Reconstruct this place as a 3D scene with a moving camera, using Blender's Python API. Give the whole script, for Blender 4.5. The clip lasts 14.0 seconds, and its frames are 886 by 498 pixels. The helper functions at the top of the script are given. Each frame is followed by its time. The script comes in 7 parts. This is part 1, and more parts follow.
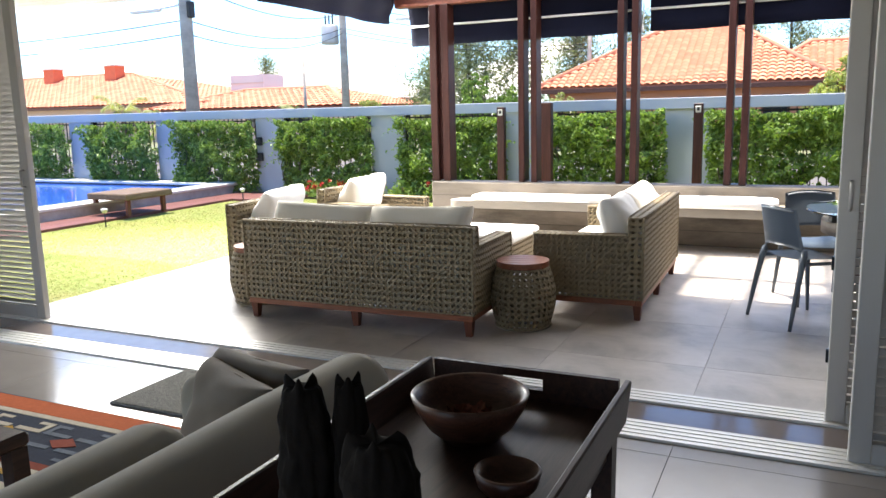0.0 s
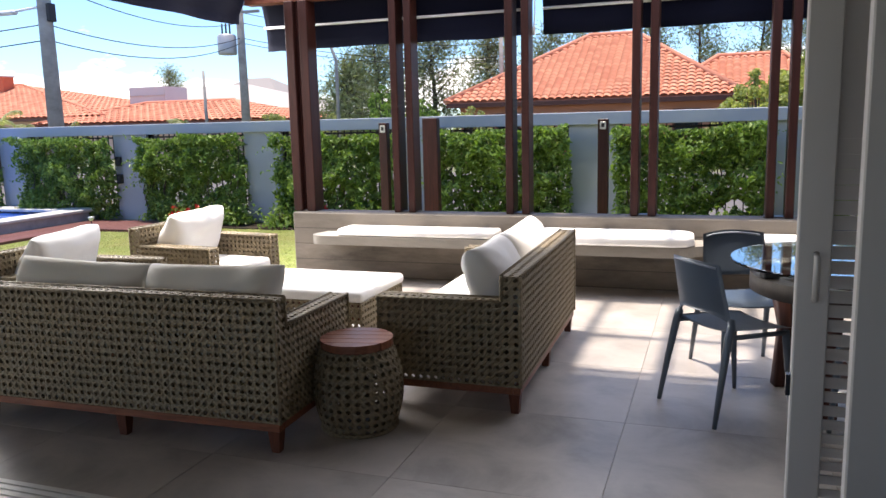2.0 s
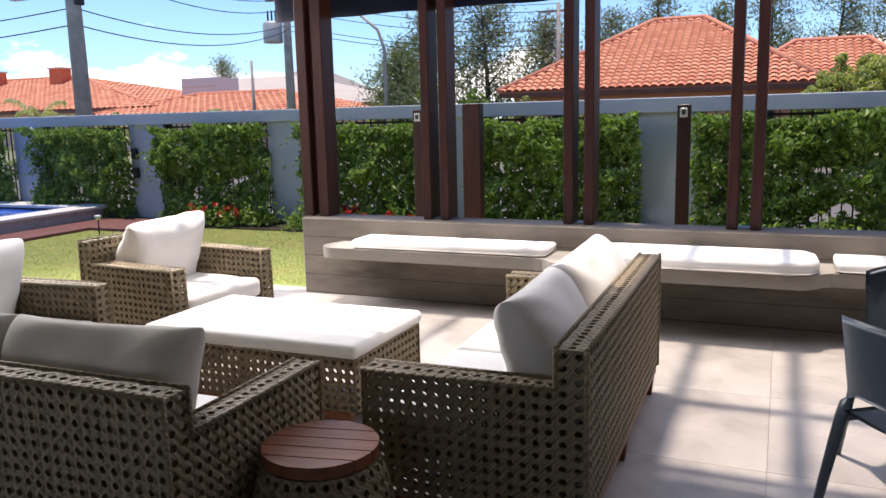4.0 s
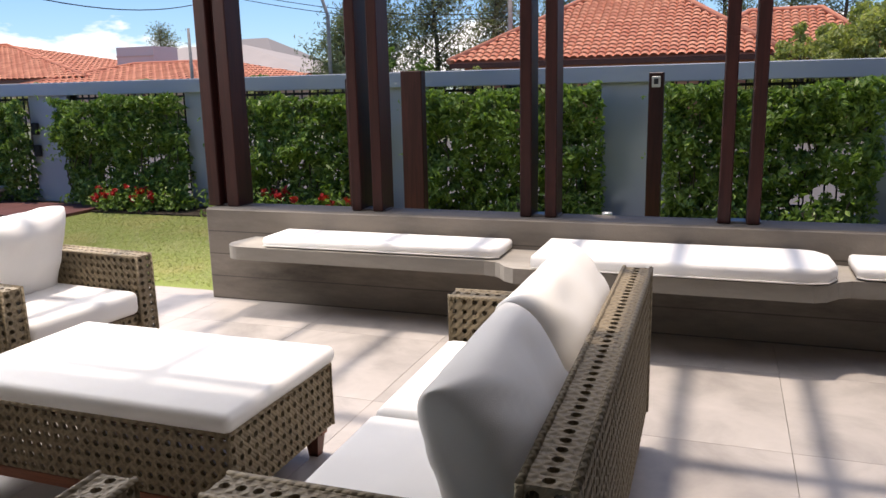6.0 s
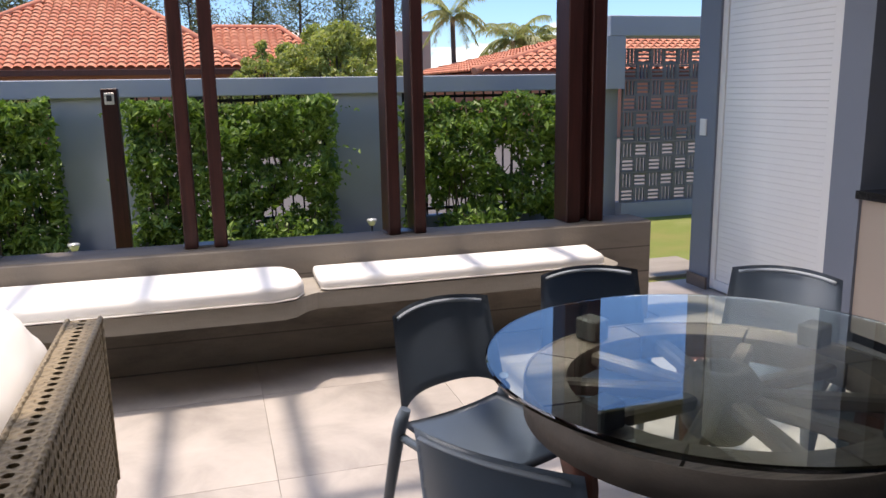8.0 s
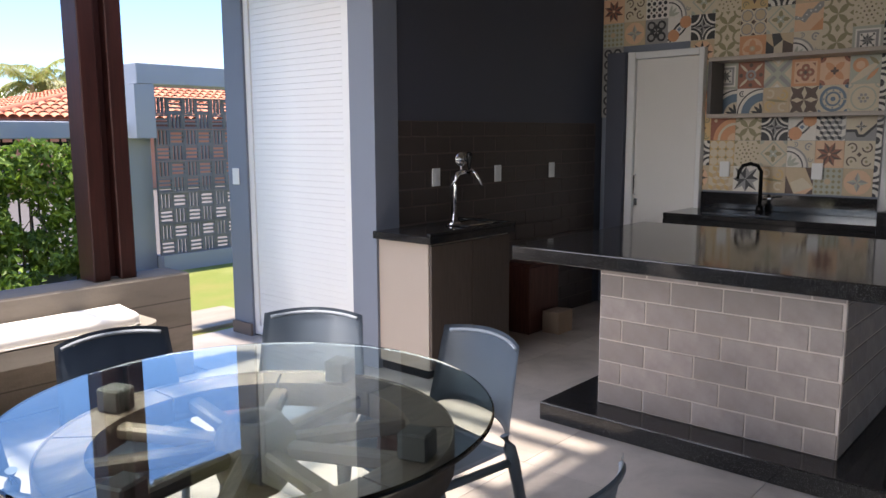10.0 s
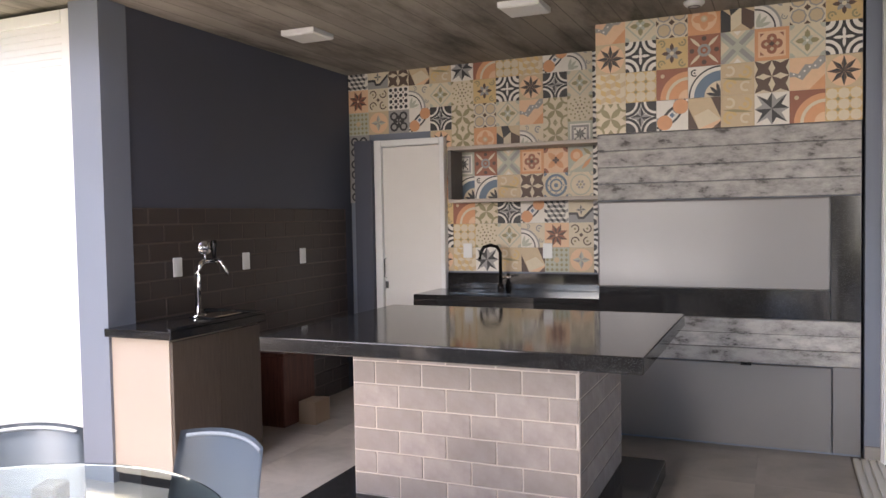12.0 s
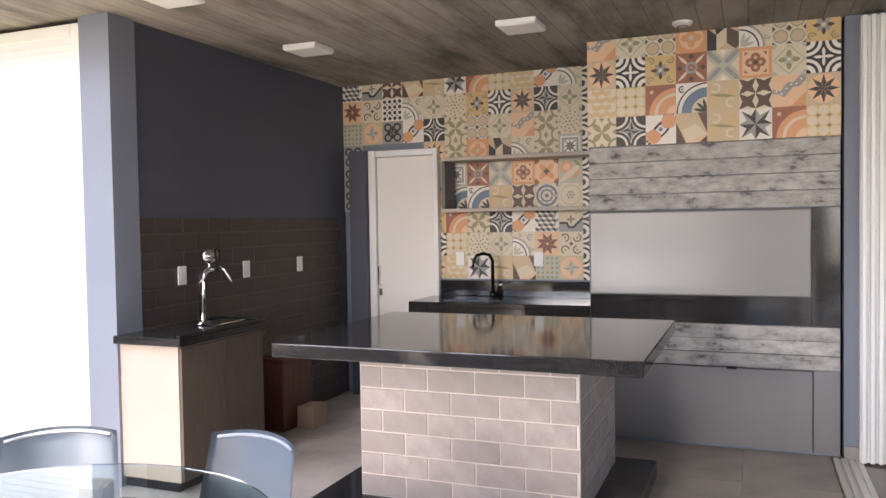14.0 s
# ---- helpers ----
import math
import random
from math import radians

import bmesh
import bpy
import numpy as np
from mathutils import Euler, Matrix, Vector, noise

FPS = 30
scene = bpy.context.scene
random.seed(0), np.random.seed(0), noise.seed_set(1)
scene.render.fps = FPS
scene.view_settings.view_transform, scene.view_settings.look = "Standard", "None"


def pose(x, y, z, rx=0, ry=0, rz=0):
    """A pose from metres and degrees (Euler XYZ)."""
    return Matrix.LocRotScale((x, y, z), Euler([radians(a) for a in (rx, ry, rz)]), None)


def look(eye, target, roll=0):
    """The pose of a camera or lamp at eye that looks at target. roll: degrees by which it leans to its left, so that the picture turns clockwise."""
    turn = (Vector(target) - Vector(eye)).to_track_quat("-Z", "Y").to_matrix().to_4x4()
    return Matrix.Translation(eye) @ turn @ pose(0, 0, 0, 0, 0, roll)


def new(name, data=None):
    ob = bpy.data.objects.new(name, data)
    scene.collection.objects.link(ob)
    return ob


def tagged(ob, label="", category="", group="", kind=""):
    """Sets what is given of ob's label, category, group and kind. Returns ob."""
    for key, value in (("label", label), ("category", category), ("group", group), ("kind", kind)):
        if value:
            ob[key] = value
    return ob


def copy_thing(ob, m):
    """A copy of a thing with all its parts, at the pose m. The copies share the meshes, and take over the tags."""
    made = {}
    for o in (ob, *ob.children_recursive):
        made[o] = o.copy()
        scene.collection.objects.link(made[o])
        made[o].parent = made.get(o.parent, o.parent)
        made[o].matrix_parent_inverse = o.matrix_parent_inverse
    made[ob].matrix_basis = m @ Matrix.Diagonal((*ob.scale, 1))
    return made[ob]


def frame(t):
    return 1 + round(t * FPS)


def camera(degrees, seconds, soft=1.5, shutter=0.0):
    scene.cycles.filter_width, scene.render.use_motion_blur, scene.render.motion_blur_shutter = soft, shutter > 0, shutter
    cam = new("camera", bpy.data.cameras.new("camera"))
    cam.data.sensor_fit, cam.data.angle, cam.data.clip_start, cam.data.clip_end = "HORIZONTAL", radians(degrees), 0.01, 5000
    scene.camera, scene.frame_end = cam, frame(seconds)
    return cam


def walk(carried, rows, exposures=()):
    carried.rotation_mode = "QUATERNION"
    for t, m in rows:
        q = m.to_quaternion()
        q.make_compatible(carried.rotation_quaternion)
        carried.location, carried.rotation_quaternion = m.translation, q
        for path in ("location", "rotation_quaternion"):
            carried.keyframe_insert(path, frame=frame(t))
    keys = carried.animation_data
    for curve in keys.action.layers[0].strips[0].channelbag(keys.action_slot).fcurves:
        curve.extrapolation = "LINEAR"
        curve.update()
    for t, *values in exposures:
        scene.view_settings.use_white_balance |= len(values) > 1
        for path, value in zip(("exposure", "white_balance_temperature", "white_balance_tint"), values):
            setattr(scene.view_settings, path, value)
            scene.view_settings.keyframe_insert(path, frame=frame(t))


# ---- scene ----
cam = camera(59.4, 14.0)
PATH = [
    (0, (0.189, 0.157, 1.485), (-0.652, 1.938, 1.137), -1.4),
    (0.5, (0.185, 0.55, 1.49), (-0.495, 2.399, 1.145), -1.3),
    (1, (0.161, 0.953, 1.479), (-0.502, 2.812, 1.16), -1.4),
    (1.5, (0.121, 1.347, 1.491), (-0.537, 3.209, 1.175), -1.4),
    (2, (0.111, 1.768, 1.506), (-0.55, 3.628, 1.187), -1.4),
    (2.5, (0.022, 2.165, 1.489), (-0.764, 3.977, 1.171), -1.4),
    (3, (-0.095, 2.548, 1.463), (-0.91, 4.347, 1.15), -1.4),
    (5.5, (-0.52, 4.044, 1.442), (-1.252, 5.863, 1.05), -1.3),
    (6, (-0.59, 4.263, 1.431), (-1.264, 6.102, 1.024), -1.3),
    (6.5, (-0.641, 4.488, 1.46), (-1.029, 6.407, 1.049), -1.2),
    (7, (-0.574, 4.559, 1.464), (-0.649, 6.518, 1.064), -1.1),
    (7.5, (-0.496, 4.566, 1.456), (-0.246, 6.51, 1.055), -1.0),
    (8, (-0.441, 4.535, 1.461), (0.11, 6.415, 1.06), -1.0),
    (8.5, (-0.448, 4.566, 1.454), (0.317, 6.37, 1.055), -0.7),
    (9, (-0.41, 4.561, 1.458), (0.619, 6.229, 1.063), -0.6),
    (11.5, (-0.252, 4.526, 1.458), (1.556, 5.376, 1.363), -0.9),
    (12, (-0.234, 4.533, 1.465), (1.598, 5.331, 1.383), -1.0),
    (12.5, (-0.218, 4.533, 1.459), (1.625, 5.306, 1.387), -0.9),
    (13, (-0.194, 4.542, 1.453), (1.652, 5.308, 1.38), -1.0),
    (13.5, (-0.219, 4.562, 1.46), (1.63, 5.319, 1.389), -1.0),
    (14, (-0.434, 4.599, 1.49), (1.422, 5.341, 1.423), -0.9),
]
walk(cam, [(t, look(eye, target, roll)) for t, eye, target, roll in PATH],
     [(0.0, 2.68, 7500, 11), (0.5, 2.36, 7400, 12), (1.0, 2.17, 7300, 12), (1.5, 2.0, 7250, 13), (3.0, 1.62, 7250, 18), (5.5, 1.13, 7250, 17), (6.5, 1.0, 7250, 18), (8.0, 1.34, 7300, 18), (9.2, 1.75, 7150, 16), (10.4, 2.5, 7400, 17), (11.4, 3.03, 7700, 20), (12.5, 3.36, 7700, 20), (14.0, 3.50, 7700, 20)])

# world, sun and the added lamps that fill in for sky light
SUN = Vector((-0.12, 0.05, 1.0)).normalized()
world = bpy.data.worlds.new("world")
scene.world = world
world.use_nodes = True
wn = world.node_tree
sky = wn.nodes.new("ShaderNodeTexSky")
sky.sky_type, sky.sun_disc = "NISHITA", False
sky.sun_elevation = math.asin(SUN.z)
sky.sun_rotation = math.atan2(SUN.x, SUN.y)
sky.air_density, sky.dust_density, sky.ozone_density = 1.0, 0.2, 4.0


def sky_node(kind, how=None, *values):
    n = wn.nodes.new(kind)
    if how:
        n.operation = how
    for i, v in enumerate(values):
        if isinstance(v, bpy.types.NodeSocket):
            wn.links.new(v, n.inputs[i])
        elif v is not None:
            n.inputs[i].default_value = v
    return n


# low cumulus all round the horizon and a few thin streaks above
way = sky_node("ShaderNodeTexCoord").outputs["Generated"]
up_ = sky_node("ShaderNodeSeparateXYZ", None, way).outputs[2]
flat_ = sky_node("ShaderNodeVectorMath", "MULTIPLY", way, (1, 1, 2.6)).outputs[0]
puffs = sky_node("ShaderNodeTexNoise", None, flat_, None, 5.0, 7.0, 0.55).outputs["Fac"]
band = sky_node("ShaderNodeMapRange", None, up_, 0.02, 0.16, 0.15, -0.22).outputs[0]
dense = sky_node("ShaderNodeMath", "ADD", puffs, band).outputs[0]
cloud = sky_node("ShaderNodeMapRange", None, dense, 0.545, 0.62, 0.0, 1.0).outputs[0]
mixer = wn.nodes.new("ShaderNodeMix")
mixer.data_type = "RGBA"
tint = wn.nodes.new("ShaderNodeMix")
tint.data_type, tint.blend_type = "RGBA", "MULTIPLY"
tint.inputs[0].default_value = 1.0
wn.links.new(sky.outputs[0], tint.inputs[6])
tint.inputs[7].default_value = (0.66, 0.90, 1.19, 1)
wn.links.new(cloud, mixer.inputs[0])
wn.links.new(tint.outputs[2], mixer.inputs[6])
mixer.inputs[7].default_value = (9.5, 9.8, 10.2, 1)
wn.links.new(mixer.outputs[2], wn.nodes["Background"].inputs[0])
wn.nodes["Background"].inputs[1].default_value = 0.075
sun_data = bpy.data.lights.new("sun", "SUN")
sun_data.energy, sun_data.angle, sun_data.color = 2.0, radians(1.9), (1.0, 0.95, 0.88)
sun = new("sun", sun_data)
sun.matrix_world = look((0, 0, 20), Vector((0, 0, 20)) - SUN)


# area lamp added out of view, on top of the world's own sky light
def fill_lamp(name, eye, target, sx, sy, watts):
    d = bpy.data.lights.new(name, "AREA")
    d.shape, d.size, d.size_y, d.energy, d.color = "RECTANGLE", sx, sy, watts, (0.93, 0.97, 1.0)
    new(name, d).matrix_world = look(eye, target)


fill_lamp("skylight_pergola", (-1.1, 7.75, 3.3), (-1.1, 6.2, 0), 6.6, 2.5, 50)
# made-up room lamps: no windows are known on these two sides
fill_lamp("daylight_back_window", (-1.5, -4.42, 1.5), (-1.5, 4, 1.2), 6.0, 2.0, 4)
fill_lamp("daylight_side_window", (-8.75, 0.5, 1.5), (0, 1.5, 1.0), 5.0, 2.0, 17)
fill_lamp("skylight_garden", (-6.6, 7.7, 3.3), (-2.6, 3.6, 0), 4.0, 2.2, 225)


# materials
class Mat:
    """Small builder for procedural node materials."""

    def __init__(self, name):
        self.m = bpy.data.materials.new(name)
        self.m.use_nodes = True
        self.t = self.m.node_tree
        self.b = self.t.nodes["Principled BSDF"]
        self.c = self.t.nodes.new("ShaderNodeTexCoord").outputs["Object"]

    def node(self, kind, **inputs):
        n = self.t.nodes.new(kind)
        for k, v in inputs.items():
            self.put(n, k.replace("_", " "), v)
        return n

    def put(self, n, key, v):
        if isinstance(v, bpy.types.NodeSocket):
            self.t.links.new(v, n.inputs[key])
        else:
            n.inputs[key].default_value = v

    def noise(self, scale, detail=4.0, rough=0.55, vec=None, dist=0.0):
        n = self.node("ShaderNodeTexNoise", Scale=scale, Detail=detail, Roughness=rough, Distortion=dist)
        self.t.links.new(vec or self.c, n.inputs["Vector"])
        return n.outputs["Fac"]

    def voronoi(self, scale, vec=None, feature="F1"):
        n = self.t.nodes.new("ShaderNodeTexVoronoi")
        n.feature = feature
        n.inputs["Scale"].default_value = scale
        self.t.links.new(vec or self.c, n.inputs["Vector"])
        return n.outputs["Distance"]

    def stretch(self, s, rot=(0, 0, 0)):
        n = self.t.nodes.new("ShaderNodeMapping")
        n.inputs["Scale"].default_value = s
        n.inputs["Rotation"].default_value = rot
        self.t.links.new(self.c, n.inputs["Vector"])
        return n.outputs[0]

    def ramp(self, fac, *stops):
        n = self.t.nodes.new("ShaderNodeValToRGB")
        r = n.color_ramp
        while len(r.elements) < len(stops):
            r.elements.new(0.5)
        for e, (p, c) in zip(r.elements, stops):
            e.position = p
            e.color = (*c, 1) if len(c) == 3 else c
        self.t.links.new(fac, n.inputs[0])
        return n.outputs[0]

    def mix(self, fac, a, b, how="MIX"):
        n = self.t.nodes.new("ShaderNodeMix")
        n.data_type, n.blend_type = "RGBA", how
        for i, v in ((0, fac), (6, a), (7, b)):
            if isinstance(v, bpy.types.NodeSocket):
                self.t.links.new(v, n.inputs[i])
            else:
                n.inputs[i].default_value = v if i == 0 else (*v, 1)
        return n.outputs[2]

    def maths(self, how, a, b=0.0):
        n = self.t.nodes.new("ShaderNodeMath")
        n.operation = how
        for i, v in enumerate((a, b)):
            if isinstance(v, bpy.types.NodeSocket):
                self.t.links.new(v, n.inputs[i])
            else:
                n.inputs[i].default_value = v
        return n.outputs[0]

    def random(self):
        return self.t.nodes.new("ShaderNodeObjectInfo").outputs["Random"]

    def island(self):
        return self.t.nodes.new("ShaderNodeNewGeometry").outputs["Random Per Island"]

    def bump(self, height, strength=0.3, dist=0.01):
        n = self.node("ShaderNodeBump", Strength=strength, Distance=dist, Height=height)
        self.t.links.new(n.outputs[0], self.b.inputs["Normal"])

    def done(self, color=None, rough=0.6, metal=0.0, spec=0.5, **more):
        if color is not None:
            self.put(self.b, "Base Color", color if isinstance(color, bpy.types.NodeSocket) else (*color, 1))
        self.put(self.b, "Roughness", rough)
        self.put(self.b, "Metallic", metal)
        self.put(self.b, "Specular IOR Level", spec)
        for k, v in more.items():
            self.put(self.b, k.replace("_", " "), v)
        return self.m


def scaled(c, k):
    return tuple(min(1.0, x * k) for x in c)


def plain(name, c, rough=0.5, metal=0.0, var=0.12, scale=6.0, bump=0.0, bscale=120.0, spec=0.5):
    """Paint, plastic or metal: slight tone variation at two scales and fine relief."""
    k = Mat(name)
    f = k.mix(k.noise(scale), scaled(c, 1 - var), scaled(c, 1 + var))
    f = k.mix(k.maths("MULTIPLY", k.noise(scale * 9), 0.35), f, scaled(c, 1 - var * 0.8))
    if bump:
        k.bump(k.noise(bscale, 3), bump, 0.004)
    r = k.maths("ADD", k.maths("MULTIPLY", k.noise(scale * 2), 0.14), rough - 0.07)
    return k.done(f, r, metal, spec)


def wood(name, dark, light, scale=1.0, axis=0, rough=0.5, spec=0.4, bump=0.25):
    """Wood with the grain along one axis, tone varied from piece to piece."""
    k = Mat(name)
    s = [9.0 * scale] * 3
    s[axis] = 0.7 * scale
    v = k.stretch(s)
    grain = k.noise(4.0, 8, 0.65, v, 0.6)
    f = k.ramp(grain, (0.3, dark), (0.72, light))
    f = k.mix(k.maths("MULTIPLY", k.random(), 0.35), f, scaled(dark, 0.8))
    k.bump(k.noise(9.0, 6, 0.7, v), bump, 0.003)
    return k.done(f, rough, spec=spec)


def fabric(name, c, scale=900.0, bump=0.25, var=0.08):
    k = Mat(name)
    f = k.mix(k.noise(5.0), scaled(c, 1 - var), scaled(c, 1 + var * 0.5))
    k.bump(k.mix(0.5, k.noise(scale, 2), k.noise(14.0, 3)), bump, 0.004)
    return k.done(f, 0.95, spec=0.15, Sheen_Weight=0.15)


def concrete(name, c, boards=None, rough=0.75, axis=2, stain=0.35, along=0):
    """Concrete, board-marked when boards gives the board width."""
    k = Mat(name)
    s = [1.0, 1.0, 1.0]
    s[along] = 0.25
    v = k.stretch(s)
    f = k.ramp(k.noise(3.0, 8, 0.65, v), (0.32, scaled(c, 1 - stain)), (0.55, c), (0.74, scaled(c, 1.25)))
    f = k.mix(k.maths("MULTIPLY", k.noise(40, 4), 0.4), f, scaled(c, 0.75))
    h = k.noise(60, 5)
    if boards:
        sep = k.node("ShaderNodeSeparateXYZ", Vector=k.c).outputs[axis]
        saw = k.maths("FRACT", k.maths("DIVIDE", sep, boards))
        idx = k.maths("FLOOR", k.maths("DIVIDE", sep, boards))
        wn_ = k.t.nodes.new("ShaderNodeTexWhiteNoise")
        wn_.noise_dimensions = "1D"
        k.t.links.new(idx, wn_.inputs["W"])
        f = k.mix(k.maths("MULTIPLY", wn_.outputs["Value"], 0.45), f, scaled(c, 0.55))
        line = k.maths("LESS_THAN", saw, 0.05)
        f = k.mix(k.maths("MULTIPLY", line, 0.75), f, scaled(c, 0.3))
        h = k.mix(line, h, (0, 0, 0))
    k.bump(h, 0.35, 0.006)
    return k.done(f, rough, spec=0.35)


def floor_tile_material():
    k = Mat("porcelain_floor")
    c = (0.43, 0.392, 0.358)
    f = k.ramp(k.noise(1.9, 9, 0.62, None, 0.4), (0.33, scaled(c, 0.55)), (0.5, c), (0.66, scaled(c, 1.22)))
    f = k.mix(k.maths("MULTIPLY", k.noise(14, 6, 0.7), 0.45), f, scaled(c, 0.8))
    f = k.mix(k.maths("MULTIPLY", k.random(), 0.3), f, scaled(c, 0.82))
    k.bump(k.noise(90, 4), 0.08, 0.002)
    return k.done(f, k.maths("ADD", k.maths("MULTIPLY", k.noise(5), 0.22), 0.26), spec=0.45)


def glass_material(name, tint=(0.93, 0.98, 0.96), rough=0.0):
    k = Mat(name)
    return k.done(tint, rough, spec=0.5, Transmission_Weight=1.0, IOR=1.45)


M_TILE = floor_tile_material()
M_GROUT = plain("grout", (0.35, 0.315, 0.29), 0.9)
M_GREY = plain("grey_wall_paint", (0.175, 0.20, 0.25), 0.7, var=0.08, scale=2.0, bump=0.25)
M_FENCE = plain("fence_wall_paint", (0.33, 0.355, 0.395), 0.8, var=0.08, scale=1.5, bump=0.3)
M_COPING = plain("coping_paint", (0.36, 0.385, 0.42), 0.75, var=0.08, scale=2.5, bump=0.2)
M_DARK = plain("dark_grey_wall_paint", (0.062, 0.069, 0.096), 0.55, var=0.08, scale=2.0, bump=0.12)
M_WHITE = plain("white_aluminium", (0.74, 0.745, 0.74), 0.35, var=0.04)
M_INNER = plain("inner_plaster", (0.5, 0.48, 0.45), 0.8, var=0.06, scale=2.0, bump=0.15)
M_BENCH = concrete("board_marked_concrete", (0.255, 0.218, 0.178), 0.16, along=0, stain=0.8)
M_SLAB = concrete("bench_slab_concrete", (0.33, 0.30, 0.255), None)
M_CEIL = concrete("ceiling_board_concrete", (0.36, 0.325, 0.285), 0.14, axis=1, stain=1.0, along=0)
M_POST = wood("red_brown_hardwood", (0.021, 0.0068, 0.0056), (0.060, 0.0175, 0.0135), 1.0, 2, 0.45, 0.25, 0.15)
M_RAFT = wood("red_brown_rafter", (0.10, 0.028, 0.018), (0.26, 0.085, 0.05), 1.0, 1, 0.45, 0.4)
M_TEAK = wood("reddish_teak", (0.16, 0.05, 0.025), (0.36, 0.125, 0.06), 2.0, 0, 0.45)
M_LEG = wood("teak_leg", (0.09, 0.025, 0.013), (0.20, 0.06, 0.03), 2.0, 2, 0.5)
M_AWN = fabric("navy_awning_canvas", (0.010, 0.012, 0.028))
M_WHITEFAB = fabric("off_white_canvas", (0.80, 0.78, 0.745), 700, 0.3)
M_PILLOW = fabric("pale_grey_pillow", (0.75, 0.725, 0.68), 420, 0.4)
# beige pillow cloth a tone down: the first sofa's shade is in the colour
M_PILLOW_SHADE = fabric("shaded_beige_pillow", (0.62, 0.585, 0.52), 420, 0.4)
M_GLASS = glass_material("clear_glass")


# mesh helpers
def bm_box(bm, x0, x1, y0, y1, z0, z1, bevel=0.0, seg=1, mi=0):
    made = bmesh.ops.create_cube(bm, size=1.0, matrix=Matrix.Translation(((x0 + x1) / 2, (y0 + y1) / 2, (z0 + z1) / 2)) @ Matrix.Diagonal((x1 - x0, y1 - y0, z1 - z0, 1)))
    vs = made["verts"]
    if bevel:
        es = list({e for v in vs for e in v.link_edges})
        r = bmesh.ops.bevel(bm, geom=es, offset=bevel, segments=seg, affect="EDGES", profile=0.5)
    if mi:
        for f in {f for v in vs if v.is_valid for f in v.link_faces}:
            f.material_index = mi
    return bm


def box(*a, **k):
    return bm_box(bmesh.new(), *a, **k)


def bm_tube(bm, points, radius, sides=10, caps=True):
    """A round bar along points; radius one number or one for each point."""
    pts = [Vector(p) for p in points]
    rs = radius if hasattr(radius, "__len__") else [radius] * len(pts)
    rings = []
    up = Vector((0, 0, 1))
    for i, p in enumerate(pts):
        d = (pts[min(i + 1, len(pts) - 1)] - pts[max(i - 1, 0)]).normalized()
        a = d.cross(up if abs(d.z) < 0.95 else Vector((1, 0, 0))).normalized()
        b = d.cross(a)
        rings.append([bm.verts.new(p + rs[i] * (math.cos(t) * a + math.sin(t) * b)) for t in (2 * math.pi * j / sides for j in range(sides))])
    for r0, r1 in zip(rings, rings[1:]):
        for j in range(sides):
            f = bm.faces.new((r0[j], r0[(j + 1) % sides], r1[(j + 1) % sides], r1[j]))
            f.smooth = True
    if caps:
        bm.faces.new(rings[0][::-1])
        bm.faces.new(rings[-1])
    return bm


def tube(points, radius, sides=10, caps=True):
    return bm_tube(bmesh.new(), points, radius, sides, caps)


def bm_lathe(bm, profile, sides=32, centre=(0, 0, 0), smooth=True):
    """A turned shape from (radius, height) pairs."""
    rings = []
    for r, z in profile:
        rings.append([bm.verts.new((centre[0] + max(r, 0.0004) * math.cos(2 * math.pi * j / sides), centre[1] + max(r, 0.0004) * math.sin(2 * math.pi * j / sides), centre[2] + z)) for j in range(sides)])
    for r0, r1 in zip(rings, rings[1:]):
        for j in range(sides):
            bm.faces.new((r0[j], r0[(j + 1) % sides], r1[(j + 1) % sides], r1[j])).smooth = smooth
    return bm


def lathe(profile, sides=32, centre=(0, 0, 0), smooth=True):
    return bm_lathe(bmesh.new(), profile, sides, centre, smooth)


def bm_prism(bm, outline, z0, z1, smooth=False):
    """A flat outline of (x, y) pairs raised from z0 to z1."""
    lo = [bm.verts.new((x, y, z0)) for x, y in outline]
    hi = [bm.verts.new((x, y, z1)) for x, y in outline]
    n = len(lo)
    bm.faces.new(lo[::-1])
    bm.faces.new(hi)
    for i in range(n):
        bm.faces.new((lo[i], lo[(i + 1) % n], hi[(i + 1) % n], hi[i])).smooth = smooth
    return bm


def prism(outline, z0, z1, smooth=False):
    return bm_prism(bmesh.new(), outline, z0, z1, smooth)


def mesh_of(name, bm, *materials):
    me = bpy.data.meshes.new(name)
    bmesh.ops.recalc_face_normals(bm, faces=bm.faces)
    bm.to_mesh(me)
    bm.free()
    for m in materials:
        me.materials.append(m)
    return me


def part(name, bm, material, parent=None, label="", at=None):
    """One mesh object under a thing or under a part."""
    mats = material if isinstance(material, (list, tuple)) else [material]
    ob = new(name, mesh_of(name, bm, *mats) if isinstance(bm, bmesh.types.BMesh) else bm)
    ob.parent = parent
    if at is not None:
        ob.matrix_basis = at if isinstance(at, Matrix) else Matrix.Translation(at)
    if label:
        ob["label"] = label
    return ob


def thing(name, at, label, category, group="", kind=""):
    """An empty at a thing's base, to carry its parts."""
    ob = new(name)
    ob.empty_display_size = 0.1
    ob.matrix_basis = at if isinstance(at, Matrix) else Matrix.Translation(at)
    return tagged(ob, label, category, group, kind)


def structure(name, bm, material, label, category="wall"):
    return tagged(part(name, bm, material), label, category, kind="structure")


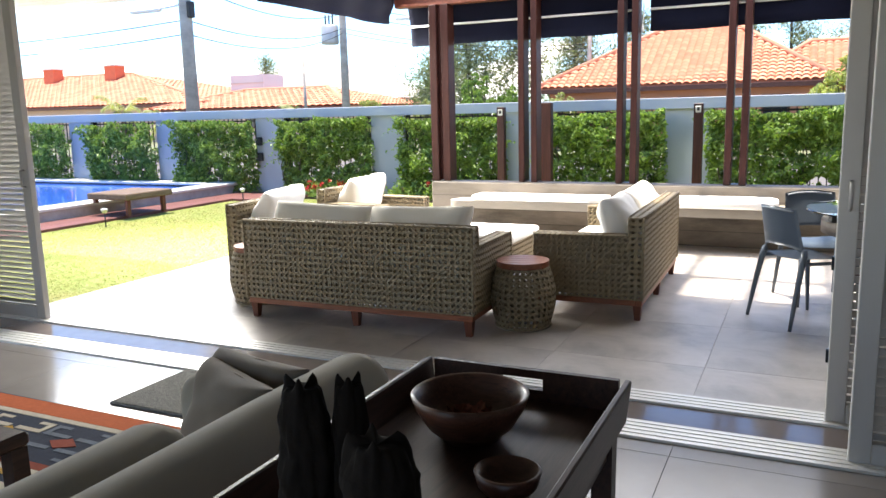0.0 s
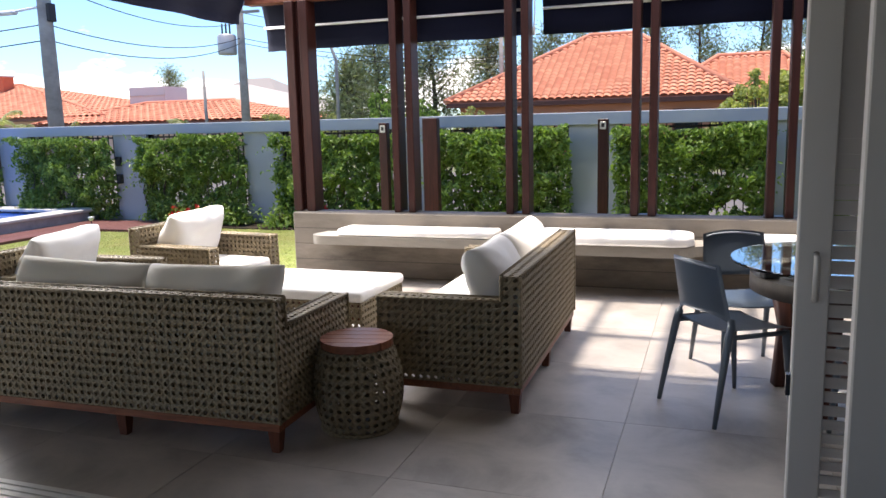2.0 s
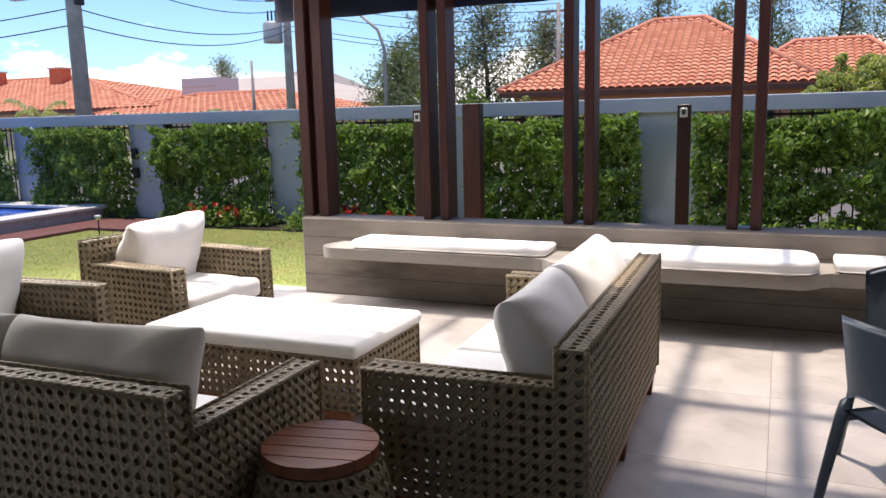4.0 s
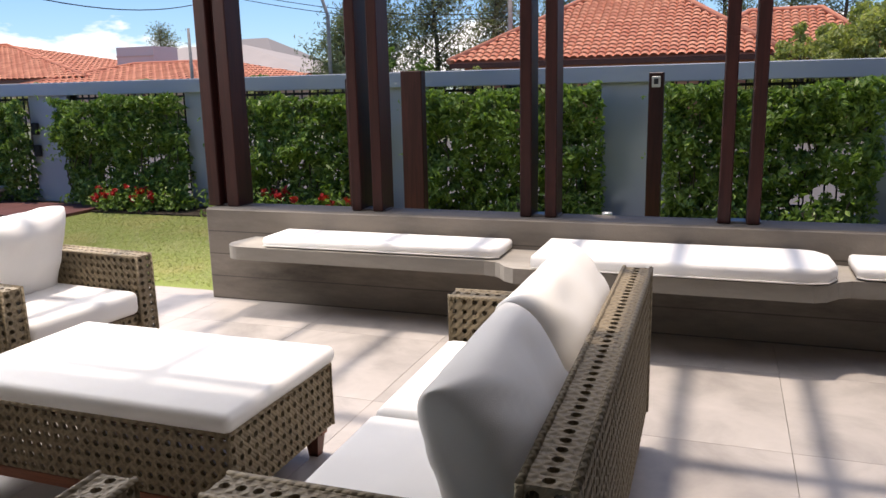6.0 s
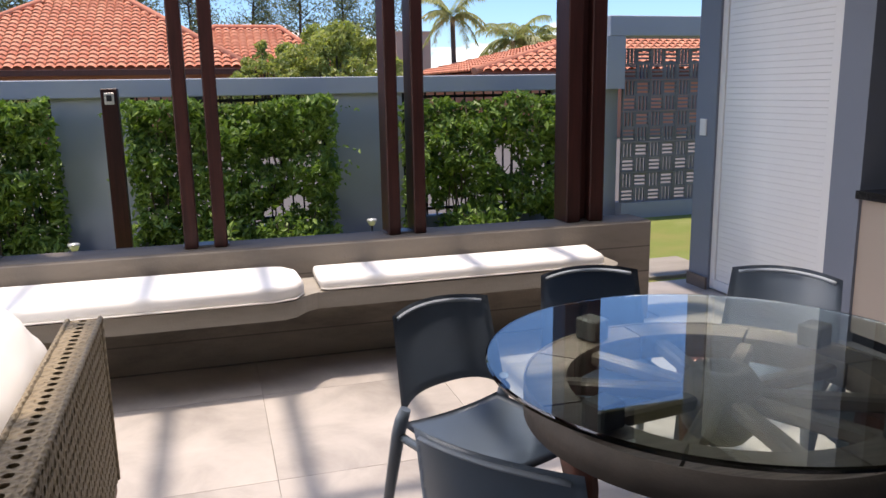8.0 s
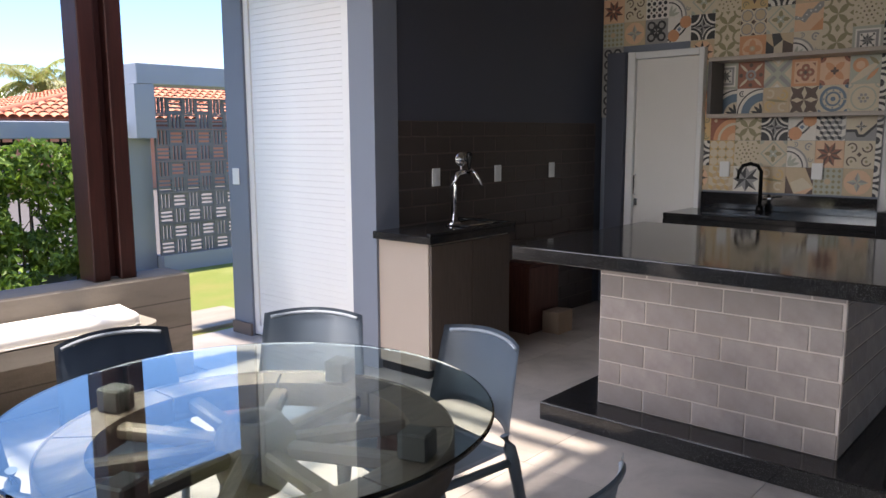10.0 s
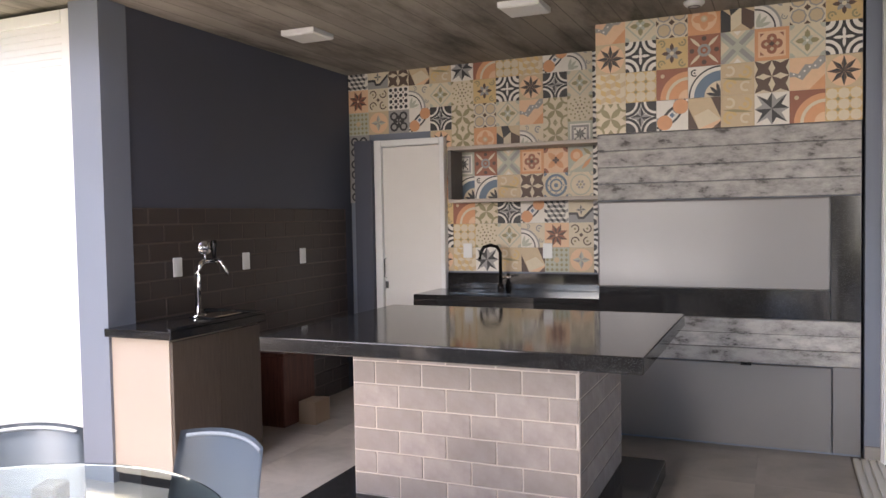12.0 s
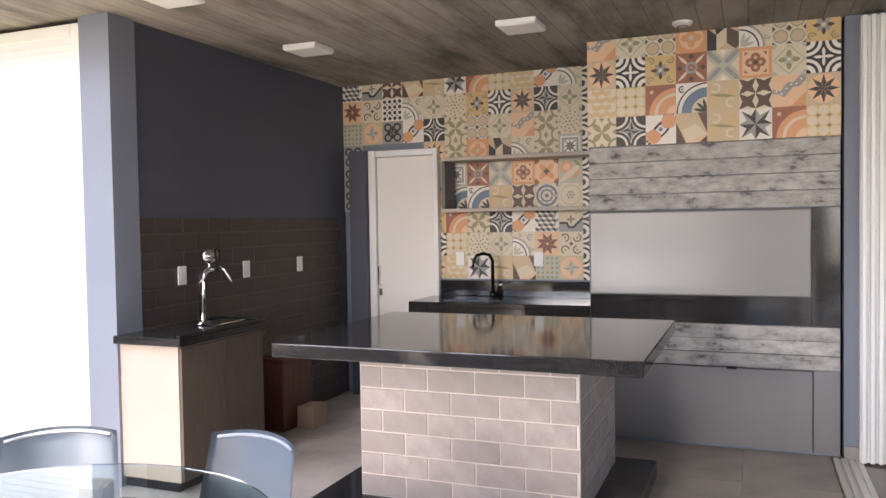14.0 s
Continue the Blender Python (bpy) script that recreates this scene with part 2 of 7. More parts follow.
def puff(bm, sx, sy, sz, at=Matrix(), n=10, power=0.34, sag=0.0, seed=0):
    """A stuffed cushion: a slab with rounded, creased faces and pointed corners, centred on the origin of at."""
    g = {}
    for side in (1, -1):
        for i in range(n + 1):
            for j in range(n + 1):
                u, v = math.sin(math.pi / 2 * (2 * i / n - 1)), math.sin(math.pi / 2 * (2 * j / n - 1))
                if side < 0 and (i in (0, n) or j in (0, n)):
                    g[side, i, j] = g[1, i, j]
                    continue
                h = (max(0.0, 1 - abs(u) ** 4) * max(0.0, 1 - abs(v) ** 4)) ** power
                soft = 0.22 * noise.noise(Vector((u * 1.7, v * 1.7, seed * 3.7 + side)))
                a = math.atan2(v, u)
                crease = 0.11 * (u * u + v * v) ** 0.5 * noise.noise(Vector((math.cos(a) * 4.5, math.sin(a) * 4.5, seed * 2.3 + side + 0.8 * (u + v))))
                z = side * sz / 2 * h * (1 - 0.12 * v + soft + crease) - sag * (1 - u * u) * (1 - v * v)
                wob = 0.012 * noise.noise(Vector((u * 3, v * 3, seed + 9.0)))
                g[side, i, j] = bm.verts.new(at @ Vector((u * sx / 2 * (1 - 0.05 * (1 - v * v) * u * u + wob), v * sy / 2 * (1 - 0.05 * (1 - u * u) * v * v + wob), z)))
    for side in (1, -1):
        for i in range(n):
            for j in range(n):
                q = (g[side, i, j], g[side, i + 1, j], g[side, i + 1, j + 1], g[side, i, j + 1])
                bm.faces.new(q if side > 0 else q[::-1]).smooth = True
    return bm


# the large structure
WALL_Y = 8.75     # bench wall, face to the patio
WALL_TOP = 0.645
FENCE_Y = 12.55
ROOF_Z = 2.70

structure("ground", box(-90, 90, -60, 200, -0.30, -0.16), plain("far_ground", (0.16, 0.17, 0.09), 0.95, var=0.3, scale=0.3), "flat ground of grass and earth around the houses", "ground")
lawn_mat = Mat("mown_lawn")
f_ = lawn_mat.ramp(lawn_mat.noise(1.2, 6), (0.34, (0.36, 0.31, 0.13)), (0.52, (0.27, 0.31, 0.10)), (0.7, (0.37, 0.37, 0.16)))
f_ = lawn_mat.mix(lawn_mat.maths("MULTIPLY", lawn_mat.noise(160, 4), 0.7), f_, (0.14, 0.20, 0.03))
lawn_mat.bump(lawn_mat.noise(220, 3), 0.6, 0.02)
M_LAWN = lawn_mat.done(f_, 0.95, spec=0.1)
LAWN_ = structure("lawn", box(-30, 14, -6, 12.7, -0.15, -0.03), M_LAWN, "bright green mown lawn between patio, pool and fence", "lawn")
structure("patio_base", box(-5.48, 12, -6, 8.95, -0.14, -0.012), M_GROUT, "grey bedding under the large floor tiles", "floor")

# concrete roof slab over kitchen, living room and the back of the patio
structure("ceiling", box(-9.0, 6.2, -5, 6.42, ROOF_Z, ROOF_Z + 0.30), M_CEIL, "board-marked dark concrete ceiling slab", "ceiling")
structure("ceiling_kitchen", box(2.48, 6.2, 6.424, 10, ROOF_Z, ROOF_Z + 0.30), M_CEIL, "board-marked dark concrete ceiling slab", "ceiling")

# kitchen walls
structure("wall_kitchen_side", box(2.97, 5.9, 7.97, 8.17, 0, ROOF_Z), M_DARK, "dark grey painted kitchen side wall")
structure("wall_kitchen_back", box(5.67, 5.9, 3.9, 7.966, 0, ROOF_Z), M_GREY, "grey plastered wall behind the patterned tiles")
structure("pier_kitchen", box(2.95, 3.15, 7.95, 8.17, 0, ROOF_Z - 0.002), M_GREY, "grey painted pier at the kitchen opening")
structure("pier_house", box(4.86, 5.66, 3.86, 4.085, 0, ROOF_Z - 0.002), M_GREY, "grey painted pier beside the barbecue")
structure("wall_store", box(2.95, 3.10, 9.27, 9.5, 0, ROOF_Z - 0.002), M_GREY, "grey painted pier beside the white shutter")
structure("wall_store_side", box(3.104, 6.2, 9.35, 9.5, 0, ROOF_Z), M_GREY, "grey painted side wall of the store room")
structure("wall_store_back", box(5.95, 6.15, 8.2, 9.34, 0, ROOF_Z), M_INNER, "plain inner wall of the store room")

# living room shell; openings above the low walls are added for the fill lamps
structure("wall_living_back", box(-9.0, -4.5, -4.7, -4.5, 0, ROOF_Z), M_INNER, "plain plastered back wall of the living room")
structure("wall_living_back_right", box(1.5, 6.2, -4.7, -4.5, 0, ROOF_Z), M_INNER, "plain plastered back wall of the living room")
structure("wall_back_sill", box(-4.498, 1.498, -4.7, -4.5, 0, 0.5), M_INNER, "plain plastered low wall under the added back opening")
structure("wall_living_left", box(-9.0, -8.8, -4.49, 4.1, 0, 0.5), M_INNER, "plain plastered low wall under the added side opening")
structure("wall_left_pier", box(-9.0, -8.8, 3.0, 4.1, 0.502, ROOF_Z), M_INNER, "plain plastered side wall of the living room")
structure("wall_living_right", box(6.0, 6.2, -4.49, 3.85, 0, ROOF_Z), M_INNER, "plain plastered side wall of the living room")

# bench wall
structure("bench_wall", box(-4.0, 2.155, WALL_Y, 9.03, -0.1, WALL_TOP, bevel=0.012), M_BENCH, "low board-marked concrete wall carrying the pergola posts")

# fence wall: base, coping and pillars
structure("fence_base", box(-26, 4.2, FENCE_Y + 0.05, FENCE_Y + 0.2, -0.1, 0.12), M_FENCE, "low grey base of the garden fence")
structure("fence_coping", box(-26, 4.0, FENCE_Y - 0.06, FENCE_Y + 0.26, 1.44, 1.61, bevel=0.008), M_COPING, "pale grey coping beam of the garden wall")
for px in (-1.50, 1.09, 3.60, -4.11, -6.71, -9.31, -11.91, -14.5, -17.1, -19.7):
    w_ = 0.40 if px in (1.09, 3.60) else 0.34
    structure("fence_pillar", box(px - w_, px + w_, FENCE_Y, FENCE_Y + 0.22, 0.0, 1.444), M_FENCE, "blue-grey painted pillar of the garden wall")


# pergola
POSTS = (-3.905, -2.79, -1.648, -0.508, 0.611, 1.738)
for n_, px in enumerate(POSTS):
    big = n_ in (0, 5)
    post = thing("pergola_post", (px, 8.93, WALL_TOP), "twin red-brown hardwood pergola post on the concrete wall", "post", "pergola posts")
    for sx in (-1, 1):
        a, b = (0.03, 0.125) if big else (0.041, 0.112)
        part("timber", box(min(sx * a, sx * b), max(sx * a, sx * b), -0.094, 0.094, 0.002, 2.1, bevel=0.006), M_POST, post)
    part("foot_plate", box(-0.12, 0.12, -0.055, 0.055, 0.001, 0.012), plain("steel_plate", (0.25, 0.24, 0.24), 0.4, 0.9), post, "small steel foot plate")
    if big:
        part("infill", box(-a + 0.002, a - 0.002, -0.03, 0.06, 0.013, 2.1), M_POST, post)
roof = thing("pergola_roof", (0, 0, 2.74), "open red-brown timber pergola roof over the patio", "pergola")
part("front_beam", box(-4.5, 2.3, 8.86, 9.0, 0.002, 0.16, bevel=0.006), M_RAFT, roof)
part("purlin", box(-4.5, 2.3, 7.26, 7.34, 0.165, 0.25, bevel=0.005), M_RAFT, roof)
part("purlin", box(-4.5, 2.3, 6.45, 6.53, 0.002, 0.16, bevel=0.005), M_RAFT, roof)
raft = mesh_of("rafter", box(-0.035, 0.035, 6.43, 9.1, 0.02, 0.163, bevel=0.005), M_RAFT)
for i in range(12):
    part("rafter", raft, None, roof, at=(-4.46 + 0.5625 * i + 0.56, 0, 0.145))
part("edge_beam", box(-4.5, -4.42, 6.43, 9.0, 0.165, 0.3, bevel=0.005), M_RAFT, roof)


def sheet(bm, pts, wave, n, thick=0.004):
    """Hanging cloth: rows of points swept along x or y with slight waves."""
    (ax, x0, x1), rows = pts
    grid = []
    for i in range(n + 1):
        s = x0 + (x1 - x0) * i / n
        col = []
        for d, z in rows:
            w = wave * noise.noise(Vector((s * 2.3, z * 2.0, d))) 
            dz = wave * 0.7 * noise.noise(Vector((s * 1.7 + 9, 0, d))) * (1 if z == rows[-1][1] else 0)
            col.append(bm.verts.new((s, d + w, z + dz) if ax == "x" else (d + w, s, z + dz)))
        grid.append(col)
    for a, b in zip(grid, grid[1:]):
        for j in range(len(rows) - 1):
            bm.faces.new((a[j], b[j], b[j + 1], a[j + 1])).smooth = True
    bmesh.ops.solidify(bm, geom=bm.faces[:], thickness=thick)
    return bm


M_BAR = plain("white_awning_bar", (0.7, 0.7, 0.7), 0.35, 0.2)
for x0, x1 in ((-4.42, -1.58), (-1.46, 2.3)):
    aw = thing("roller_awning", ((x0 + x1) / 2, 9.13, 2.3), "navy canvas roller awning hung under the pergola beam", "awning", "patio awnings")
    h_ = (x1 - x0) / 2
    part("canvas", sheet(bmesh.new(), (("x", -h_, h_), [(-0.1, 0.56), (-0.04, 0.4), (0, 0.22), (0.005, 0.1), (0.0, 0.0)]), 0.035, 40), M_AWN, aw)
    part("bar", tube([(-h_, -0.03, 0.235), (h_, -0.03, 0.235)], 0.014, 8), M_BAR, aw, "white tube of the awning")
    part("roller", tube([(-h_, -0.1, 0.56), (h_, -0.1, 0.56)], 0.04, 10), M_AWN, aw)
aw = thing("roller_awning", (-4.6, 7.6, 2.56), "navy canvas awning hung at the pergola side", "awning", "patio awnings")
part("canvas", sheet(bmesh.new(), (("y", -1.25, 1.32), [(0.12, 0.36), (0.06, 0.2), (0.0, 0.1), (-0.01, 0.0)]), 0.04, 24), M_AWN, aw)
part("roller", tube([(0.1, -1.25, 0.34), (0.1, 1.3, 0.34)], 0.05, 10), M_AWN, aw)
cord = thing("awning_cord", (-1.52, 9.0, 2.3), "pale knotted awning cord hanging from the beam", "cord")
part("rope", tube([(0, 0, 0.45), (0.01, 0, 0.2), (-0.005, 0, 0.02)], 0.006, 6), M_PILLOW, cord)
part("knot", lathe([(0, -0.02), (0.016, 0.0), (0.012, 0.05), (0, 0.09)], 8), M_PILLOW, cord)

# bench slab and its cushions
out = [(-3.60, 8.75)]
for i in range(9):
    a = math.pi / 2 * i / 8
    out.append((-3.50 - 0.14 * math.cos(a), 8.54 - 0.14 * math.sin(a)))
out += [(-1.86, 8.40), (-1.79, 8.385), (-1.75, 8.35), (-1.71, 8.29), (-1.65, 8.25), (-0.16, 8.25), (-0.10, 8.28), (-0.04, 8.36), (0.02, 8.40)]
for i in range(9):
    a = math.pi / 2 * i / 8
    out.append((1.66 + 0.12 * math.sin(a), 8.52 - 0.12 * math.cos(a)))
out.append((1.78, 8.75))
tagged(part("bench_slab", prism(out, 0.375, 0.46), M_SLAB), "grey concrete bench slab cantilevered from the low wall", "bench")


def soft_prism(outline, h, r=0.03):
    bm = prism(outline, 0, h)
    es = [e for e in bm.edges if abs(e.verts[0].co.z - e.verts[1].co.z) < 1e-5]
    bmesh.ops.bevel(bm, geom=es, offset=r, segments=3, affect="EDGES", profile=0.6)
    for f in bm.faces:
        f.smooth = abs(f.normal.z) < 0.98
    return bm


def bench_cushion(pts, h, label):
    cx = sum(p[0] for p in pts) / len(pts)
    c = thing("bench_cushion", (cx, 8.55, 0.462), label, "cushion", "bench cushions")
    part("pad", soft_prism([(x - cx, y - 8.55) for x, y in pts], h), M_WHITEFAB, c)
    part("piping", tube([(x - cx, y - 8.555, 0.012) for x, y in pts if y < 8.7], 0.004, 5), M_PILLOW, c)


bench_cushion([(-3.33, 8.73), (-3.33, 8.42), (-1.83, 8.42), (-1.78, 8.45), (-1.78, 8.73)], 0.07, "flat off-white seat cushion on the concrete bench")
bench_cushion([(-1.55, 8.73), (-1.55, 8.24), (-0.2, 8.235), (-0.1, 8.27), (-0.05, 8.37), (-0.06, 8.6), (-0.12, 8.70), (-0.2, 8.73)], 0.085, "wide off-white seat cushion with a rounded end on the bench")
bench_cushion([(0.04, 8.73), (0.04, 8.43), (0.08, 8.40), (1.60, 8.40), (1.66, 8.44), (1.70, 8.73)], 0.07, "flat off-white seat cushion on the concrete bench")

# wicker furniture
wk = Mat("khaki_wicker")
f_ = wk.mix(wk.noise(70, 4), (0.205, 0.16, 0.098), (0.30, 0.243, 0.158))
f_ = wk.mix(wk.maths("MULTIPLY", wk.noise(9, 3), 0.3), f_, (0.20, 0.155, 0.10))
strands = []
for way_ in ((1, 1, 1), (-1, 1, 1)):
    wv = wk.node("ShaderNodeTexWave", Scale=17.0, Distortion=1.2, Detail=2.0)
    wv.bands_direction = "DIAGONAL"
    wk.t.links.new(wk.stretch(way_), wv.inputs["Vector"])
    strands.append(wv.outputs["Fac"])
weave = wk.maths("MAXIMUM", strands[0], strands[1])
# crevice shade between the strands is put into the colour
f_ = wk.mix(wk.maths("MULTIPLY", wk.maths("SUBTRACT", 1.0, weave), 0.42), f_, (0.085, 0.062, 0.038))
wk.bump(weave, 0.7, 0.006)
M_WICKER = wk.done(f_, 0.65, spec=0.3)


def cane(vs, fs, o, u, v, nu, nv, thick, hole=0.28, warp=None):
    """A woven panel with a round hole in every cell: o corner, u and v its sides, thick the depth vector. Appends to vs and fs."""
    o, u, v, w = Vector(o), Vector(u), Vector(v), Vector(thick)
    sq = [(0, 0), (0.5, 0), (1, 0), (1, 0.5), (1, 1), (0.5, 1), (0, 1), (0, 0.5)]
    n = w.normalized()
    for i in range(nu):
        for j in range(nv):
            b = len(vs)
            for side in (0, 1):
                for k, (p, q) in enumerate(sq):
                    lift = {1: 0.0025, 5: 0.0025, 3: -0.0015, 7: -0.0015}.get(k, 0.0)
                    P = o + u * ((i + p) / nu) + v * ((j + q) / nv) + w * side + n * lift * (1 if side else -1)
                    vs.append(warp(P) if warp else P)
                for k in range(8):
                    t = math.radians(-135 + 45 * k)
                    P = o + u * ((i + 0.5 + hole * math.cos(t)) / nu) + v * ((j + 0.5 + hole * math.sin(t)) / nv) + w * side + n * 0.0012 * (1 if side else -1)
                    vs.append(warp(P) if warp else P)
            for k in range(8):
                m = (k + 1) % 8
                fs.append((b + k, b + m, b + 8 + m, b + 8 + k))
                fs.append((b + 16 + k, b + 24 + k, b + 24 + m, b + 16 + m))
                fs.append((b + 8 + k, b + 8 + m, b + 24 + m, b + 24 + k))


def welded(name, vs, fs):
    me = bpy.data.meshes.new(name)
    me.from_pydata([tuple(p) for p in vs], [], fs)
    bm = bmesh.new()
    bm.from_mesh(me)
    bmesh.ops.remove_doubles(bm, verts=bm.verts, dist=0.0004)
    bm.to_mesh(me)
    bm.free()
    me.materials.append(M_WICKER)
    return me


def cane_mesh(*panels):
    vs, fs = [], []
    for p in panels:
        cane(vs, fs, *p)
    return welded("cane", vs, fs)


def strip(n):
    return max(1, round(n / 0.0425))


def cane_box(x0, x1, y0, y1, z0, z1, t=0.012, top=True, faces="xXyY"):
    """Woven faces round a box; the top woven too."""
    p = []
    dx, dy, dz = x1 - x0, y1 - y0, z1 - z0
    if "y" in faces:
        p.append(((x0, y0, z0), (dx, 0, 0), (0, 0, dz), strip(dx), strip(dz), (0, t, 0)))
    if "Y" in faces:
        p.append(((x0, y1 - t, z0), (dx, 0, 0), (0, 0, dz), strip(dx), strip(dz), (0, t, 0)))
    if "x" in faces:
        p.append(((x0, y0, z0), (0, dy, 0), (0, 0, dz), strip(dy), strip(dz), (t, 0, 0)))
    if "X" in faces:
        p.append(((x1 - t, y0, z0), (0, dy, 0), (0, 0, dz), strip(dy), strip(dz), (t, 0, 0)))
    if top and dy <= 0.12:
        e = (dy - 0.044) / 2
        for a, w, n, hole in ((0, e, strip(dx) // 3, 0.03), (e, 0.044, strip(dx), 0.3), (e + 0.044, e, strip(dx) // 3, 0.03)):
            p.append(((x0, y0 + a, z1 - t), (dx, 0, 0), (0, w, 0), n, 1, (0, 0, t), hole))
    elif top and dx <= 0.12:
        e = (dx - 0.044) / 2
        for a, w, n, hole in ((0, e, strip(dy) // 3, 0.03), (e, 0.044, strip(dy), 0.3), (e + 0.044, e, strip(dy) // 3, 0.03)):
            p.append(((x0 + a, y0, z1 - t), (w, 0, 0), (0, dy, 0), 1, n, (0, 0, t), hole))
    elif top:
        p.append(((x0, y0, z1 - t), (dx, 0, 0), (0, dy, 0), strip(dx), strip(dy), (0, 0, t)))
    return p


def edging(lines, r=0.009):
    bm = bmesh.new()
    for l in lines:
        bm_tube(bm, l, r, 6)
    return bm


def taper_leg(h, a=0.03, b=0.02):
    bm = box(-a, a, -a, a, 0, h)
    for v in bm.verts:
        if v.co.z < 0.001:
            v.co.x *= b / a
            v.co.y *= b / a
    return bm


def wicker_seat(name, m, width, depth, label, category, seats, pillows, group="", tall=0.46):
    """A woven sofa or armchair: back along y=0, open towards +y."""
    s = thing(name, m, label, category, group)
    w, z0, zb, za, bt = width / 2, 0.15, 0.735, 0.60, 0.10
    part("backrest", cane_mesh(*cane_box(-w, w, 0, bt, z0, zb)), None, s)
    part("arm", cane_mesh(*cane_box(-w, -w + bt, bt, depth, z0, za)), None, s)
    part("arm", cane_mesh(*cane_box(w - bt, w, bt, depth, z0, za)), None, s)
    part("apron", cane_mesh(*cane_box(-w + bt, w - bt, depth - 0.04, depth - 0.02, z0, 0.29, faces="y", top=False)), None, s)
    part("edging", edging([[(-w, 0, zb), (w, 0, zb)], [(-w, bt, zb), (w, bt, zb)], [(-w, 0, z0), (-w, 0, zb)], [(w, 0, z0), (w, 0, zb)], [(-w, bt, za), (-w, depth, za), (-w, depth, z0)], [(w, bt, za), (w, depth, za), (w, depth, z0)], [(-w + bt, bt, za), (-w + bt, depth, za), (-w + bt, depth, z0)], [(w - bt, bt, za), (w - bt, depth, za), (w - bt, depth, z0)], [(-w, bt, za), (-w, bt, zb)], [(w, bt, za), (w, bt, zb)]]), M_WICKER, s)
    part("seat_deck", box(-w + bt + 0.01, w - bt - 0.01, bt + 0.02, depth - 0.05, 0.27, 0.30), M_LEG, s)
    for nm, b in (("rail", (-w + 0.006, w - 0.006, 0.004, 0.045)), ("rail", (-w + 0.006, w - 0.006, depth - 0.045, depth - 0.004)), ("rail", (-w + 0.006, -w + 0.045, 0.047, depth - 0.047)), ("rail", (w - 0.045, w - 0.006, 0.047, depth - 0.047))):
        part(nm, box(*b, 0.108, 0.149, bevel=0.004), M_TEAK, s, "reddish timber rail")
    leg = mesh_of("leg", taper_leg(0.107), M_LEG)
    spots = [(-w + 0.045, 0.04), (w - 0.045, 0.04), (-w + 0.045, depth - 0.04), (w - 0.045, depth - 0.04)]
    if width > 1.2:
        spots += [(0, 0.04), (0, depth - 0.04)]
    for x, y in spots:
        part("leg", leg, None, s, at=(x, y, 0))
    sw = (width - 2 * bt - 0.01) / seats
    for i in range(seats):
        cx = -w + bt + 0.005 + sw * (i + 0.5)
        bm = box(cx - sw / 2 + 0.004, cx + sw / 2 - 0.004, bt + 0.01, depth + 0.01, 0.301, 0.425, bevel=0.035, seg=3)
        for f in bm.faces:
            f.smooth = True
        part("seat_cushion", bm, M_WHITEFAB, s, "off-white seat cushion")
        part("back_cushion", puff(bmesh.new(), sw * 1.0, tall + 0.03, 0.25, pose(cx, bt + 0.13 + (tall - 0.46) * 0.2, 0.42 + tall / 2 - 0.045, 66, 2.0 * (-1) ** i, 3.0 * (-1) ** i), n=26, seed=i + width), pillows, s, "stuffed back cushion")
    return s


wicker_seat("wicker_sofa", pose(-2.665, 4.70, 0, 0, 0, 1.6), 1.815, 0.78, "khaki woven two-seat patio sofa with shade-darkened beige cushions on timber legs", "sofa", 2, M_PILLOW_SHADE, "wicker seats")
wicker_seat("wicker_sofa", pose(-0.825, 6.38, 0, 0, 0, 91), 1.75, 0.785, "khaki woven two-seat patio sofa with white cushions beside the ottoman", "sofa", 2, M_PILLOW, "wicker seats")
wicker_seat("wicker_armchair", pose(-4.38, 5.83, 0, 0, 0, -86), 0.86, 0.78, "khaki woven armchair with off-white cushions on the patio edge", "armchair", 1, M_WHITEFAB, "wicker seats", 0.47)
wicker_seat("wicker_armchair", pose(-4.28, 7.17, 0, 0, 0, -95), 0.86, 0.80, "khaki woven armchair with a sunlit off-white cushion beside the lawn", "armchair", 1, M_WHITEFAB, "wicker seats", 0.47)

ott = thing("ottoman", (-2.612, 6.486, 0), "large woven ottoman table with an off-white pad", "ottoman")
part("body", cane_mesh(*cane_box(-0.60, 0.60, -0.335, 0.335, 0.13, 0.385, top=False)), None, ott)
part("edging", edging([[(-0.60, -0.335, 0.38), (0.60, -0.335, 0.38)], [(0.60, -0.335, 0.13), (0.60, -0.335, 0.38), (0.60, 0.335, 0.38), (0.60, 0.335, 0.13)], [(-0.60, -0.335, 0.13), (-0.60, -0.335, 0.38), (-0.60, 0.335, 0.38)]]), M_WICKER, ott)
part("top_board", box(-0.585, 0.585, -0.32, 0.32, 0.355, 0.383), M_LEG, ott)
bm = box(-0.621, 0.621, -0.357, 0.357, 0.386, 0.455, bevel=0.028, seg=3)
for f in bm.faces:
    f.smooth = True
part("pad", bm, M_WHITEFAB, ott, "off-white canvas pad")
for y in (-0.32, 0.32):
    part("rail", box(-0.57, 0.57, y - 0.02, y + 0.02, 0.09, 0.129), M_TEAK, ott)
leg_me = mesh_of("leg", taper_leg(0.09), M_LEG)
for x in (-0.53, 0.53):
    for y in (-0.31, 0.31):
        part("leg", leg_me, None, ott, at=(x, y, 0))


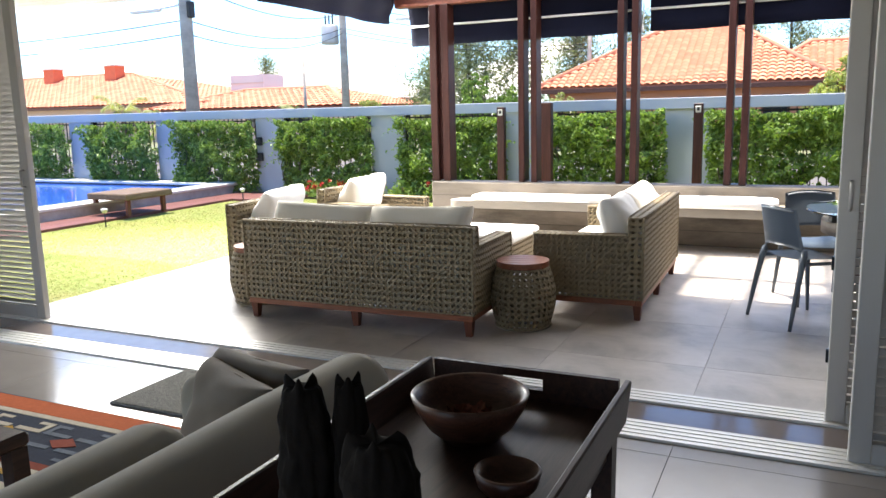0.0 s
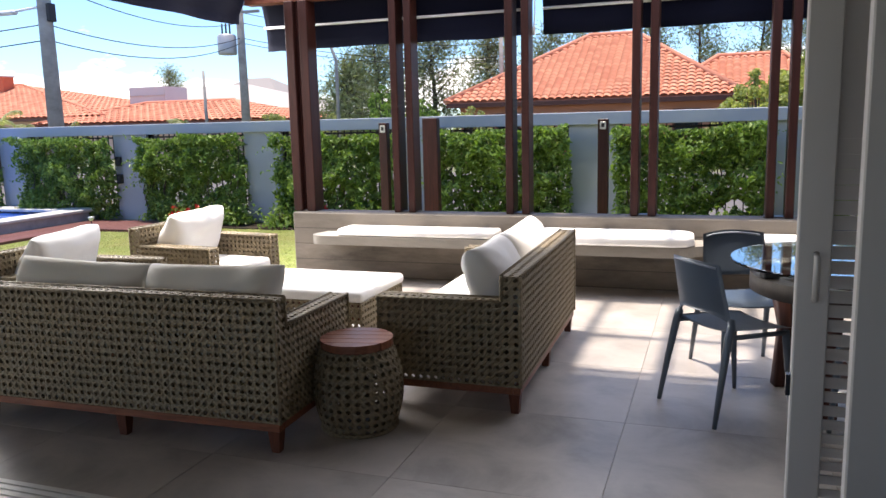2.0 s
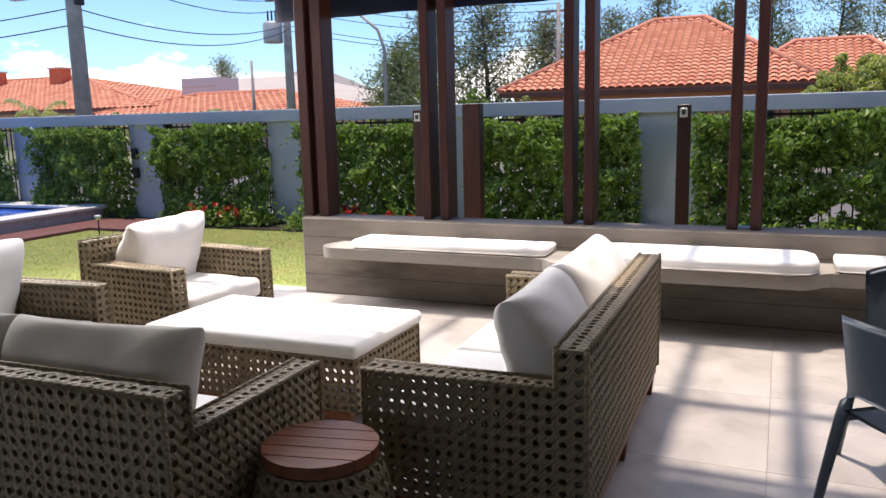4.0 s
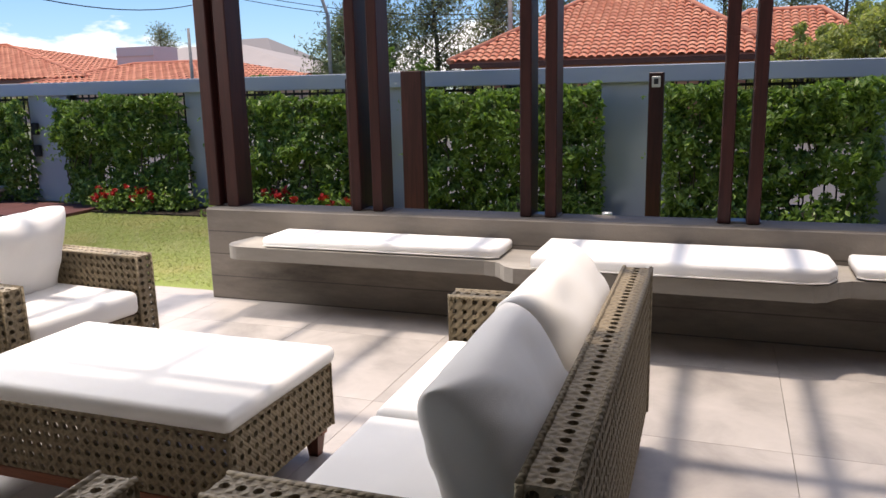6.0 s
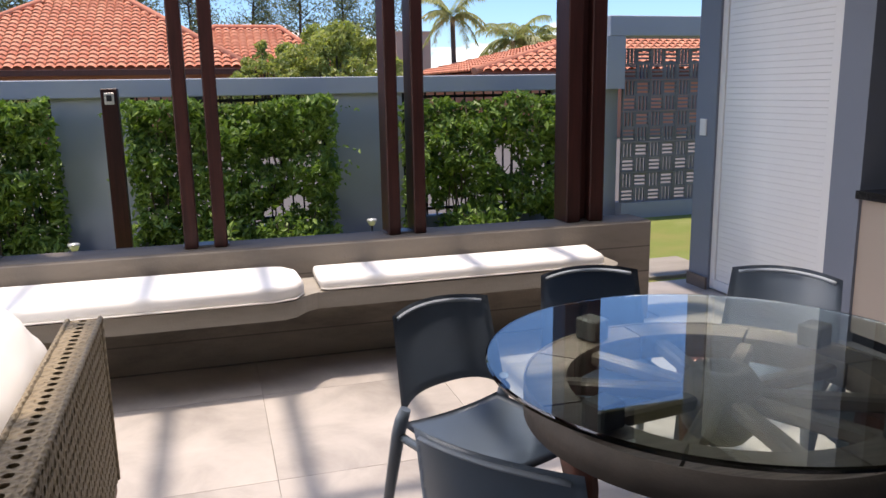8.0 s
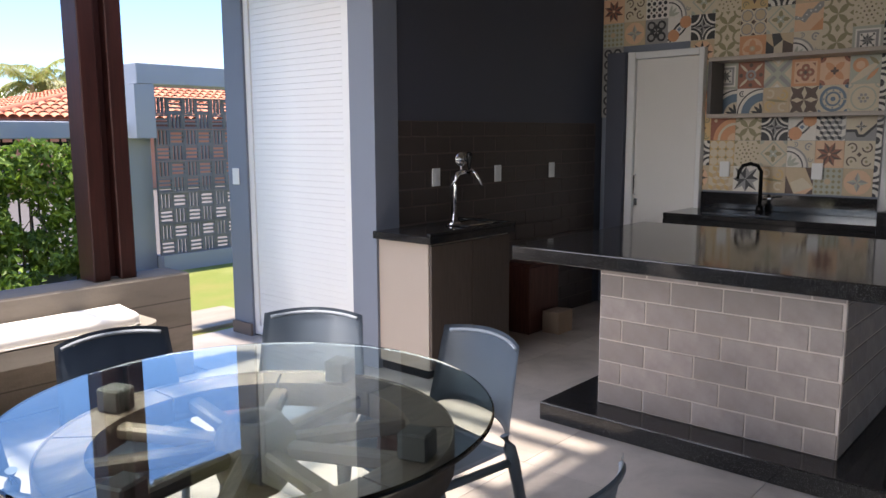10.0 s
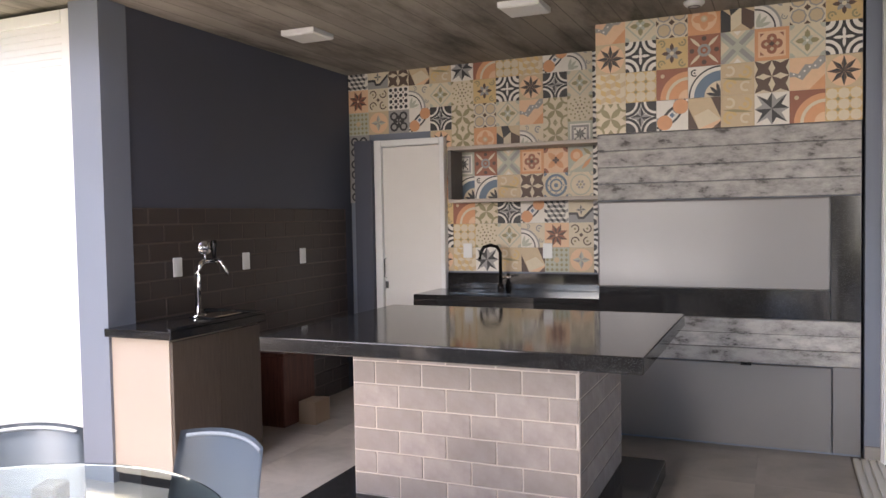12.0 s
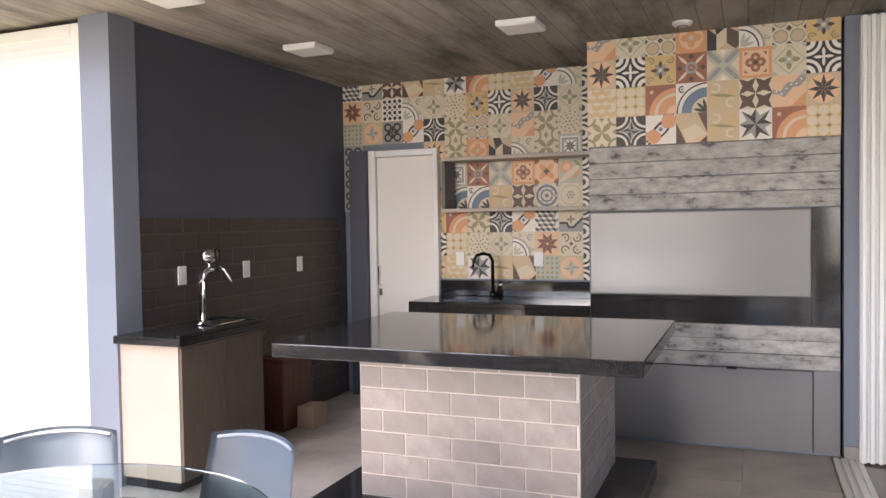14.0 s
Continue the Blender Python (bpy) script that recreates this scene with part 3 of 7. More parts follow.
def barrel_stool(m):
    s = thing("barrel_stool", m, "woven barrel stool with a reddish slatted timber top", "stool", "barrel stools")

    def warp(p):
        a, z = p.x, p.y
        r = 0.155 + 0.072 * math.sin(math.pi * (0.12 + 0.76 * (z / 0.42))) + p.z
        return Vector((r * math.cos(a), r * math.sin(a), z))

    vs, fs = [], []
    cane(vs, fs, (0, 0.0, -0.012), (2 * math.pi, 0, 0), (0, 0.42, 0), 30, 10, (0, 0, 0.012), 0.28, warp)
    part("barrel", welded("barrel", vs, fs), None, s)
    part("rim", tube([(0.188 * math.cos(t), 0.188 * math.sin(t), 0.01) for t in (2 * math.pi * i / 28 for i in range(29))], 0.012, 6, False), M_WICKER, s)
    for i in range(5):
        y0, y1 = -0.182 + 0.0728 * i + 0.003, -0.182 + 0.0728 * (i + 1) - 0.003
        pts = []
        for k in range(9):
            y = y0 + (y1 - y0) * k / 8
            pts.append((math.sqrt(max(0.0, 0.182 ** 2 - y * y)), y))
        pts = pts + [(-x, y) for x, y in reversed(pts)]
        pts = [p for i_, p in enumerate(pts) if i_ == 0 or (Vector(p) - Vector(pts[i_ - 1])).length > 0.002]
        part("slat", prism(pts, 0.425, 0.462), M_TEAK, s)
    part("under_ring", lathe([(0.0, 0.415), (0.17, 0.415), (0.17, 0.424), (0.0, 0.424)], 24), M_LEG, s)
    return s


barrel_stool(pose(-1.57, 5.175, 0, 0, 0, 12))
barrel_stool(pose(-3.83, 5.13, 0, 0, 0, 40))

# round table on an old wheel, and its chairs
M_OLD = wood("dark_old_wood", (0.028, 0.02, 0.016), (0.12, 0.092, 0.076), 1.5, 0, 0.55, 0.4, 0.5)
M_RED = wood("dark_red_wood", (0.05, 0.016, 0.012), (0.14, 0.05, 0.035), 1.5, 2, 0.5)
M_BLACK = plain("black_rubber", (0.012, 0.012, 0.013), 0.6)
tab = thing("round_table", (0.818, 6.206, 0), "round glass table on an old dark wooden wheel", "table")
tk = Mat("table_glass")
M_TGLASS = tk.done((0.82, 0.94, 0.90), 0.0, spec=0.7, Transmission_Weight=1.0, IOR=1.66)
g_ = part("glass_top", lathe([(0.0, 0.746), (0.625, 0.746), (0.630, 0.75), (0.630, 0.757), (0.625, 0.761), (0.0, 0.761)], 128, smooth=False), M_TGLASS, tab, "clear greenish glass top")
g_.visible_shadow = False
for i in range(8):
    a0, a1 = math.radians(45 * i + 0.5), math.radians(45 * i + 44.5)
    bm = bmesh.new()
    pts = [(0.52 * math.cos(a0 + (a1 - a0) * k / 8), 0.52 * math.sin(a0 + (a1 - a0) * k / 8)) for k in range(9)]
    pts += [(0.41 * math.cos(a1 - (a1 - a0) * k / 8), 0.41 * math.sin(a1 - (a1 - a0) * k / 8)) for k in range(9)]
    part("rim_segment", prism(pts, 0.60, 0.675), M_OLD, tab)
part("iron_band", lathe([(0.521, 0.595), (0.527, 0.595), (0.527, 0.68), (0.521, 0.68), (0.521, 0.595)], 64), plain("rusty_iron", (0.085, 0.068, 0.058), 0.75, 0.2, 0.45, 14, 0.5, 40), tab)
part("hub", lathe([(0, 0.52), (0.07, 0.52), (0.10, 0.56), (0.115, 0.62), (0.10, 0.68), (0.075, 0.715), (0.045, 0.715), (0.04, 0.69), (0, 0.69)], 24), M_OLD, tab)
for i in range(10):
    part("spoke", box(0.09, 0.42, -0.024, 0.024, 0.618, 0.658, bevel=0.008), M_OLD, tab, at=pose(0, 0, 0, 0, 0, 36 * i + 8))
for i in range(4):
    part("glass_support", box(0.425, 0.505, -0.035, 0.035, 0.677, 0.745, bevel=0.006), M_BLACK, tab, "black block under the glass", at=pose(0, 0, 0, 0, 0, 90 * i + 20))
for i in range(4):
    bm = bmesh.new()
    bm_tube(bm, [(0.40, 0, 0.6), (0.36, 0, 0.35), (0.38, 0, 0.0)], [0.06, 0.045, 0.05], 4)
    part("leg", bm, M_RED, tab, "dark red timber leg", at=pose(0, 0, 0, 0, 0, 90 * i + 65))
part("stretcher", box(-0.36, 0.36, -0.03, 0.03, 0.16, 0.22), M_RED, tab, at=pose(0, 0, 0, 0, 0, 65))
part("stretcher", box(-0.36, 0.36, -0.03, 0.03, 0.225, 0.285), M_RED, tab, at=pose(0, 0, 0, 0, 0, 155))

M_CHAIR = plain("charcoal_blue_plastic", (0.085, 0.112, 0.148), 0.34, 0.0, 0.1, 5, 0.1, 300, 0.6)
M_STITCH = plain("pale_stitch", (0.22, 0.25, 0.29), 0.7)


def shell(bm, f, nu, nv, thick):
    g = [[bm.verts.new(f(i / nu, j / nv)) for j in range(nv + 1)] for i in range(nu + 1)]
    for i in range(nu):
        for j in range(nv):
            bm.faces.new((g[i][j], g[i + 1][j], g[i + 1][j + 1], g[i][j + 1])).smooth = True
    bmesh.ops.solidify(bm, geom=bm.faces[:], thickness=thick)
    return bm


def back_point(u, v):
    """u across, v up: a curved backrest with an arched lower edge."""
    s = 2 * u - 1
    low = 0.50 + 0.045 * (1 - s ** 4)
    top = 0.80 + 0.016 * (1 - s * s)
    z = low + (top - low) * v
    half = 0.205 - 0.018 * v
    x = s * half
    y = -0.20 - 0.075 * (z - 0.45) / 0.35 + 0.05 * s * s
    return (x, y, z)


def seat_point(u, v):
    s = 2 * u - 1
    half = 0.195 + 0.025 * v - 0.02 * max(0.0, v - 0.8) * 5 * abs(s)
    return (s * half, -0.19 + 0.41 * v, 0.447 + 0.014 * s * s - 0.022 * max(0.0, v - 0.75) * 4 * 0.5 + 0.012 * (1 - v) ** 2)


chair = thing("dining_chair", pose(0.2, 6.85, 0), "charcoal moulded plastic chair with stitched back at the round table", "chair", "chairs round the table")
part("seat", shell(bmesh.new(), seat_point, 12, 12, 0.014), M_CHAIR, chair)
part("backrest", shell(bmesh.new(), back_point, 16, 10, 0.014), M_CHAIR, chair)
part("stitching", tube([(back_point(0.06 + 0.88 * i / 16, 0.93)[0], back_point(0.06 + 0.88 * i / 16, 0.93)[1] + (0.0), back_point(0.06 + 0.88 * i / 16, 0.93)[2]) for i in range(17)], 0.0075, 4), M_STITCH, chair, "pale stitched seam")
for sx in (-1, 1):
    part("upright", tube([(sx * 0.197, -0.155, 0.53), (sx * 0.207, -0.165, 0.49), (sx * 0.21, -0.18, 0.44), (sx * 0.222, -0.225, 0.22), (sx * 0.232, -0.265, 0.0)], [0.017, 0.021, 0.021, 0.017, 0.012], 8), M_CHAIR, chair)
    part("leg", tube([(sx * 0.195, 0.175, 0.44), (sx * 0.205, 0.195, 0.22), (sx * 0.215, 0.215, 0.0)], [0.019, 0.016, 0.011], 8), M_CHAIR, chair)
    part("side_rail", tube([(sx * 0.2, 0.17, 0.43), (sx * 0.205, 0.0, 0.435), (sx * 0.207, -0.175, 0.44)], 0.013, 6), M_CHAIR, chair)
first = True
for bx, by, turn in ((0.20, 6.83, -159), (0.85, 7.07, 175), (1.517, 6.795, 125), (1.685, 6.10, 80), (-0.01, 5.78, -52), (0.905, 5.225, 5)):
    d = Vector((-math.sin(radians(turn)), math.cos(radians(turn))))
    c = Vector((bx, by)) + d * 0.265
    if first:
        chair.matrix_basis = pose(c.x, c.y, 0, 0, 0, turn)
        first = False
    else:
        copy_thing(chair, pose(c.x, c.y, 0, 0, 0, turn))


# garden: hedges, fence bars, brown posts
def leaf_material(name, dark, light, trans=0.35):
    k = Mat(name)
    f = k.mix(k.island(), dark, light)
    f = k.mix(k.maths("MULTIPLY", k.noise(2.5, 3), 0.5), f, scaled(dark, 0.6))
    m = k.done(f, 0.45, spec=0.4)
    tr = k.t.nodes.new("ShaderNodeBsdfTranslucent")
    k.t.links.new(k.mix(1.0, f, (1.0, 1.15, 0.5), "MULTIPLY"), tr.inputs[0])
    mx = k.t.nodes.new("ShaderNodeMixShader")
    mx.inputs[0].default_value = trans
    k.t.links.new(k.b.outputs[0], mx.inputs[1])
    k.t.links.new(tr.outputs[0], mx.inputs[2])
    k.t.links.new(mx.outputs[0], k.t.nodes["Material Output"].inputs[0])
    return m


M_LEAF = leaf_material("hedge_leaf", (0.085, 0.165, 0.03), (0.38, 0.52, 0.14))
M_PINE = leaf_material("casuarina_needles", (0.17, 0.20, 0.125), (0.36, 0.38, 0.26), 0.45)
M_BUSH = leaf_material("bush_leaf", (0.30, 0.33, 0.10), (0.70, 0.68, 0.30), 0.5)
M_PALM = leaf_material("palm_frond", (0.28, 0.30, 0.12), (0.60, 0.58, 0.30), 0.45)
M_FLOWER = leaf_material("red_flower", (0.45, 0.02, 0.02), (0.65, 0.05, 0.04), 0.3)
M_BARK = wood("bark", (0.06, 0.045, 0.035), (0.17, 0.13, 0.10), 1.0, 2, 0.9, 0.2, 0.8)
M_IRON = plain("dark_iron", (0.02, 0.018, 0.018), 0.5, 0.4)


def leaves(points, size, rng, up=0.5, slim=0.5):
    """Folded leaves, two triangles each, scattered on points."""
    n = len(points)
    P = np.asarray(points)
    d = rng.normal(size=(n, 3))
    d /= np.linalg.norm(d, axis=1)[:, None]
    nrm = rng.normal(size=(n, 3)) + np.array([0, -0.4, up * 2])
    s = np.cross(d, nrm)
    s /= np.linalg.norm(s, axis=1)[:, None] + 1e-9
    L = size * rng.uniform(0.6, 1.25, size=(n, 1))
    k = np.cross(s, d) * L * 0.18
    V = np.stack([P - d * L * 0.5, P + s * L * slim * 0.5 + k, P + d * L * 0.5, P - s * L * slim * 0.5 + k], 1).reshape(-1, 3)
    b = np.arange(n)[:, None] * 4
    F = np.concatenate([b + [0, 1, 2], b + [0, 2, 3]], 1).reshape(-1, 3)
    return V, F


def leaf_mesh(name, points, size, rng, material, **k):
    V, F = leaves(points, size, rng, **k)
    me = bpy.data.meshes.new(name)
    me.from_pydata(V.tolist(), [], F.tolist())
    me.materials.append(material)
    return me


def hedge(x0, x1, count, seed, thin=0.0, edge=0.0):
    """Climbing hedge between two pillars, on a dark iron grille."""
    rng = np.random.default_rng(seed)
    cx = (x0 + x1) / 2
    count = int(count * 1.25)
    h = thing("hedge", (cx, FENCE_Y, 0.0), "dense green climbing hedge on an iron fence grille", "hedge", "fence hedges")
    w = x1 - x0
    pts = []
    while len(pts) < count:
        n = 4000
        x, z = rng.uniform(-0.06 - edge, w + 0.06 + edge, n), rng.uniform(0.03, 1.46, n)
        lump = np.array([noise.noise(Vector((a * 2.4 + seed * 5, b * 2.4, 0.3))) + 0.6 * noise.noise(Vector((a * 6 + seed, b * 6, 4.0))) for a, b in zip(x, z)])
        y = -0.08 - 0.30 * lump - 0.11 * np.clip((z - 0.4), 0, 1) - rng.uniform(0, 0.17, n) ** 1.0 + 0.1 * rng.uniform(0, 1, n)
        fringe = np.minimum(np.minimum(x + 0.06, w + 0.06 - x) * 6, 1.0) + 0.25 * lump
        keep = (lump > -0.62 + thin * (1.1 - z)) & (rng.uniform(0, 1, n) < np.clip(fringe + 0.35, 0.05, 1)) & (z < 1.39 + 0.10 * lump)
        pts += [(a - w / 2, b, c) for a, b, c in zip(x[keep], y[keep], z[keep])]
    pts = pts[:count]
    part("foliage", leaf_mesh("foliage", pts, 0.088, rng, M_LEAF), None, h)
    sprigs = []
    for _ in range(14):
        sx = rng.choice([-w / 2 - 0.03, w / 2 + 0.03]) if rng.uniform() < 0.5 else rng.uniform(-w / 2, w / 2)
        z = rng.uniform(0.45, 1.4)
        dx = rng.uniform(0.06, 0.26) * (1 if sx > 0 else -1)
        for t in np.linspace(0, 1, 9):
            sprigs.append((sx + dx * t + rng.normal() * 0.012, -0.22 - 0.12 * t + rng.normal() * 0.015, z + 0.1 * t - 0.12 * t * t + rng.normal() * 0.012))
    part("sprig_leaves", leaf_mesh("sprigs", sprigs, 0.06, rng, M_LEAF), None, h)
    bm = bmesh.new()
    for _ in range(12):
        x = rng.uniform(-w / 2 + 0.05, w / 2 - 0.05)
        p = [(x, -0.05, 0.0)]
        for k in range(5):
            p.append((p[-1][0] + rng.normal() * 0.06, -0.05 - 0.12 * rng.uniform(), 0.26 * (k + 1)))
        bm_tube(bm, p, [0.009, 0.008, 0.007, 0.006, 0.005, 0.003], 5)
    part("branchwork", bm, M_BARK, h)
    bar = mesh_of("bar", box(-0.008, 0.008, 0.10, 0.116, 0.12, 1.444), M_IRON)
    for i in range(int(w / 0.11)):
        part("bar", bar, None, h, at=(-w / 2 + 0.06 + 0.11 * i, 0, 0))
    for z in (0.18, 1.38):
        part("rail", box(-w / 2, w / 2, 0.09, 0.125, z, z + 0.03), M_IRON, h)
    for sx in (-1, 1):
        part("stile", box(sx * (w / 2 - 0.02) - 0.02, sx * (w / 2 - 0.02) + 0.02, 0.06, 0.13, 0.12, 1.44), M_IRON, h)


hedge(-3.77, -1.84, 8500, 4)
hedge(-1.16, 0.69, 8000, 5, 0.15)
hedge(1.49, 3.20, 6500, 6, 0.3)
hedge(-6.37, -4.45, 8500, 3)
hedge(-8.97, -7.05, 8500, 2)
hedge(-11.57, -9.65, 7500, 1)
hedge(-14.16, -12.25, 6000, 7)
hedge(-16.76, -14.84, 5000, 8)
hedge(-19.36, -17.44, 4000, 9)

soil_mat = Mat("bed_soil")
soil_mat.bump(soil_mat.noise(60, 4), 0.8, 0.03)
structure("planting_bed", box(-8.2, 4.0, 11.95, FENCE_Y + 0.3, -0.12, -0.012), soil_mat.done(soil_mat.mix(soil_mat.noise(30, 5), (0.03, 0.022, 0.016), (0.10, 0.08, 0.06)), 0.95, spec=0.1), "dark planting bed along the fence", "bed")

for x, y, w, h, plate in ((-3.93, 11.0, 0.055, 1.56, True), (-3.04, 10.32, 0.092, 1.60, False), (-1.155, 11.0, 0.06, 1.545, True)):
    bp = thing("garden_post", (x, y, -0.03), "dark brown timber post standing before the fence", "post", "garden posts")
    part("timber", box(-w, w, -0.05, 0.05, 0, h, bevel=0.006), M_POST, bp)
    if plate:
        part("plate", box(-0.035, 0.035, -0.056, -0.0505, h - 0.12, h - 0.03, bevel=0.004), plain("pale_metal_plate", (0.55, 0.54, 0.5), 0.4, 0.5), bp, "small pale metal plate")
        part("emblem", box(-0.018, 0.018, -0.0595, -0.0565, h - 0.095, h - 0.05), M_BLACK, bp)


def flower_clump(x, y, seed, flowers, w=0.35, h=0.28):
    rng = np.random.default_rng(seed)
    c = thing("flowering_plant", (x, y, -0.012), "low green plant with red flowers by the fence" if flowers else "low leafy green plant by the fence", "plant", "bed plants")
    pts = [(rng.normal() * w * 0.45, rng.normal() * 0.12, abs(rng.normal()) * h * 0.5 + 0.02) for _ in range(420)]
    part("leaves", leaf_mesh("leaves", pts, 0.08, rng, M_LEAF), None, c)
    part("stalks", edging([[(0, 0, 0), (rng.normal() * 0.08, rng.normal() * 0.05, h * 0.8)] for _ in range(7)], 0.005), M_BARK, c)
    if flowers:
        pts = []
        for _ in range(8):
            o = (rng.normal() * w * 0.45, -0.08 + rng.normal() * 0.08, h * rng.uniform(0.5, 1.1))
            pts += [(o[0] + rng.normal() * 0.018, o[1] + rng.normal() * 0.018, o[2] + rng.normal() * 0.018) for _ in range(14)]
        part("blossom", leaf_mesh("flowers", pts, 0.055, rng, M_FLOWER, slim=0.9), None, c)


for i, (x, fl) in enumerate(((-7.9, True), (-7.5, True), (-7.1, False), (-6.2, False), (-5.6, True), (-5.2, False), (-4.7, True), (-2.6, False), (-0.4, False), (2.2, False), (0.2, False))):
    flower_clump(x, 12.12 + 0.06 * (i % 3), 40 + i, fl)


def spot_lamp(x, y):
    s = thing("garden_spotlight", (x, y, -0.02), "small silvery garden spike light in the bed", "lamp", "garden lights")
    part("stake", tube([(0, 0, 0), (0, 0, 0.2)], 0.01, 6), M_BLACK, s)
    part("head", lathe([(0.0, 0.2), (0.025, 0.2), (0.05, 0.25), (0.045, 0.262), (0, 0.27)], 14), plain("silver_plastic", (0.6, 0.6, 0.58), 0.35, 0.3), s)


for x, y in ((-1.62, 11.6), (1.0, 11.9), (-8.85, 8.05), (-8.8, 11.0)):
    spot_lamp(x, y)

# cobogo screen wall, gate beam, side garden
structure("gate_beam", box(3.75, 9.0, 12.3, 12.75, 2.0, 2.215, bevel=0.008), M_COPING, "pale grey concrete beam over the side gate", "beam")
structure("gate_post", box(3.72, 3.94, 12.3, 12.75, 1.44, 1.998), M_COPING, "pale grey block carrying the gate beam", "beam")
structure("side_wall", box(4.01, 9.0, 12.42, 12.6, -0.1, 0.152), M_FENCE, "low grey wall under the pierced screen")
M_BLOCK = concrete("grey_cobogo", (0.21, 0.21, 0.22), None)


def cobogo_mesh(flip):
    """A pierced block 0.34 m square with slots in four fields."""
    bm = bmesh.new()
    S, D = 0.342, 0.04
    fr = 0.012
    for a in ((0, S, 0, fr), (0, S, S - fr, S), (0, fr, fr, S - fr), (S - fr, S, fr, S - fr)):
        bm_box(bm, a[0], a[1], 0, D, a[2], a[3])
    h = S / 2
    for i in (0, 1):
        for j in (0, 1):
            x0, z0 = i * h + 0.008, j * h + 0.008
            n, w = 4, h - 0.016
            for k in range(n):
                t0, t1 = k * w / (n - 0.45), k * w / (n - 0.45) + w * 0.13
                if (i + j + flip) % 2:
                    bm_box(bm, x0 + t0, x0 + t1, 0.006, D - 0.006, z0, z0 + w)
                else:
                    bm_box(bm, x0, x0 + w, 0.01, D - 0.01, z0 + t0, z0 + t1)
    bm_box(bm, h - 0.008, h + 0.008, 0.005, D - 0.005, fr, S - fr)
    bm_box(bm, fr, S - fr, 0.006, D - 0.006, h - 0.008, h + 0.008)
    return mesh_of("pierced_block", bm, M_BLOCK)


screen = tagged(new("screen_wall"), "grey pierced concrete block screen wall", "screen wall", kind="structure")
screen.matrix_basis = Matrix.Translation((4.01, 12.45, 0.153))
cob = cobogo_mesh(0)
for i in range(8):
    for j in range(5):
        part("pierced_block", cob, None, screen, at=(0.345 * i, 0, 0.346 * j))
structure("paver", box(2.5, 3.4, 9.75, 10.35, -0.05, 0.0, bevel=0.006), M_SLAB, "grey concrete stepping slab in the side lawn", "paver")

# pool with raised coping, deck strip and stone bench
M_COPE = concrete("pale_pool_stone", (0.62, 0.60, 0.56), None, 0.6, stain=0.15)
M_POOLWALL = concrete("pool_wall_concrete", (0.36, 0.36, 0.35), None)
wat = Mat("pool_tile")
M_POOLTILE = wat.done(wat.mix(wat.noise(3), (0.03, 0.14, 0.55), (0.06, 0.24, 0.72)), 0.3)
pool = thing("swimming_pool", (-13.0, 9.0, 0), "raised swimming pool with pale stone coping and blue tiles", "pool")
part("side_wall", box(2.72, 2.95, -5.0, 3.45, -0.02, 0.155), M_POOLWALL, pool)
part("end_wall", box(-6.0, 2.715, 3.22, 3.45, -0.02, 0.155), M_POOLWALL, pool)
part("coping", box(2.55, 2.98, -5.0, 3.48, 0.157, 0.205, bevel=0.008), M_COPE, pool, "pale stone coping")
part("coping", box(-6.0, 2.546, 3.05, 3.48, 0.157, 0.205, bevel=0.008), M_COPE, pool, "pale stone coping")
part("coping", box(-6.4, -6.004, -5.0, 3.48, 0.157, 0.205, bevel=0.008), M_COPE, pool, "pale stone coping")
part("basin", box(-6.0, 2.71, -5.0, 3.21, -0.012, 0.06), M_POOLTILE, pool, "blue pool tiling")
wt = Mat("pool_water")
wt.bump(wt.noise(3.5, 3), 0.15, 0.05)
part("water", box(-6.0, 2.71, -5.0, 3.21, 0.10, 0.128), wt.done((0.025, 0.11, 0.50), 0.03, spec=0.5), pool, "bright blue still water")
M_DECK = wood("red_deck_board", (0.10, 0.035, 0.03), (0.22, 0.09, 0.075), 1.0, 1, 0.7)
deck = tagged(new("pool_deck"), "reddish timber deck boards along the pool", "deck", kind="structure")
db = mesh_of("deck_board", box(-0.068, 0.068, 0, 8.3, -0.04, 0.012, bevel=0.004), M_DECK)
for i in range(5):
    part("deck_board", db, None, deck, at=(-9.97 + 0.142 * i, 4.0, 0))
db = mesh_of("deck_board", box(-0.068, 0.068, 0, 1.0, -0.04, 0.012, bevel=0.004), M_DECK)
for i in range(8):
    part("deck_board", db, None, deck, at=(-9.26 + 0.142 * i, 11.32, 0))
ps = thing("pool_bench", (-9.55, 9.2, 0.0), "thick brown timber bench slab beside the pool", "bench")
part("seat", box(-0.42, 0.42, -0.48, 0.48, 0.27, 0.37, bevel=0.02, seg=2), wood("weathered_slab", (0.08, 0.05, 0.03), (0.23, 0.16, 0.10), 1.2, 1, 0.7), ps)
for y in (-0.36, 0.36):
    part("leg", box(0.28, 0.34, y - 0.03, y + 0.03, 0.013, 0.269), M_LEG, ps)
    part("leg", box(-0.40, -0.34, y - 0.03, y + 0.03, 0.206, 0.269), M_LEG, ps)
sh = thing("pool_shower", (-11.6, 12.45, -0.02), "thin white garden shower pipe by the fence pillar", "shower")
part("pipe", tube([(0, 0, 0), (0, 0, 1.4), (0, -0.05, 1.45), (0, -0.12, 1.43)], 0.016, 8), M_WHITE, sh)
part("valve", lathe([(0, 0), (0.03, 0), (0.03, 0.03), (0, 0.04)], 10, (0, -0.02, 0.55)), M_WHITE, sh)
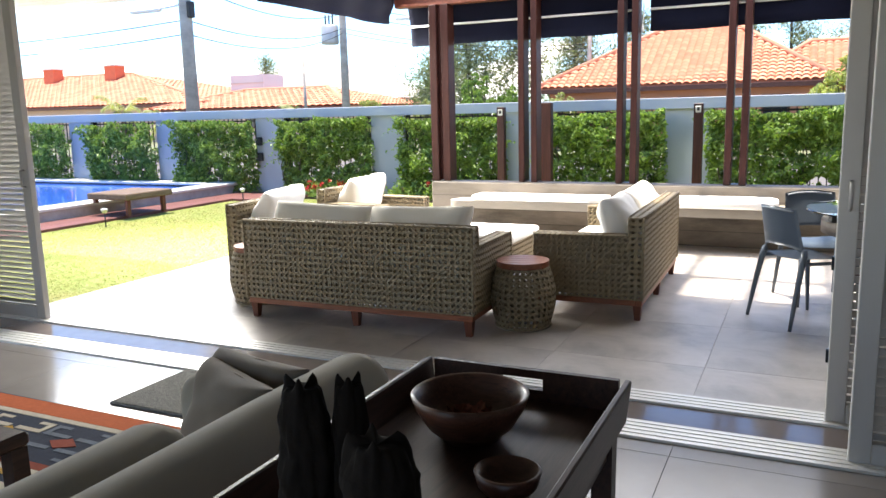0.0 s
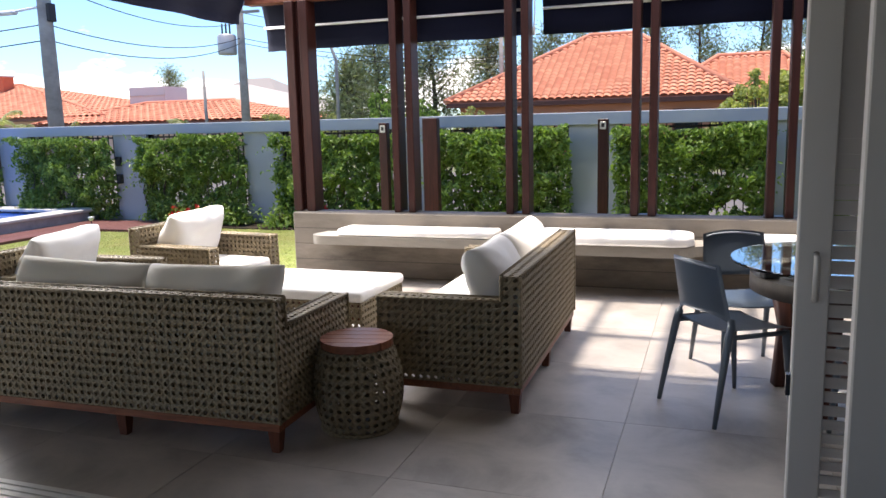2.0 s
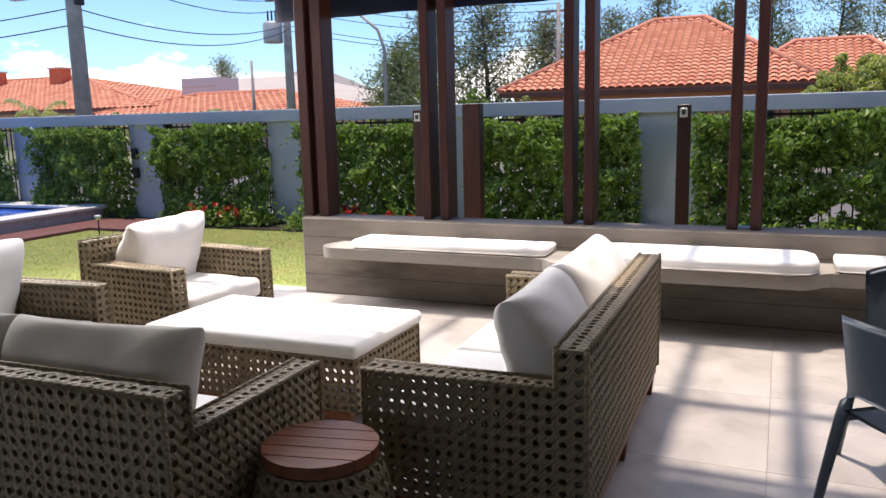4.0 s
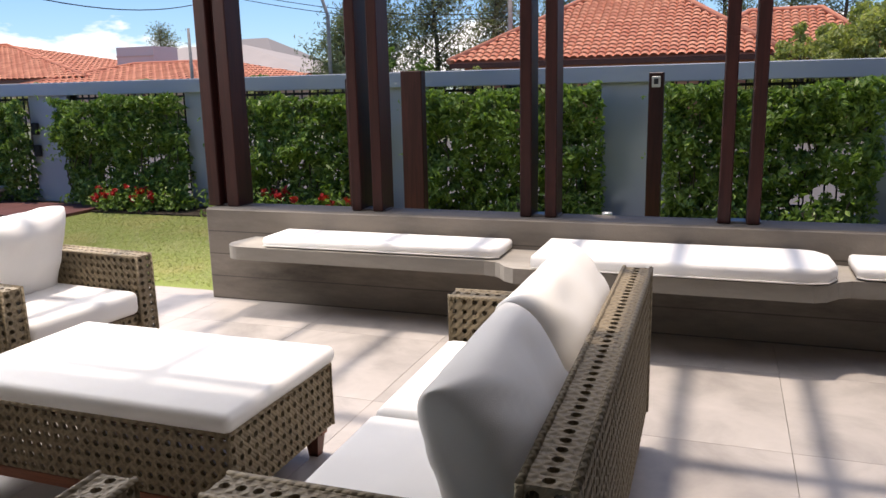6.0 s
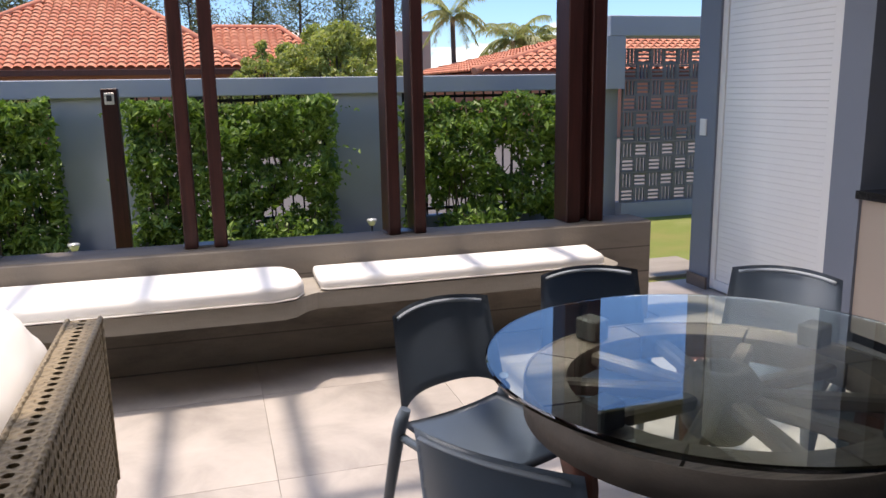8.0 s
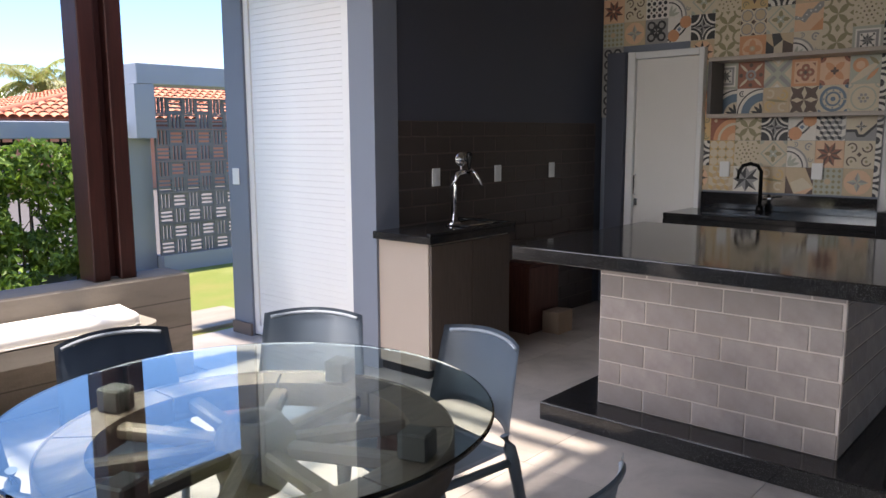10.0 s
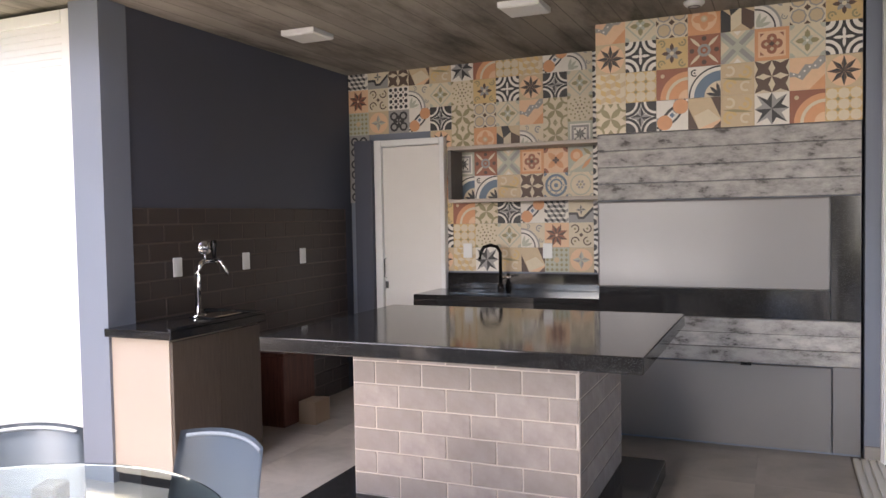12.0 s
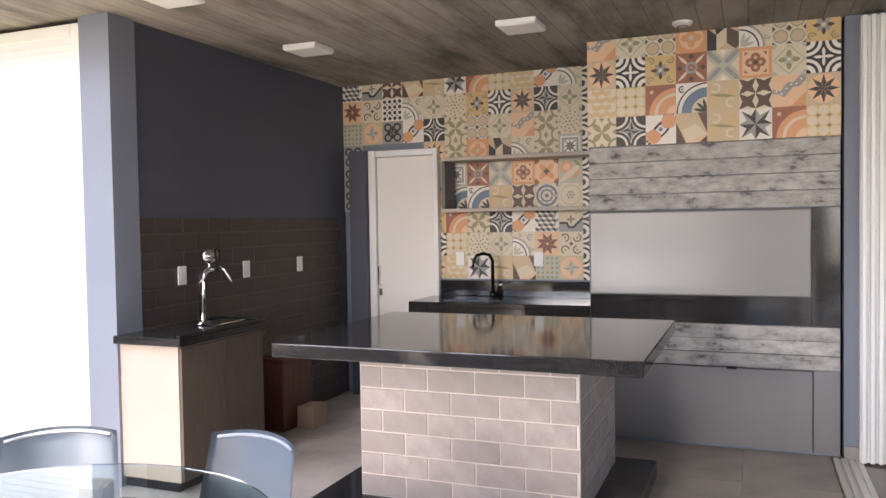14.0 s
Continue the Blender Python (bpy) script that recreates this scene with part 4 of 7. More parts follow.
for z in (0.62, 0.92):
    wl_ = thing("wall_socket", (-9.55, FENCE_Y - 0.002, z), "black outdoor socket box on the fence pillar", "socket", "fence sockets")
    part("case", box(-0.05, 0.05, -0.07, 0, 0, 0.16, bevel=0.012), M_BLACK, wl_)
    part("cover", box(-0.035, 0.035, -0.078, -0.0705, 0.02, 0.11, bevel=0.003), M_BLACK, wl_)

# distance: houses, poles, cables, trees
M_ROOF = Mat("clay_roof_tile")
k_ = M_ROOF
f_ = k_.mix(k_.island(), (0.60, 0.215, 0.125), (0.78, 0.345, 0.205))
f_ = k_.mix(k_.maths("MULTIPLY", k_.noise(6, 5), 0.35), f_, (0.52, 0.24, 0.16))
M_ROOF = k_.done(f_, 0.85, spec=0.2)
M_ORANGE = plain("orange_house_wall", (0.52, 0.21, 0.125), 0.85, var=0.1, scale=1.0)
M_PINK = plain("pale_pink_wall", (0.62, 0.40, 0.30), 0.85, var=0.1, scale=1.0)
M_BEIGE = plain("beige_wall", (0.55, 0.49, 0.42), 0.85, var=0.08, scale=0.6)
M_HROOF = plain("grey_beige_roof", (0.48, 0.42, 0.36), 0.85, var=0.15, scale=0.8)


def tiled(bm, a, b, c, d, pitch=0.30, rows=14):
    """Wavy clay tiles on a roof face: eave a to b, ridge d to c."""
    a, b, c, d = map(Vector, (a, b, c, d))
    n = (b - a).cross(d - a).normalized()
    if n.z < 0:
        n = -n
    eave = (b - a)
    L = eave.length
    e = eave.normalized()
    for r in range(rows):
        v0, v1 = r / rows, (r + 1.12) / rows
        p0, q0 = a.lerp(d, v0), b.lerp(c, v0)
        s0, s1 = (p0 - a).dot(e), (q0 - a).dot(e)
        p1, q1 = a.lerp(d, min(v1, 1)), b.lerp(c, min(v1, 1))
        base0 = p0 - e * s0
        slope = (d - a) - e * (d - a).dot(e)
        i0 = math.ceil(s0 / pitch)
        for i in range(i0, int(s1 / pitch)):
            x0 = i * pitch
            ring = []
            for v, lift in ((v0, 0.05), (min(v1, 1.0), 0.0)):
                o = a + slope * v + n * lift
                ring.append([bm.verts.new(o + e * (x0 + pitch * t) + n * h) for t, h in ((0.0, 0.0), (0.22, 0.065), (0.5, 0.085), (0.78, 0.065), (1.0, 0.0))])
            for j in range(4):
                bm.faces.new((ring[0][j], ring[0][j + 1], ring[1][j + 1], ring[1][j])).smooth = True
    return bm


def plane_face(bm, *pts):
    bm.faces.new([bm.verts.new(p) for p in pts])


def hip_house(name, x0, x1, y0, y1, eave, ridge, rx0, rx1, wall, label, roof_mat=None, rows=14, pitch=0.30, parts_=()):
    h = thing(name, ((x0 + x1) / 2, (y0 + y1) / 2, -0.16), label, "house", "neighbour houses")
    ox, oy = (x0 + x1) / 2, (y0 + y1) / 2
    X0, X1, Y0, Y1, e, g = x0 - ox, x1 - ox, y0 - oy, y1 - oy, eave + 0.16, ridge + 0.16
    a, b = rx0 - ox, rx1 - ox
    part("wall", box(X0 + 0.5, X1 - 0.5, Y0 + 0.5, Y1 - 0.5, 0, e), wall, h)
    bm = bmesh.new()
    z = -0.03
    plane_face(bm, (X0, Y0, e + z), (X1, Y0, e + z), (b, 0, g + z), (a, 0, g + z))
    plane_face(bm, (X1, Y1, e + z), (X0, Y1, e + z), (a, 0, g + z), (b, 0, g + z))
    plane_face(bm, (X0, Y1, e + z), (X0, Y0, e + z), (a, 0, g + z))
    plane_face(bm, (X1, Y0, e + z), (X1, Y1, e + z), (b, 0, g + z))
    r = part("roof", bm, roof_mat or M_ROOF, h)
    if roof_mat is None:
        bm = tiled(bmesh.new(), (X0, Y0, e), (X1, Y0, e), (b, 0, g), (a, 0, g), pitch, rows)
        tagged(part("roof_tiles", bm, M_ROOF, r, "orange clay roof tiles"), kind="stuff")
        for sx, xe, xr in ((-1, X0, a), (1, X1, b)):
            bm = tiled(bmesh.new(), (xe, Y1, e) if sx < 0 else (xe, Y0, e), (xe, Y0, e) if sx < 0 else (xe, Y1, e), (xr, 0, g), (xr, 0, g), pitch, rows)
            tagged(part("roof_tiles", bm, M_ROOF, r, "orange clay roof tiles"), kind="stuff")
        part("ridge", edging([[(X0, Y0, e + 0.05), (a, 0, g + 0.08), (b, 0, g + 0.08), (X1, Y0, e + 0.05)]], 0.12), M_ROOF, r)
    part("fascia", box(X0 + 0.05, X1 - 0.05, Y0 + 0.02, Y0 + 0.08, e - 0.2, e - 0.02), M_LEG, h)
    for wx in (-0.28, 0.05, 0.32):
        w = part("window", box(wx * (X1 - X0) - 0.5, wx * (X1 - X0) + 0.5, Y0 + 0.46, Y0 + 0.498, 0.9, min(2.0, e - 0.3)), M_LEG, h)
        part("pane", box(wx * (X1 - X0) - 0.42, wx * (X1 - X0) + 0.42, Y0 + 0.45, Y0 + 0.459, 0.98, min(1.92, e - 0.38)), plain("dark_pane", (0.02, 0.025, 0.03), 0.1), w)
    return h


hip_house("hip_roof_house", -10.4, 1.0, 32.0, 43.0, 2.30, 5.12, -5.4, -3.4, M_ORANGE, "single-storey house with a hipped orange clay tile roof", rows=20)
hip_house("roof_wing_house", -2.4, 4.4, 35.2, 42.0, 2.4, 4.05, 0.0, 2.6, M_ORANGE, "orange clay tile wing beside the hipped house", rows=12)
hip_house("low_roof_house", 7.2, 24.0, 27.0, 37.0, 1.95, 3.75, 15.0, 19.5, M_ORANGE, "low house with an orange clay tile roof behind the wall", rows=16)
hip_house("red_roof_house", -79.0, -37.0, 42.0, 58.0, 2.5, 5.25, -67.0, -52.0, M_PINK, "wide neighbour house with a red-orange roof and chimneys", rows=18, pitch=0.5)
hip_house("red_roof_house", -40.8, -24.8, 40.0, 52.0, 2.0, 3.3, -36.8, -29.8, M_PINK, "low neighbour house with a red-orange roof", rows=10, pitch=0.5)
hip_house("grey_roof_house", -44.0, -26.0, 50.0, 60.0, 2.6, 4.9, -40.0, -34.5, M_BEIGE, "pale house with a beige hipped roof", M_HROOF)
hip_house("grey_roof_house", -46.0, -36.0, 62.0, 72.0, 3.8, 6.2, -42.5, -40.0, M_BEIGE, "grey hipped roof far behind the red roofs", plain("far_grey_roof", (0.30, 0.27, 0.24), 0.9))
blk = thing("roof_block", (-37.4, 48.0, -0.16), "pale concrete tank block above the roofs", "building")
part("wall", box(-1.5, 1.5, -1.2, 1.2, 0, 4.65), plain("tank_grey", (0.50, 0.50, 0.49), 0.85, var=0.08, scale=0.8), blk)
for z in (3.0, 3.5, 4.0):
    part("band", box(-1.52, 1.52, -1.24, -1.202, z, z + 0.1), M_HROOF, blk)
for cx in (-52.5, -59.8):
    ch = thing("chimney", (cx, 48.6, 4.7), "orange brick chimney on the red roof", "chimney", "roof chimneys")
    part("brick_shaft", box(-0.62, 0.62, -0.5, 0.5, -0.4, 1.15), plain("chimney_brick", (0.55, 0.13, 0.06), 0.85, var=0.2, scale=3), ch)
    part("cap", box(-0.7, 0.7, -0.6, 0.6, 1.152, 1.25), M_BEIGE, ch)
pk = thing("pink_house", (9.9, 46.0, -0.16), "pale pink two-storey house behind the trees", "house")
part("wall", box(-0.9, 0.9, -1.5, 1.5, 0, 4.5), M_PINK, pk)
for wx in (0.1,):
    part("window", box(wx - 0.35, wx + 0.35, -1.55, -1.502, 3.0, 3.9), plain("far_window", (0.05, 0.05, 0.06), 0.2), pk)
part("roof", box(-0.95, 0.95, -1.55, 1.55, 4.502, 4.6), M_PINK, pk)

M_POLE = concrete("pole_concrete", (0.36, 0.33, 0.29), None)


def utility_pole(x, y, h, r, label):
    p = thing("utility_pole", (x, y, -0.16), label, "pole", "utility poles")
    part("shaft", tube([(0, 0, 0), (0, 0, h)], [r * 1.15, r * 0.72], 12), M_POLE, p)
    return p


p1 = utility_pole(-14.38, 16.0, 8.5, 0.17, "thick round concrete utility pole behind the garden wall")
part("meter_box", box(0.12, 0.24, -0.1, 0.1, 4.15, 4.55, bevel=0.02), M_BLACK, p1)
part("lamp_arm", tube([(-0.1, 0, 4.5), (-0.9, -0.1, 4.42), (-1.3, -0.1, 4.4)], 0.03, 8), M_WHITE, p1)
part("lamp_head", box(-1.75, -0.75, -0.2, 0.0, 4.36, 4.46, bevel=0.04), M_WHITE, p1, "pale street lamp head")
p2 = utility_pole(-18.15, 29.5, 9.0, 0.17, "concrete utility pole carrying a transformer")
part("transformer", lathe([(0, 4.6), (0.36, 4.62), (0.38, 4.7), (0.38, 5.35), (0.3, 5.42), (0, 5.42)], 18, (-0.6, -0.1, 0)), plain("transformer_grey", (0.42, 0.42, 0.42), 0.5, 0.3), p2, "grey finned transformer")
for i in range(3):
    part("insulator", tube([(-0.8 + 0.18 * i, -0.1, 5.42), (-0.8 + 0.18 * i, -0.1, 5.85)], 0.035, 6), M_BLACK, p2)
for z in (6.2, 6.5, 6.9):
    part("cross_arm", box(-0.9, 0.9, -0.06, 0.06, z, z + 0.1), M_POLE, p2)
p3 = utility_pole(-24.8, 36.0, 4.6, 0.09, "thin dark pole among the far roofs")
p4 = utility_pole(-9.5, 37.5, 6.4, 0.12, "far concrete pole with a cross arm beside the trees")
part("cross_arm", box(-0.9, 0.9, -0.06, 0.06, 6.0, 6.1), M_POLE, p4)
sl = thing("street_lamp", (-14.2, 30.0, -0.16), "tall curved street lamp before the casuarina trees", "street lamp")
part("post", tube([(0, 0, 0), (0, 0, 4.2), (-0.25, 0, 4.9), (-1.0, 0, 5.5)], [0.08, 0.07, 0.06, 0.05], 8), M_POLE, sl)
part("lamp_head", box(-1.6, -0.95, -0.12, 0.12, 5.46, 5.6, bevel=0.04), M_WHITE, sl)


def cable(a, b, sag, r=0.018):
    a, b = Vector(a), Vector(b)
    c = thing("overhead_cable", a, "thin dark overhead cable slung between the poles", "cable", "overhead cables")
    part("wire", tube([(a.lerp(b, t) - Vector((0, 0, sag * 4 * t * (1 - t)))) - a for t in (i / 14 for i in range(15))], r, 5), M_BLACK, c)


for za, zb, sg in ((3.6, 4.9, 0.5), (3.95, 5.1, 0.45), (4.9, 5.7, 0.5), (5.3, 6.1, 0.5), (5.9, 6.5, 0.4), (6.2, 6.8, 0.35)):
    cable((-14.38, 16.0, za), (-18.15, 29.5, zb), sg, 0.014)
    cable((-40.0, 19.0, za + 1.0), (-14.38, 16.0, za), sg, 0.014)
    cable((-18.15, 29.5, zb), (-9.5, 37.5, zb - 0.6), 0.4, 0.014)


def casuarina(x, y, h, seed, spread=2.2, n=5200):
    """Wispy pine-like tree: a tapered trunk, rising limbs and drooping needle clumps."""
    rng = np.random.default_rng(seed)
    t = thing("casuarina_tree", (x, y, -0.16), "tall wispy grey-green casuarina tree", "tree", "casuarina trees")
    lean = rng.normal() * 0.3
    part("trunk", tube([(lean * (k / 6) ** 2, 0.1 * math.sin(k), h * k / 6) for k in range(7)], [0.15, 0.13, 0.11, 0.09, 0.07, 0.04, 0.015], 8), M_BARK, t)
    bm = bmesh.new()
    pts = []
    limbs = 34
    for i in range(limbs):
        z = h * (0.16 + 0.8 * i / limbs)
        a = rng.uniform(0, 6.28)
        L = spread * (1.05 - 0.75 * (z / h)) * rng.uniform(0.55, 1.15)
        tip = Vector((math.cos(a) * L, math.sin(a) * L, z + L * rng.uniform(0.25, 0.7)))
        o = Vector((lean * (z / h) ** 2, 0, z))
        bm_tube(bm, [o, o.lerp(tip, 0.5) + Vector((0, 0, 0.12)), tip], [0.03, 0.02, 0.008], 5)
        m = n // limbs
        for k in range(m):
            s = rng.uniform(0.25, 1.08)
            p = o.lerp(tip, s)
            g = 0.17 + 0.28 * s
            pts.append((p.x + rng.normal() * g, p.y + rng.normal() * g, p.z + rng.normal() * g * 0.8 - 0.1))
    part("bough", bm, M_BARK, t)
    part("needles", leaf_mesh("needles", pts, 0.27, rng, M_PINE, up=0.0, slim=0.15), None, t)


for i, (x, y, h, sp) in enumerate(((-15.0, 36.0, 6.6, 2.6), (-17.6, 38.0, 5.2, 2.4), (-12.6, 37.0, 6.9, 2.5), (-11.0, 40.0, 6.2, 2.2), (-19.0, 42.0, 4.8, 2.2), (-6.4, 47.0, 8.2, 2.8), (-9.0, 46.0, 7.0, 2.4), (-1.0, 50.0, 8.6, 2.6), (2.0, 50.0, 8.8, 2.8), (4.6, 49.0, 8.6, 2.8), (7.2, 50.0, 8.0, 2.6), (9.4, 50.0, 8.4, 2.6), (-3.6, 50.0, 7.6, 2.4), (-42.5, 56.0, 6.8, 2.0))):
    casuarina(x, y, h, 60 + i, sp, 5000 if y < 45 else 4200)


def bush(name, x, y, rx, ry, rz, seed, n, label, cat, material, size=0.16, z0=0.0):
    """A broad bush: short branching stems and an uneven crown of leaf clumps."""
    rng = np.random.default_rng(seed)
    b = thing(name, (x, y, -0.16), label, cat, "bushes")
    pts, stems = [], bmesh.new()
    for i in range(70):
        a, e = rng.uniform(0, 6.28), math.asin(rng.uniform(0.0, 1.0))
        r = rng.uniform(0.72, 1.02)
        c = Vector((math.cos(a) * math.cos(e) * rx * r, math.sin(a) * math.cos(e) * ry * r, z0 + rz * (0.25 + 0.75 * math.sin(e) * r)))
        bm_tube(stems, [(0, 0, 0), c * 0.5, c], [0.05, 0.03, 0.01], 4)
        g = 0.30 * rx * rng.uniform(0.4, 0.75)
        for k in range(n // 70):
            d = rng.normal(size=3)
            d /= np.linalg.norm(d)
            d *= g * rng.uniform(0.5, 1.0)
            pts.append((c.x + d[0], c.y + d[1], max(0.02, c.z + d[2] * 0.8)))
    part("branchwork", stems, M_BARK, b)
    part("crown", leaf_mesh("crown", pts, size, rng, material), None, b)


bush("round_bush", 3.2, 28.0, 2.1, 2.0, 3.65, 31, 14000, "broad olive-green bush rising behind the garden wall", "bush", M_BUSH, 0.17)
bush("round_bush", 1.3, 27.2, 1.3, 1.3, 2.9, 32, 5000, "smaller olive-green bush beside the larger one", "bush", M_BUSH, 0.16)
for i, (x, y, h) in enumerate(((-12.6, 31.0, 3.2), (-11.4, 32.0, 2.7), (-13.6, 33.0, 2.5), (-6.0, 30.5, 2.0), (-8.8, 30.8, 2.15), (0.5, 31.0, 2.2), (-19.0, 33.0, 2.3), (-16.0, 33.0, 2.2))):
    bush("shrub", x, y, 0.9, 0.9, h, 80 + i, 2600, "bright green shrub beyond the garden wall", "shrub", M_LEAF if i < 3 else M_PALM, 0.16)


def palm(x, y, h, r, seed, fronds=16, label="slender palm with ragged fronds behind the wall"):
    rng = np.random.default_rng(seed)
    p = thing("palm_tree", (x, y, -0.16), label, "palm", "palms")
    part("trunk", tube([(0, 0, 0), (0.05, 0, h * 0.5), (0, 0, h)], [0.14, 0.11, 0.10], 8), M_BARK, p)
    for i in range(fronds):
        a = 6.283 * i / fronds + rng.uniform(-0.2, 0.2)
        rise = rng.uniform(-0.2, 1.7)
        mid = [(math.cos(a) * r * s, math.sin(a) * r * s, h + r * (rise * s - 0.95 * s * s)) for s in np.linspace(0, 1, 7)]
        V, F = [], []
        for s in np.linspace(0.12, 1, 34):
            k = s * 6
            j = min(5, int(k))
            o = Vector(mid[j]).lerp(Vector(mid[j + 1]), k - j)
            for sd in (-1, 1):
                side = Vector((-math.sin(a), math.cos(a), 0)) * sd
                tip = o + side * r * 0.32 * (1.1 - s * 0.8) + Vector((math.cos(a) * 0.12, math.sin(a) * 0.12, -0.2 * r * rng.uniform(0.3, 1.4)))
                b = len(V)
                V += [o, o + Vector((math.cos(a), math.sin(a), 0)) * 0.06, tip]
                F.append((b, b + 1, b + 2))
        me = bpy.data.meshes.new("frond")
        me.from_pydata([tuple(v) for v in V], [], F)
        me.materials.append(M_PALM)
        part("frond", me, None, p)


palm(9.35, 36.0, 4.55, 1.3, 11, 24)
palm(13.0, 38.5, 3.75, 1.7, 12, 30, "broad yellow-green palm behind the orange roof")
palm(14.3, 39.5, 3.6, 1.6, 13, 30, "broad yellow-green palm behind the orange roof")
palm(-25.5, 24.0, 1.9, 1.0, 14, 12, "small yellow-green palm above the garden wall")
palm(-22.3, 23.0, 1.55, 0.7, 15, 12, "small yellow-green palm above the garden wall")
palm(-21.0, 23.0, 1.55, 0.7, 16, 12, "small yellow-green palm above the garden wall")
palm(-16.0, 23.0, 1.6, 0.6, 17, 12, "small yellow-green palm above the garden wall")
structure("street", box(-60, 60, 13.4, 26.0, -0.17, -0.10), plain("street_paving", (0.13, 0.115, 0.10), 0.9, var=0.2, scale=1.0), "pale paved street beyond the garden wall", "road")


# grass blades over the lawn that shows between patio, pool and fence
rng_ = np.random.default_rng(77)
gx, gy = rng_.uniform(-9.3, -4.1, 70000), rng_.uniform(4.2, 12.0, 70000)
ok_ = (gx < -5.56) | (gy > 9.1)
gx, gy = gx[ok_], gy[ok_]
gn = len(gx)
ga, gh = rng_.uniform(0, 6.28, gn), rng_.uniform(0.006, 0.016, gn)
base_ = np.stack([gx, gy, np.full(gn, -0.031)], 1)
side_ = np.stack([np.cos(ga), np.sin(ga), np.zeros(gn)], 1) * 0.006
tip_ = base_ + np.stack([rng_.normal(size=gn) * 0.022, rng_.normal(size=gn) * 0.022, gh], 1)
gv = np.stack([base_ - side_, base_ + side_, tip_], 1).reshape(-1, 3)
me = bpy.data.meshes.new("grass")
me.from_pydata(gv.tolist(), [], np.arange(gn * 3).reshape(-1, 3).tolist())
me.materials.append(leaf_material("grass_blade", (0.28, 0.30, 0.10), (0.46, 0.44, 0.20), 0.3))
tagged(new("grass", me), "short mown yellow-green grass blades on the lawn", "grass", kind="stuff")


# kitchen
def granite():
    k = Mat("black_speckled_granite")
    sp = k.maths("LESS_THAN", k.voronoi(260.0), 0.21)
    sp2 = k.maths("LESS_THAN", k.voronoi(120.0), 0.10)
    f = k.mix(k.maths("MULTIPLY", sp, 0.55), (0.012, 0.012, 0.013), (0.32, 0.32, 0.32))
    f = k.mix(k.maths("MULTIPLY", sp2, 0.5), f, (0.12, 0.13, 0.14))
    return k.done(f, 0.09, spec=0.5)


M_GRANITE = granite()
M_TAUPE = plain("taupe_laminate", (0.40, 0.34, 0.29), 0.45, var=0.05, scale=3)
M_STEELGREY = plain("grey_painted_steel", (0.19, 0.182, 0.182), 0.38, 0.25, var=0.06, scale=1.5)
M_CHROME = plain("chrome", (0.75, 0.75, 0.76), 0.08, 1.0, var=0.03)
M_BLACKMETAL = plain("black_metal", (0.015, 0.015, 0.016), 0.25, 0.6)
M_BOARDS = Mat("pale_board_concrete")
k_ = M_BOARDS
v_ = k_.stretch((1, 0.55, 1.3))
f_ = k_.ramp(k_.noise(11.0, 9, 0.72, v_), (0.37, (0.07, 0.066, 0.063)), (0.44, (0.32, 0.31, 0.30)), (0.60, (0.52, 0.50, 0.48)))
f_ = k_.mix(k_.maths("MULTIPLY", k_.random(), 0.35), f_, (0.18, 0.175, 0.17))
k_.bump(k_.noise(40, 5), 0.4, 0.006)
M_BOARDS = k_.done(f_, 0.7, spec=0.3)
M_BRICKD = plain("dark_brown_brick_tile", (0.050, 0.037, 0.033), 0.5, var=0.15, scale=12, bump=0.2)
M_BRICKL = Mat("pale_grey_brick_tile")
k_ = M_BRICKL
f_ = k_.ramp(k_.noise(9, 6, 0.6), (0.3, (0.29, 0.245, 0.228)), (0.7, (0.43, 0.375, 0.352)))
f_ = k_.mix(k_.maths("MULTIPLY", k_.random(), 0.7), f_, (0.25, 0.215, 0.20))
k_.bump(k_.noise(70, 4), 0.25, 0.004)
M_BRICKL = k_.done(f_, 0.65, spec=0.3)
M_MORTAR = plain("pale_mortar", (0.62, 0.545, 0.50), 0.9, bump=0.3)
M_MORTARD = plain("dark_mortar", (0.125, 0.10, 0.09), 0.9, bump=0.3)

# island
isl = thing("kitchen_island", (3.5, 5.9, 0), "kitchen island with a speckled black granite top on a brick base", "island")
part("plinth", box(-0.60, 0.66, -0.78, 0.81, 0.0, 0.095, bevel=0.006), M_GRANITE, isl, "black granite plinth")
core = part("brick_base", box(-0.405, 0.545, -0.555, 0.58, 0.096, 0.857), M_MORTAR, isl, "pale grey brick-tiled base")
part("worktop", box(-0.79, 0.57, -0.895, 0.855, 0.858, 0.926, bevel=0.006, seg=2), M_GRANITE, isl, "speckled black granite worktop")


def brick_courses(parent, length, height, bw, bh, place, material, depth=0.005, joint=0.007):
    """Brick tiles in running bond on a face; place(u, v) gives the pose of a tile's lower corner."""
    cache = {}
    rows = math.ceil(height / bh - 0.02)
    for r in range(rows):
        u = -bw / 2 if r % 2 else 0.0
        while u < length - 0.01:
            a, b = max(u, 0.0), min(u + bw, length)
            h = min(bh, height - r * bh)
            if b - a > 0.03 and h > 0.02:
                key = (round(b - a, 3), round(h, 3))
                if key not in cache:
                    cache[key] = mesh_of("brick", box(joint / 2, b - a - joint / 2, joint / 2, h - joint / 2, 0, depth, bevel=0.0025), material)
                part("brick", cache[key], None, parent, at=place(a, r * bh))
            u += bw


def face_x(x, y, z):
    """Tiles on a face that looks towards -x; u runs towards -y."""
    return lambda u, v: Matrix(((0, 0, -1, x), (-1, 0, 0, y - u), (0, 1, 0, z + v), (0, 0, 0, 1)))


